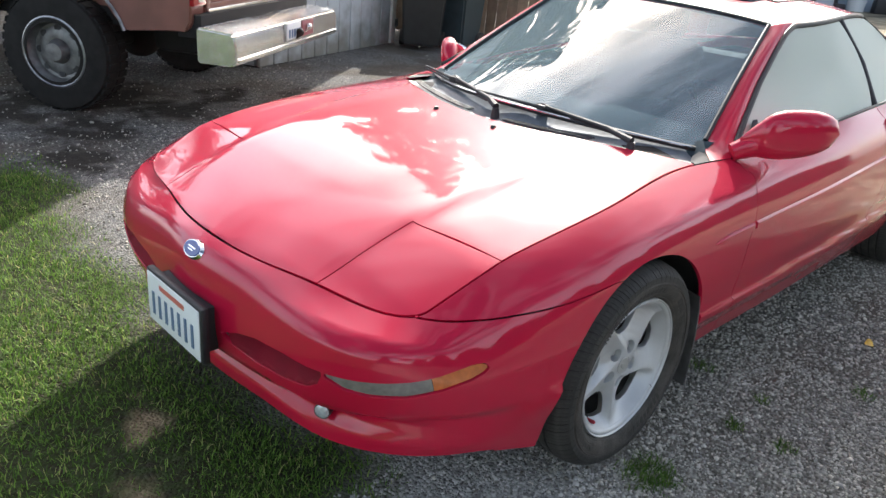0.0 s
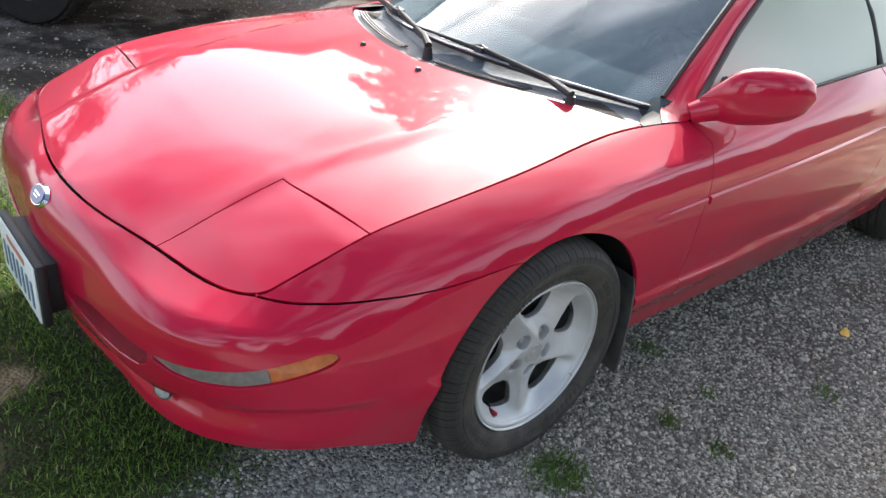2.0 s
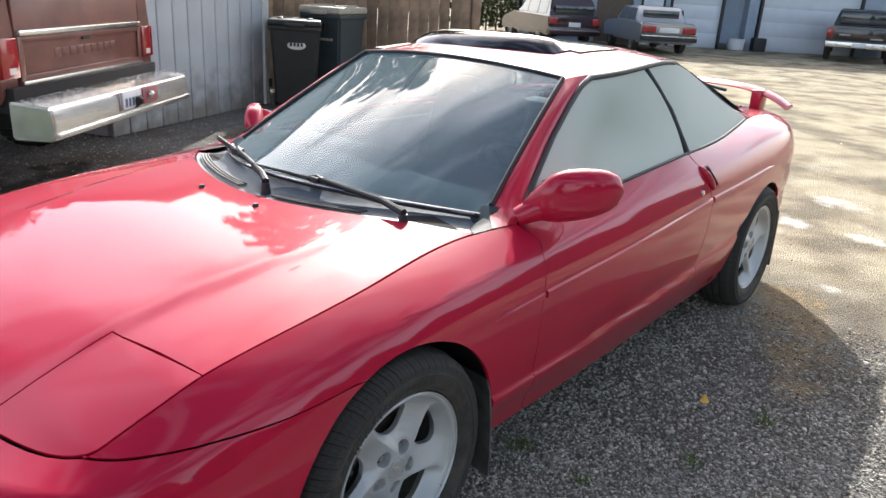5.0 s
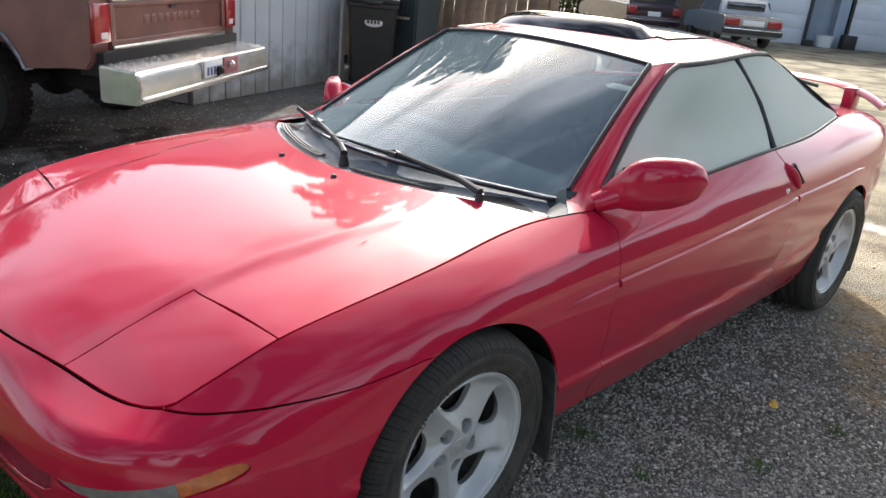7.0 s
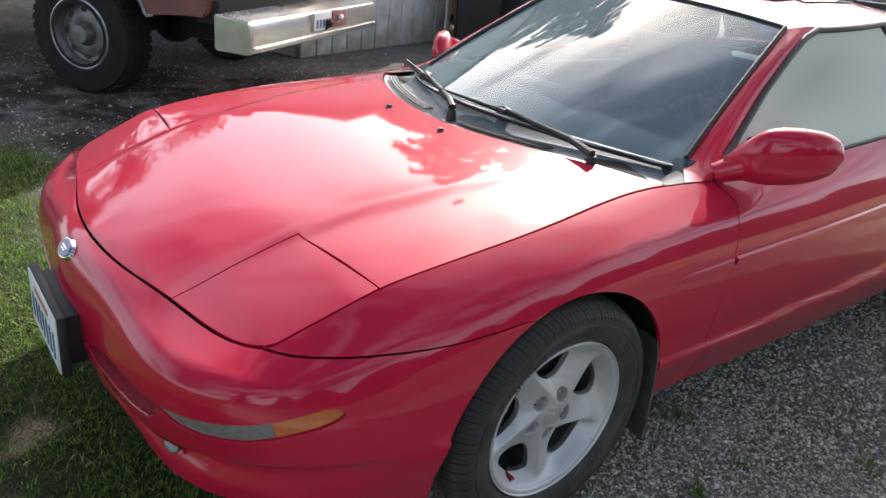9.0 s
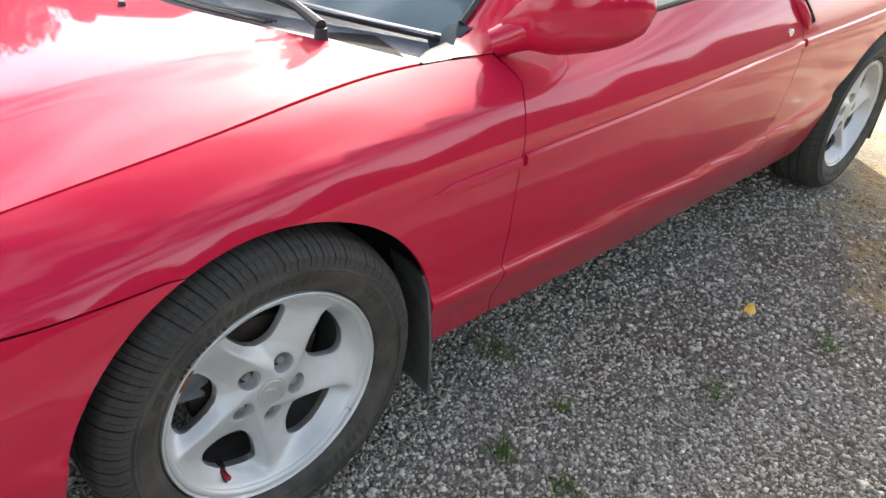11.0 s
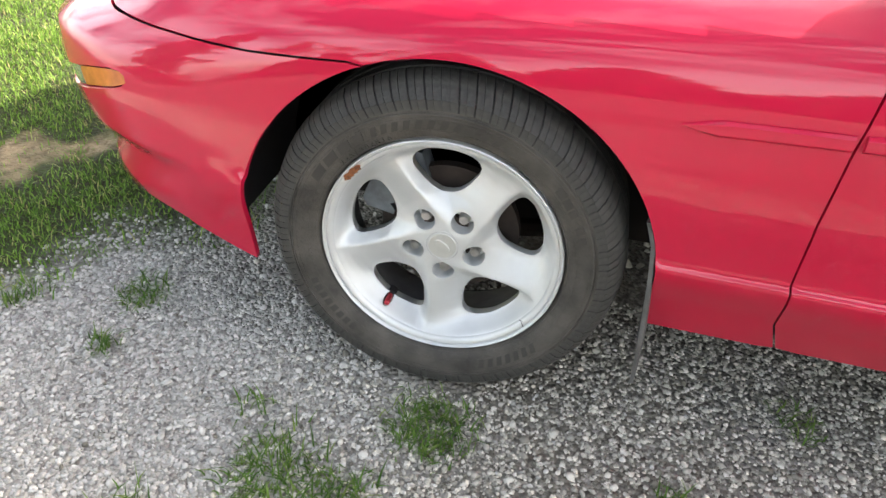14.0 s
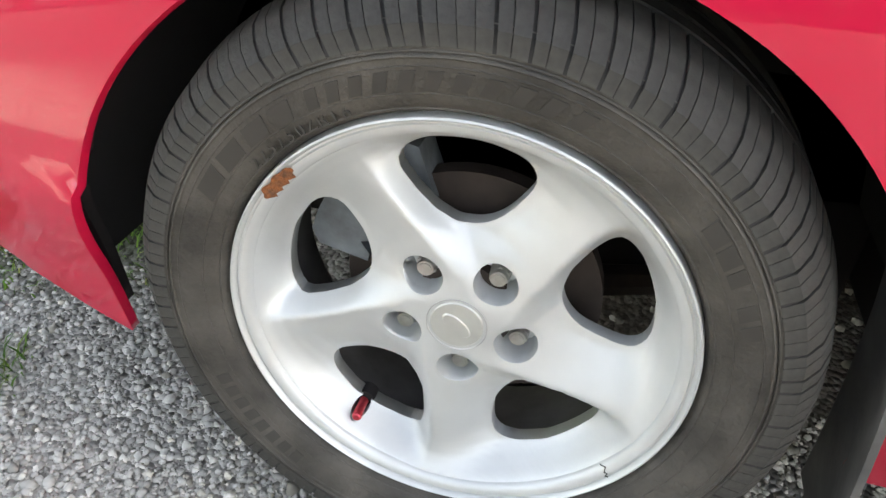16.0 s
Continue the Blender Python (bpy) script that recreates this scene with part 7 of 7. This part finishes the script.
def sheet_mat():
    m = mat("mossy_painted_sheet", (0.50, 0.52, 0.53), 0.55, vary=0.08, scale=2.5)
    nt = m.node_tree
    b = nt.nodes["Principled BSDF"]
    src = b.inputs["Base Color"].links[0].from_socket
    tc = nt.nodes.new("ShaderNodeTexCoord")
    sp = nt.nodes.new("ShaderNodeSeparateXYZ")
    nt.links.new(tc.outputs["Object"], sp.inputs[0])
    n = nt.nodes.new("ShaderNodeTexNoise")
    n.inputs["Scale"].default_value = 5
    n.inputs["Detail"].default_value = 8
    nt.links.new(tc.outputs["Object"], n.inputs["Vector"])
    ma = nt.nodes.new("ShaderNodeMath")
    ma.operation = "MULTIPLY_ADD"
    nt.links.new(n.outputs["Fac"], ma.inputs[0])
    ma.inputs[1].default_value = 0.9
    nt.links.new(sp.outputs[2], ma.inputs[2])
    mr = nt.nodes.new("ShaderNodeMapRange")
    mr.inputs[1].default_value, mr.inputs[2].default_value = 0.95, 0.45
    mr.inputs[4].default_value = 0.85
    nt.links.new(ma.outputs[0], mr.inputs[0])
    mx = nt.nodes.new("ShaderNodeMix")
    mx.data_type = "RGBA"
    nt.links.new(mr.outputs[0], mx.inputs[0])
    nt.links.new(src, mx.inputs[6])
    mx.inputs[7].default_value = (0.17, 0.16, 0.12, 1)
    nt.links.new(mx.outputs[2], b.inputs["Base Color"])
    return m


M_SHEET2 = sheet_mat()
shed()

VX, VY = 0.7804, 0.6253


def far(u, d, z=0.0, turn=0.0):
    """A pose in the yard: u to the side and d along the long view over the roof."""
    return Matrix.Translation((-1.189 + VY * u + VX * d, -1.858 - VX * u + VY * d, z)) @ Matrix.Rotation(math.atan2(-VX, VY) + radians(turn), 4, "Z")


def wheelie_bin(m, w, dp, h, body, lid, label, marks):
    b = empty("wheelie_bin", m, label, "bin", "bins by the shed")
    bm = bmesh.new()
    lo = [(-w * 0.40, -dp * 0.36), (w * 0.40, -dp * 0.36), (w * 0.40, dp * 0.40), (-w * 0.40, dp * 0.40)]
    hi = [(-w * 0.5, -dp * 0.5), (w * 0.5, -dp * 0.5), (w * 0.5, dp * 0.5), (-w * 0.5, dp * 0.5)]
    a = [bm.verts.new((x, y, 0.06)) for x, y in lo]
    c = [bm.verts.new((x, y, h * 0.92)) for x, y in hi]
    for k in range(4):
        bm.faces.new((a[k], a[(k + 1) % 4], c[(k + 1) % 4], c[k]))
    bm.faces.new(a)
    bm.faces.new(c)
    bmesh.ops.bevel(bm, geom=list(bm.edges), offset=0.025, segments=3, affect="EDGES")
    part("bin_body", bm, body, b)
    shape("bin_rim", body, b, [((-w * 0.53, -dp * 0.53, h * 0.88), (w * 0.53, dp * 0.53, h * 0.93))], 0.012)
    bm = bmesh.new()
    box(bm, (-w * 0.54, -dp * 0.56, h * 0.93), (w * 0.54, dp * 0.55, h), 0.03)
    ld = part("bin_lid", bm, lid, b)
    shape("lid_grip", lid, ld, [((-w * 0.2, -dp * 0.62, h * 0.925), (w * 0.2, -dp * 0.54, h * 0.96))], 0.01)
    for x in (-0.3, 0.3):
        shape("lid_rib", lid, ld, [((w * x - 0.03, -dp * 0.4, h), (w * x + 0.03, dp * 0.4, h + 0.015))], 0.006)
    for s in (-1, 1):
        bm = bmesh.new()
        cyl(bm, (s * w * 0.40, dp * 0.36, 0.1), (s * w * 0.5, dp * 0.36, 0.1), 0.1, seg=24)
        part("bin_wheel", bm, M_RUBBER, b)
    return b


b1 = wheelie_bin(far(-1.87, 9.05, 0, 8), 0.56, 0.6, 1.04, M_BIN, M_BIN, "black plastic wheelie bin with a pale oval mark", 1)
oval("bin_mark", M_TRIM, Matrix.Translation((0.02, -0.28, 0.76)) @ Matrix.Rotation(radians(84), 4, "X"), 0.115, 0.055, 0.012, b1)
for i in range(4):
    shape("mark_bar", M_BIN, b1, [((-0.055 + i * 0.04, -0.296, 0.745), (-0.03 + i * 0.04, -0.28, 0.78))])
shape("bin_number", M_TRIM, b1, [((0.02, -0.293, 0.885), (0.065, -0.284, 0.915))], 0.002)
shape("bin_number", M_TRIM, b1, [((0.075, -0.293, 0.885), (0.11, -0.284, 0.915))], 0.002)
b2 = wheelie_bin(far(-1.50, 9.5, 0, -20), 0.52, 0.66, 1.19, M_BIN2, M_LID2, "dark teal plastic wheelie bin with sandy lid", 2)
for i in range(5):
    shape("bin_louvre", M_BIN, b2, [((-0.3 + i * 0.085, -0.36, 0.90), (-0.26 + i * 0.085, -0.335, 1.0))], 0.004)
for i in range(4):
    shape("bin_letter", M_LID2, b2, [((-0.02 + i * 0.05, -0.34, 0.80), (0.015 + i * 0.05, -0.325, 0.83))])

# board fence
fence = empty("board_fence", far(-3.4, 10.3, 0, 0), "weathered brown upright board fence", "fence")
frng = random.Random(3)
base_me = None
x = 0.0
for i in range(26):
    w = 0.138
    if base_me is None:
        bm = bmesh.new()
        box(bm, (0, -0.012, 0.03), (w - 0.004, 0.012, 1.86), 0.003)
        ob = part("board", bm, M_PLANK, fence)
        base_me = ob.data
    else:
        ob = new("board", base_me)
        ob.parent = fence
    ob.matrix_local = pose(x, frng.uniform(-0.008, 0.008), frng.uniform(-0.02, 0.02), 0, frng.uniform(-0.4, 0.4), 0)
    x += w
for z in (0.4, 1.5):
    shape("fence_rail", M_PLANK, fence, [((0, 0.02, z), (3.6, 0.06, z + 0.09))], 0.004)
for xx in (0.02, 1.75, 3.58):
    shape("fence_post", M_PLANK, fence, [((xx - 0.05, 0.015, 0), (xx + 0.05, 0.11, 1.92))], 0.006)
shape("fence_post", M_PLANK, fence, [((3.60, -0.05, 0), (3.71, 0.06, 1.95))], 0.006)

# house with garages
house = empty("house", far(0, 28, 0, 0), "blue-grey sided house with white garage doors and black trim", "house")
for u0, u1, d0, z1 in ((2.6, 4.95, 0.0, 4.2), (6.25, 7.55, 0, 4.2), (9.5, 10.55, 0.5, 4.2), (14.4, 22, 0, 4.2)):
    shape("wall", M_SIDING, house, [((u0, d0, -0.1), (u1, d0 + 0.25, z1))])
shape("wall", M_SIDING, house, [((2.6, 0, 2.0), (22, 0.25, 4.2))])
shape("wall", M_SIDING, house, [((2.6, 0.25, -0.1), (2.85, 9, 4.2))])
shape("wall", M_SIDING, house, [((21.75, 0.25, -0.1), (22, 9, 4.2))])
shape("wall", M_SIDING, house, [((2.6, 9, -0.1), (22, 9.25, 4.2))])
shape("wall", M_SIDING, house, [((10.35, 0.0, -0.1), (10.7, 0.5, 2.0))])
bm = bmesh.new()
v = [bm.verts.new(q) for q in [(2.0, -0.7, 4.2), (22.6, -0.7, 4.2), (22.6, 9.9, 4.2), (2.0, 9.9, 4.2), (2.0, 4.6, 6.4), (22.6, 4.6, 6.4)]]
for q in ((0, 1, 5, 4), (2, 3, 4, 5), (0, 4, 3), (1, 2, 5), (0, 3, 2, 1)):
    bm.faces.new([v[i] for i in q])
part("roof", bm, M_ROOFING, house, smooth=False)
shape("eave", M_TRIM, house, [((2.0, -0.72, 4.08), (22.6, -0.62, 4.22))])


def garage_door(u0, u1, d, h):
    g = shape("garage_door", M_DOORWHITE, house, [((u0, d + 0.08, -0.05), (u1, d + 0.14, h))], 0, "white panelled garage door")
    rows, cols = 4, max(4, int((u1 - u0) / 0.5))
    for r in range(rows):
        z0, z1 = h * r / rows + 0.015, h * (r + 1) / rows - 0.005
        shape("door_section", M_DOORWHITE, g, [((u0 + 0.01, d + 0.065, z0), (u1 - 0.01, d + 0.085, z1))], 0.006)
    shape("door_trim", M_DARK, g, [((u0 - 0.09, d - 0.03, -0.05), (u0, d + 0.08, h + 0.09))])
    shape("door_trim", M_DARK, g, [((u1, d - 0.03, -0.05), (u1 + 0.09, d + 0.08, h + 0.09))])
    shape("door_trim", M_DARK, g, [((u0, d - 0.03, h), (u1, d + 0.08, h + 0.09))])


garage_door(7.65, 9.4, 0, 1.92)
garage_door(10.85, 14.3, 0, 1.98)
shape("house_door", M_BROWN, house, [((4.95, 0.1, -0.05), (6.25, 0.2, 2.0))], 0, "dark brown door")
shape("side_door", M_DOORWHITE, house, [((6.6, -0.03, -0.05), (7.3, 0.01, 1.95))], 0.004, "white side door")
shape("door_frame", M_DARK, house, [((6.52, -0.04, -0.05), (6.6, 0.0, 2.03))])
shape("door_frame", M_DARK, house, [((7.3, -0.04, -0.05), (7.38, 0.0, 2.03))])
wl = shape("wall_lamp", M_DARK, house, [((10.40, -0.16, 1.86), (10.62, 0.0, 1.95))], 0.02, "black outdoor wall lamp")

M_BUCKET = mat("white_plastic", (0.7, 0.72, 0.74), 0.5)
bm = bmesh.new()
cyl(bm, (0, 0, 0), (0, 0, 0.38), 0.26, 0.30, 20)
tub = part("white_tub", bm, M_BUCKET)
tub.matrix_world = far(10.0, 27.7)
tagged(tub, "white plastic tub before the garage", "tub")
bm = bmesh.new()
box(bm, (-0.22, -0.2, 0), (0.22, 0.2, 0.46), 0.03)
bk = part("black_crate", bm, M_DARK)
bk.matrix_world = far(10.75, 27.6)
tagged(bk, "black plastic crate before the garage", "crate")
bm = bmesh.new()
box(bm, (-0.16, -0.15, 0), (0.16, 0.15, 0.2), 0.03)
bk = part("black_bucket", bm, M_DARK)
bk.matrix_world = far(9.4, 27.5)
tagged(bk, "low black bucket before the garage", "bucket")


def parked(name, m, body, cabin, wins, w, paint, label, wheel_y, wr, lamps, sill=0.3):
    """A parked car, front towards +y: outlines in (y, z)."""
    c = empty(name, m, label, "car", "cars parked before the house")
    prism("body", body, -w / 2, w / 2, paint, c, 0.05)
    prism("cabin", cabin, -w / 2 + 0.04, w / 2 - 0.04, paint, c, 0.035, taper=(0.85, 0.28))
    for y0, y1, z0, z1, sl in wins:
        for s in (-1, 1):
            bm = bmesh.new()
            q = [(y0, z0), (y1, z0), (y1 - sl, z1), (y0 + 0.06, z1)]
            vs = [bm.verts.new((s * (w / 2 - 0.035) * (1 - 0.28 * max(0, z - 0.85)) + s * 0.004, y, z)) for y, z in q]
            bm.faces.new(vs)
            part("side_window", bm, M_WINDOW, c)
    for y in wheel_y:
        for s in (-1, 1):
            bm = lathe(bmesh.new(), [(-0.1 * s, 0.12), (0.09 * s, wr * 0.66), (0.1 * s, wr * 0.9), (0.07 * s, wr), (-0.08 * s, wr), (-0.1 * s, wr * 0.6)], s * (w / 2 - 0.10), y, wr, 28)
            wh = part("wheel", bm, M_RUBBER, c)
            bm = lathe(bmesh.new(), [(0.09 * s, wr * 0.66), (0.06 * s, wr * 0.55), (0.085 * s, 0.06), (0.085 * s, 0.001)], s * (w / 2 - 0.10), y, wr, 28)
            part("rim", bm, M_STEEL, wh)
    for nm, material, lo, hi in lamps:
        shape(nm, material, c, [(lo, hi)], 0.008)
    return c


parked("station_wagon", far(3.7, 24.6, 0, 16), [(0, 0.32), (-0.06, 0.5), (-0.02, 0.9), (3.2, 0.9), (4.2, 0.74), (4.42, 0.6), (4.4, 0.28), (0.1, 0.28)], [(0.0, 0.88), (0.28, 1.40), (0.45, 1.43), (2.0, 1.42), (3.0, 0.9)],
       [(0.35, 1.0, 0.95, 1.33, -0.02), (1.1, 1.9, 0.95, 1.34, 0.05), (1.98, 2.75, 0.95, 1.34, 0.45)], 1.76, M_PLUM, "dark plum station wagon parked before the house", (0.85, 3.5), 0.31,
       [("rear_window", M_WINDOW, (-0.66, 0.02, 0.93), (0.66, 0.12, 1.2)), ("tail_lamp", M_REDLENS, (-0.86, -0.09, 0.62), (-0.60, 0.0, 0.84)), ("tail_lamp", M_REDLENS, (0.60, -0.09, 0.62), (0.86, 0.0, 0.84)), ("plate_field", M_PLATE, (-0.2, -0.09, 0.56), (0.2, -0.04, 0.70)), ("bumper", M_PLUM, (-0.87, -0.14, 0.33), (0.87, 0.05, 0.55)), ("bumper_strip", M_STEEL, (-0.87, -0.15, 0.44), (0.87, -0.1, 0.48)), ("roof_rail", M_STEEL, (-0.62, 0.5, 1.44), (-0.58, 2.0, 1.48)), ("roof_rail", M_STEEL, (0.58, 0.5, 1.44), (0.62, 2.0, 1.48))])
parked("sedan", far(6.25, 22.9, 0, 4), [(0, 0.40), (-0.03, 0.85), (0.2, 0.90), (3.0, 0.88), (4.15, 0.80), (4.3, 0.7), (4.3, 0.3), (0.05, 0.3)], [(0.72, 0.87), (1.15, 1.30), (1.4, 1.34), (2.4, 1.33), (3.0, 0.88)],
       [(0.95, 1.75, 0.92, 1.26, -0.25), (1.82, 2.78, 0.92, 1.27, 0.4)], 1.66, M_SILVER, "silver-grey older sedan parked before the house", (0.95, 3.45), 0.31,
       [("rear_window", M_WINDOW, (-0.55, 0.86, 0.95), (0.55, 0.98, 1.22)), ("tail_lamp", M_REDLENS, (-0.80, -0.05, 0.60), (-0.40, 0.02, 0.80)), ("tail_lamp", M_REDLENS, (0.40, -0.05, 0.60), (0.80, 0.02, 0.80)), ("plate_field", M_PLATE, (-0.3, -0.05, 0.62), (0.3, 0.0, 0.76)), ("bumper", M_DARK, (-0.83, -0.14, 0.38), (0.83, 0.05, 0.56)), ("bumper_strip", M_BUMPER, (-0.84, -0.15, 0.50), (0.84, -0.08, 0.54))])
parked("dark_pickup", far(12.55, 24.2, 0, -27), [(0, 0.45), (-0.03, 0.6), (0, 1.08), (2.0, 1.08), (3.6, 1.06), (5.0, 1.0), (5.2, 0.6), (5.1, 0.42)], [(1.75, 1.06), (1.95, 1.55), (2.3, 1.62), (3.2, 1.60), (3.9, 1.05)],
       [(2.0, 2.6, 1.1, 1.52, 0.0), (2.68, 3.6, 1.1, 1.53, 0.45)], 1.95, M_INKY, "black pickup truck parked before the garage", (0.95, 4.2), 0.37,
       [("rear_window", M_WINDOW, (-0.7, 1.74, 1.15), (0.7, 1.84, 1.5)), ("tail_lamp", M_REDLENS, (-0.97, -0.06, 0.72), (-0.80, 0.02, 1.02)), ("tail_lamp", M_REDLENS, (0.80, -0.06, 0.72), (0.97, 0.02, 1.02)), ("tailgate_panel", M_INKY, (-0.74, -0.06, 0.66), (0.74, 0.0, 1.04)), ("bumper", M_BUMPER, (-0.95, -0.18, 0.45), (0.95, 0.0, 0.62)), ("plate_field", M_PLATE, (-0.2, -0.20, 0.48), (0.2, -0.16, 0.60)), ("tailgate_mark", M_STEEL, (-0.62, -0.075, 0.80), (-0.3, -0.055, 0.85)), ("tailgate_mark", M_STEEL, (0.25, -0.075, 0.72), (0.62, -0.055, 0.77))])


# ---- trees ----
def spray(points, size, material, name, parent, seed):
    """A crown of many small leaf or needle clumps, each a bent triangle pair, at the points."""
    r = np.random.default_rng(seed)
    P = np.asarray(points)
    n = len(P)
    d = r.normal(size=(n, 3))
    d[:, 2] -= 0.5
    d /= np.linalg.norm(d, axis=1)[:, None]
    e = np.cross(d, r.normal(size=(n, 3)))
    e /= np.linalg.norm(e, axis=1)[:, None]
    s = size * r.uniform(0.6, 1.4, (n, 1))
    q = np.stack([P - e * s * 0.35, P + e * s * 0.35, P + d * s + e * s * 0.1, P + d * s * 0.45 + np.cross(d, e) * s * 0.5], 1)
    f = np.array(((0, 1, 2), (0, 3, 2)))
    faces = (f[None] + (np.arange(n) * 4)[:, None, None]).reshape(-1, 3)
    me = bpy.data.meshes.new(name)
    me.from_pydata(q.reshape(-1, 3).tolist(), [], faces.tolist())
    me.materials.append(material)
    o = new(name, me)
    o.parent = parent
    return o


def conifer(x, y, h, rad, seed, label="tall dark drooping conifer beyond the sheds"):
    r = random.Random(seed)
    t = empty("conifer", pose(x, y, 0), label, "tree", "trees round the yard")
    bm = bmesh.new()
    tube(bm, [(0, 0, -0.1), (0.1, 0, h * 0.35), (0, 0.1, h * 0.7), (0, 0, h)], [0.32, 0.24, 0.13, 0.03], 10)
    part("trunk", bm, M_BARK, t)
    bm = bmesh.new()
    pts = []
    z = h * 0.08
    while z < h * 0.985:
        k = (1 - z / h)
        for _ in range(6):
            a = r.uniform(0, 6.283)
            ln = rad * (k ** 0.75) * r.uniform(0.6, 1.15) + 0.15
            tip = Vector((math.cos(a) * ln, math.sin(a) * ln, -0.18 * ln - r.uniform(0, 0.3)))
            mid = tip * 0.55 + Vector((0, 0, 0.12 * ln))
            o = Vector((0, 0, z))
            tube(bm, [o, o + mid, o + tip], [0.035 * k + 0.012, 0.02 * k + 0.008, 0.004], 4)
            n = int(14 + 26 * ln + 7 * ln * ln)
            for _ in range(n):
                u = r.uniform(0.15, 1) ** 0.8
                p = (mid * (u / 0.55) if u < 0.55 else mid.lerp(tip, (u - 0.55) / 0.45)) + o
                sp = 0.10 * ln * (1 - u * 0.6)
                pts.append((p.x + r.gauss(0, sp), p.y + r.gauss(0, sp), p.z - abs(r.gauss(0, 0.22))))
        z += h * 0.03
    part("limb", bm, M_BARK, t)
    spray(pts, 0.24, M_NEEDLE, "crown", t, seed)


def broadleaf(x, y, h, rad, seed, leaf=1.0):
    r = random.Random(seed)
    t = empty("broadleaf_tree", pose(x, y, 0), "open-branched tree with thin spring leaves", "tree", "trees round the yard")
    bm = bmesh.new()
    tube(bm, [(0, 0, -0.1), (0.05, 0.1, h * 0.2), (0.1, 0, h * 0.42)], [0.24, 0.2, 0.14], 10)
    part("trunk", bm, M_BARK, t)
    bm = bmesh.new()
    pts = []

    def grow(p, d, ln, rr, depth):
        q = p + d * ln
        m = (p + q) / 2 + Vector((r.gauss(0, 1), r.gauss(0, 1), r.gauss(0, 1))) * ln * 0.07
        tube(bm, [p, m, q], [rr, rr * 0.8, rr * 0.6], 5)
        if depth == 0:
            for _ in range(int(9 * leaf)):
                pts.append(tuple(q + Vector((r.gauss(0, 1), r.gauss(0, 1), r.gauss(0, 1))) * 0.25))
            return
        for _ in range(3 if depth > 1 else 4):
            nd = (d + Vector((r.gauss(0, 0.45), r.gauss(0, 0.45), r.gauss(0.08, 0.35)))).normalized()
            grow(q, nd, ln * r.uniform(0.6, 0.8), rr * 0.58, depth - 1)
    for _ in range(6):
        a = r.uniform(0, 6.283)
        grow(Vector((0.1, 0, h * r.uniform(0.25, 0.42))), Vector((math.cos(a) * rad / h * 1.6, math.sin(a) * rad / h * 1.6, 1)).normalized(), h * 0.22, 0.09, 4)
    part("limb", bm, M_BARK, t)
    spray(pts, 0.16, M_LEAVES, "crown", t, seed)


conifer(13.8, 18.4, 20.5, 5.6, 5)
conifer(17.0, 17.2, 16.5, 4.2, 8)
conifer(9.2, 20.2, 7.6, 3.0, 9)
conifer(6.2, 22.5, 9.4, 3.2, 10)
broadleaf(11.5, 17.0, 7.5, 3.6, 11)
broadleaf(1.5, 20.5, 9.0, 3.5, 12)
broadleaf(-4.5, 20, 8.0, 3.5, 13)
conifer(-17, -12, 14, 3.4, 21)
broadleaf(-12, -19, 10, 4, 22)
# leafy boundary on the yard's open flank
for i, (x, y, h) in enumerate([(-8, -14.5, 5.2), (-4, -15.2, 6.2), (0.5, -15.5, 5.6), (4.5, -14.8, 5.0), (8.5, -15.2, 6.2), (12.5, -14.2, 5.4), (16.5, -13.4, 6.0), (21, -12, 5.6)]):
    conifer(x, y, h, 3.6, 23 + i, "dense dark conifer along the yard's open flank")
# low hedge of small cypresses beside the house
for i in range(6):
    m = far(0.35 + i * 0.42, 31.5 + 0.3 * (i % 2))
    t = empty("cypress_bush", m, "small yellow-green cypress bush", "bush", "hedge beside the house")
    r = random.Random(40 + i)
    bm = bmesh.new()
    tube(bm, [(0, 0, 0), (0, 0, 1.2)], [0.04, 0.015], 6)
    part("trunk", bm, M_BARK, t)
    pts = []
    for _ in range(900):
        z = r.uniform(0.03, 1.0)
        rr = 0.32 * (1 - z) ** 0.6 * r.uniform(0.6, 1.05) + 0.02
        a = r.uniform(0, 6.283)
        pts.append((rr * math.cos(a), rr * math.sin(a), 0.1 + z * 1.55))
    spray(pts, 0.09, M_LEAVES, "crown", t, 50 + i)
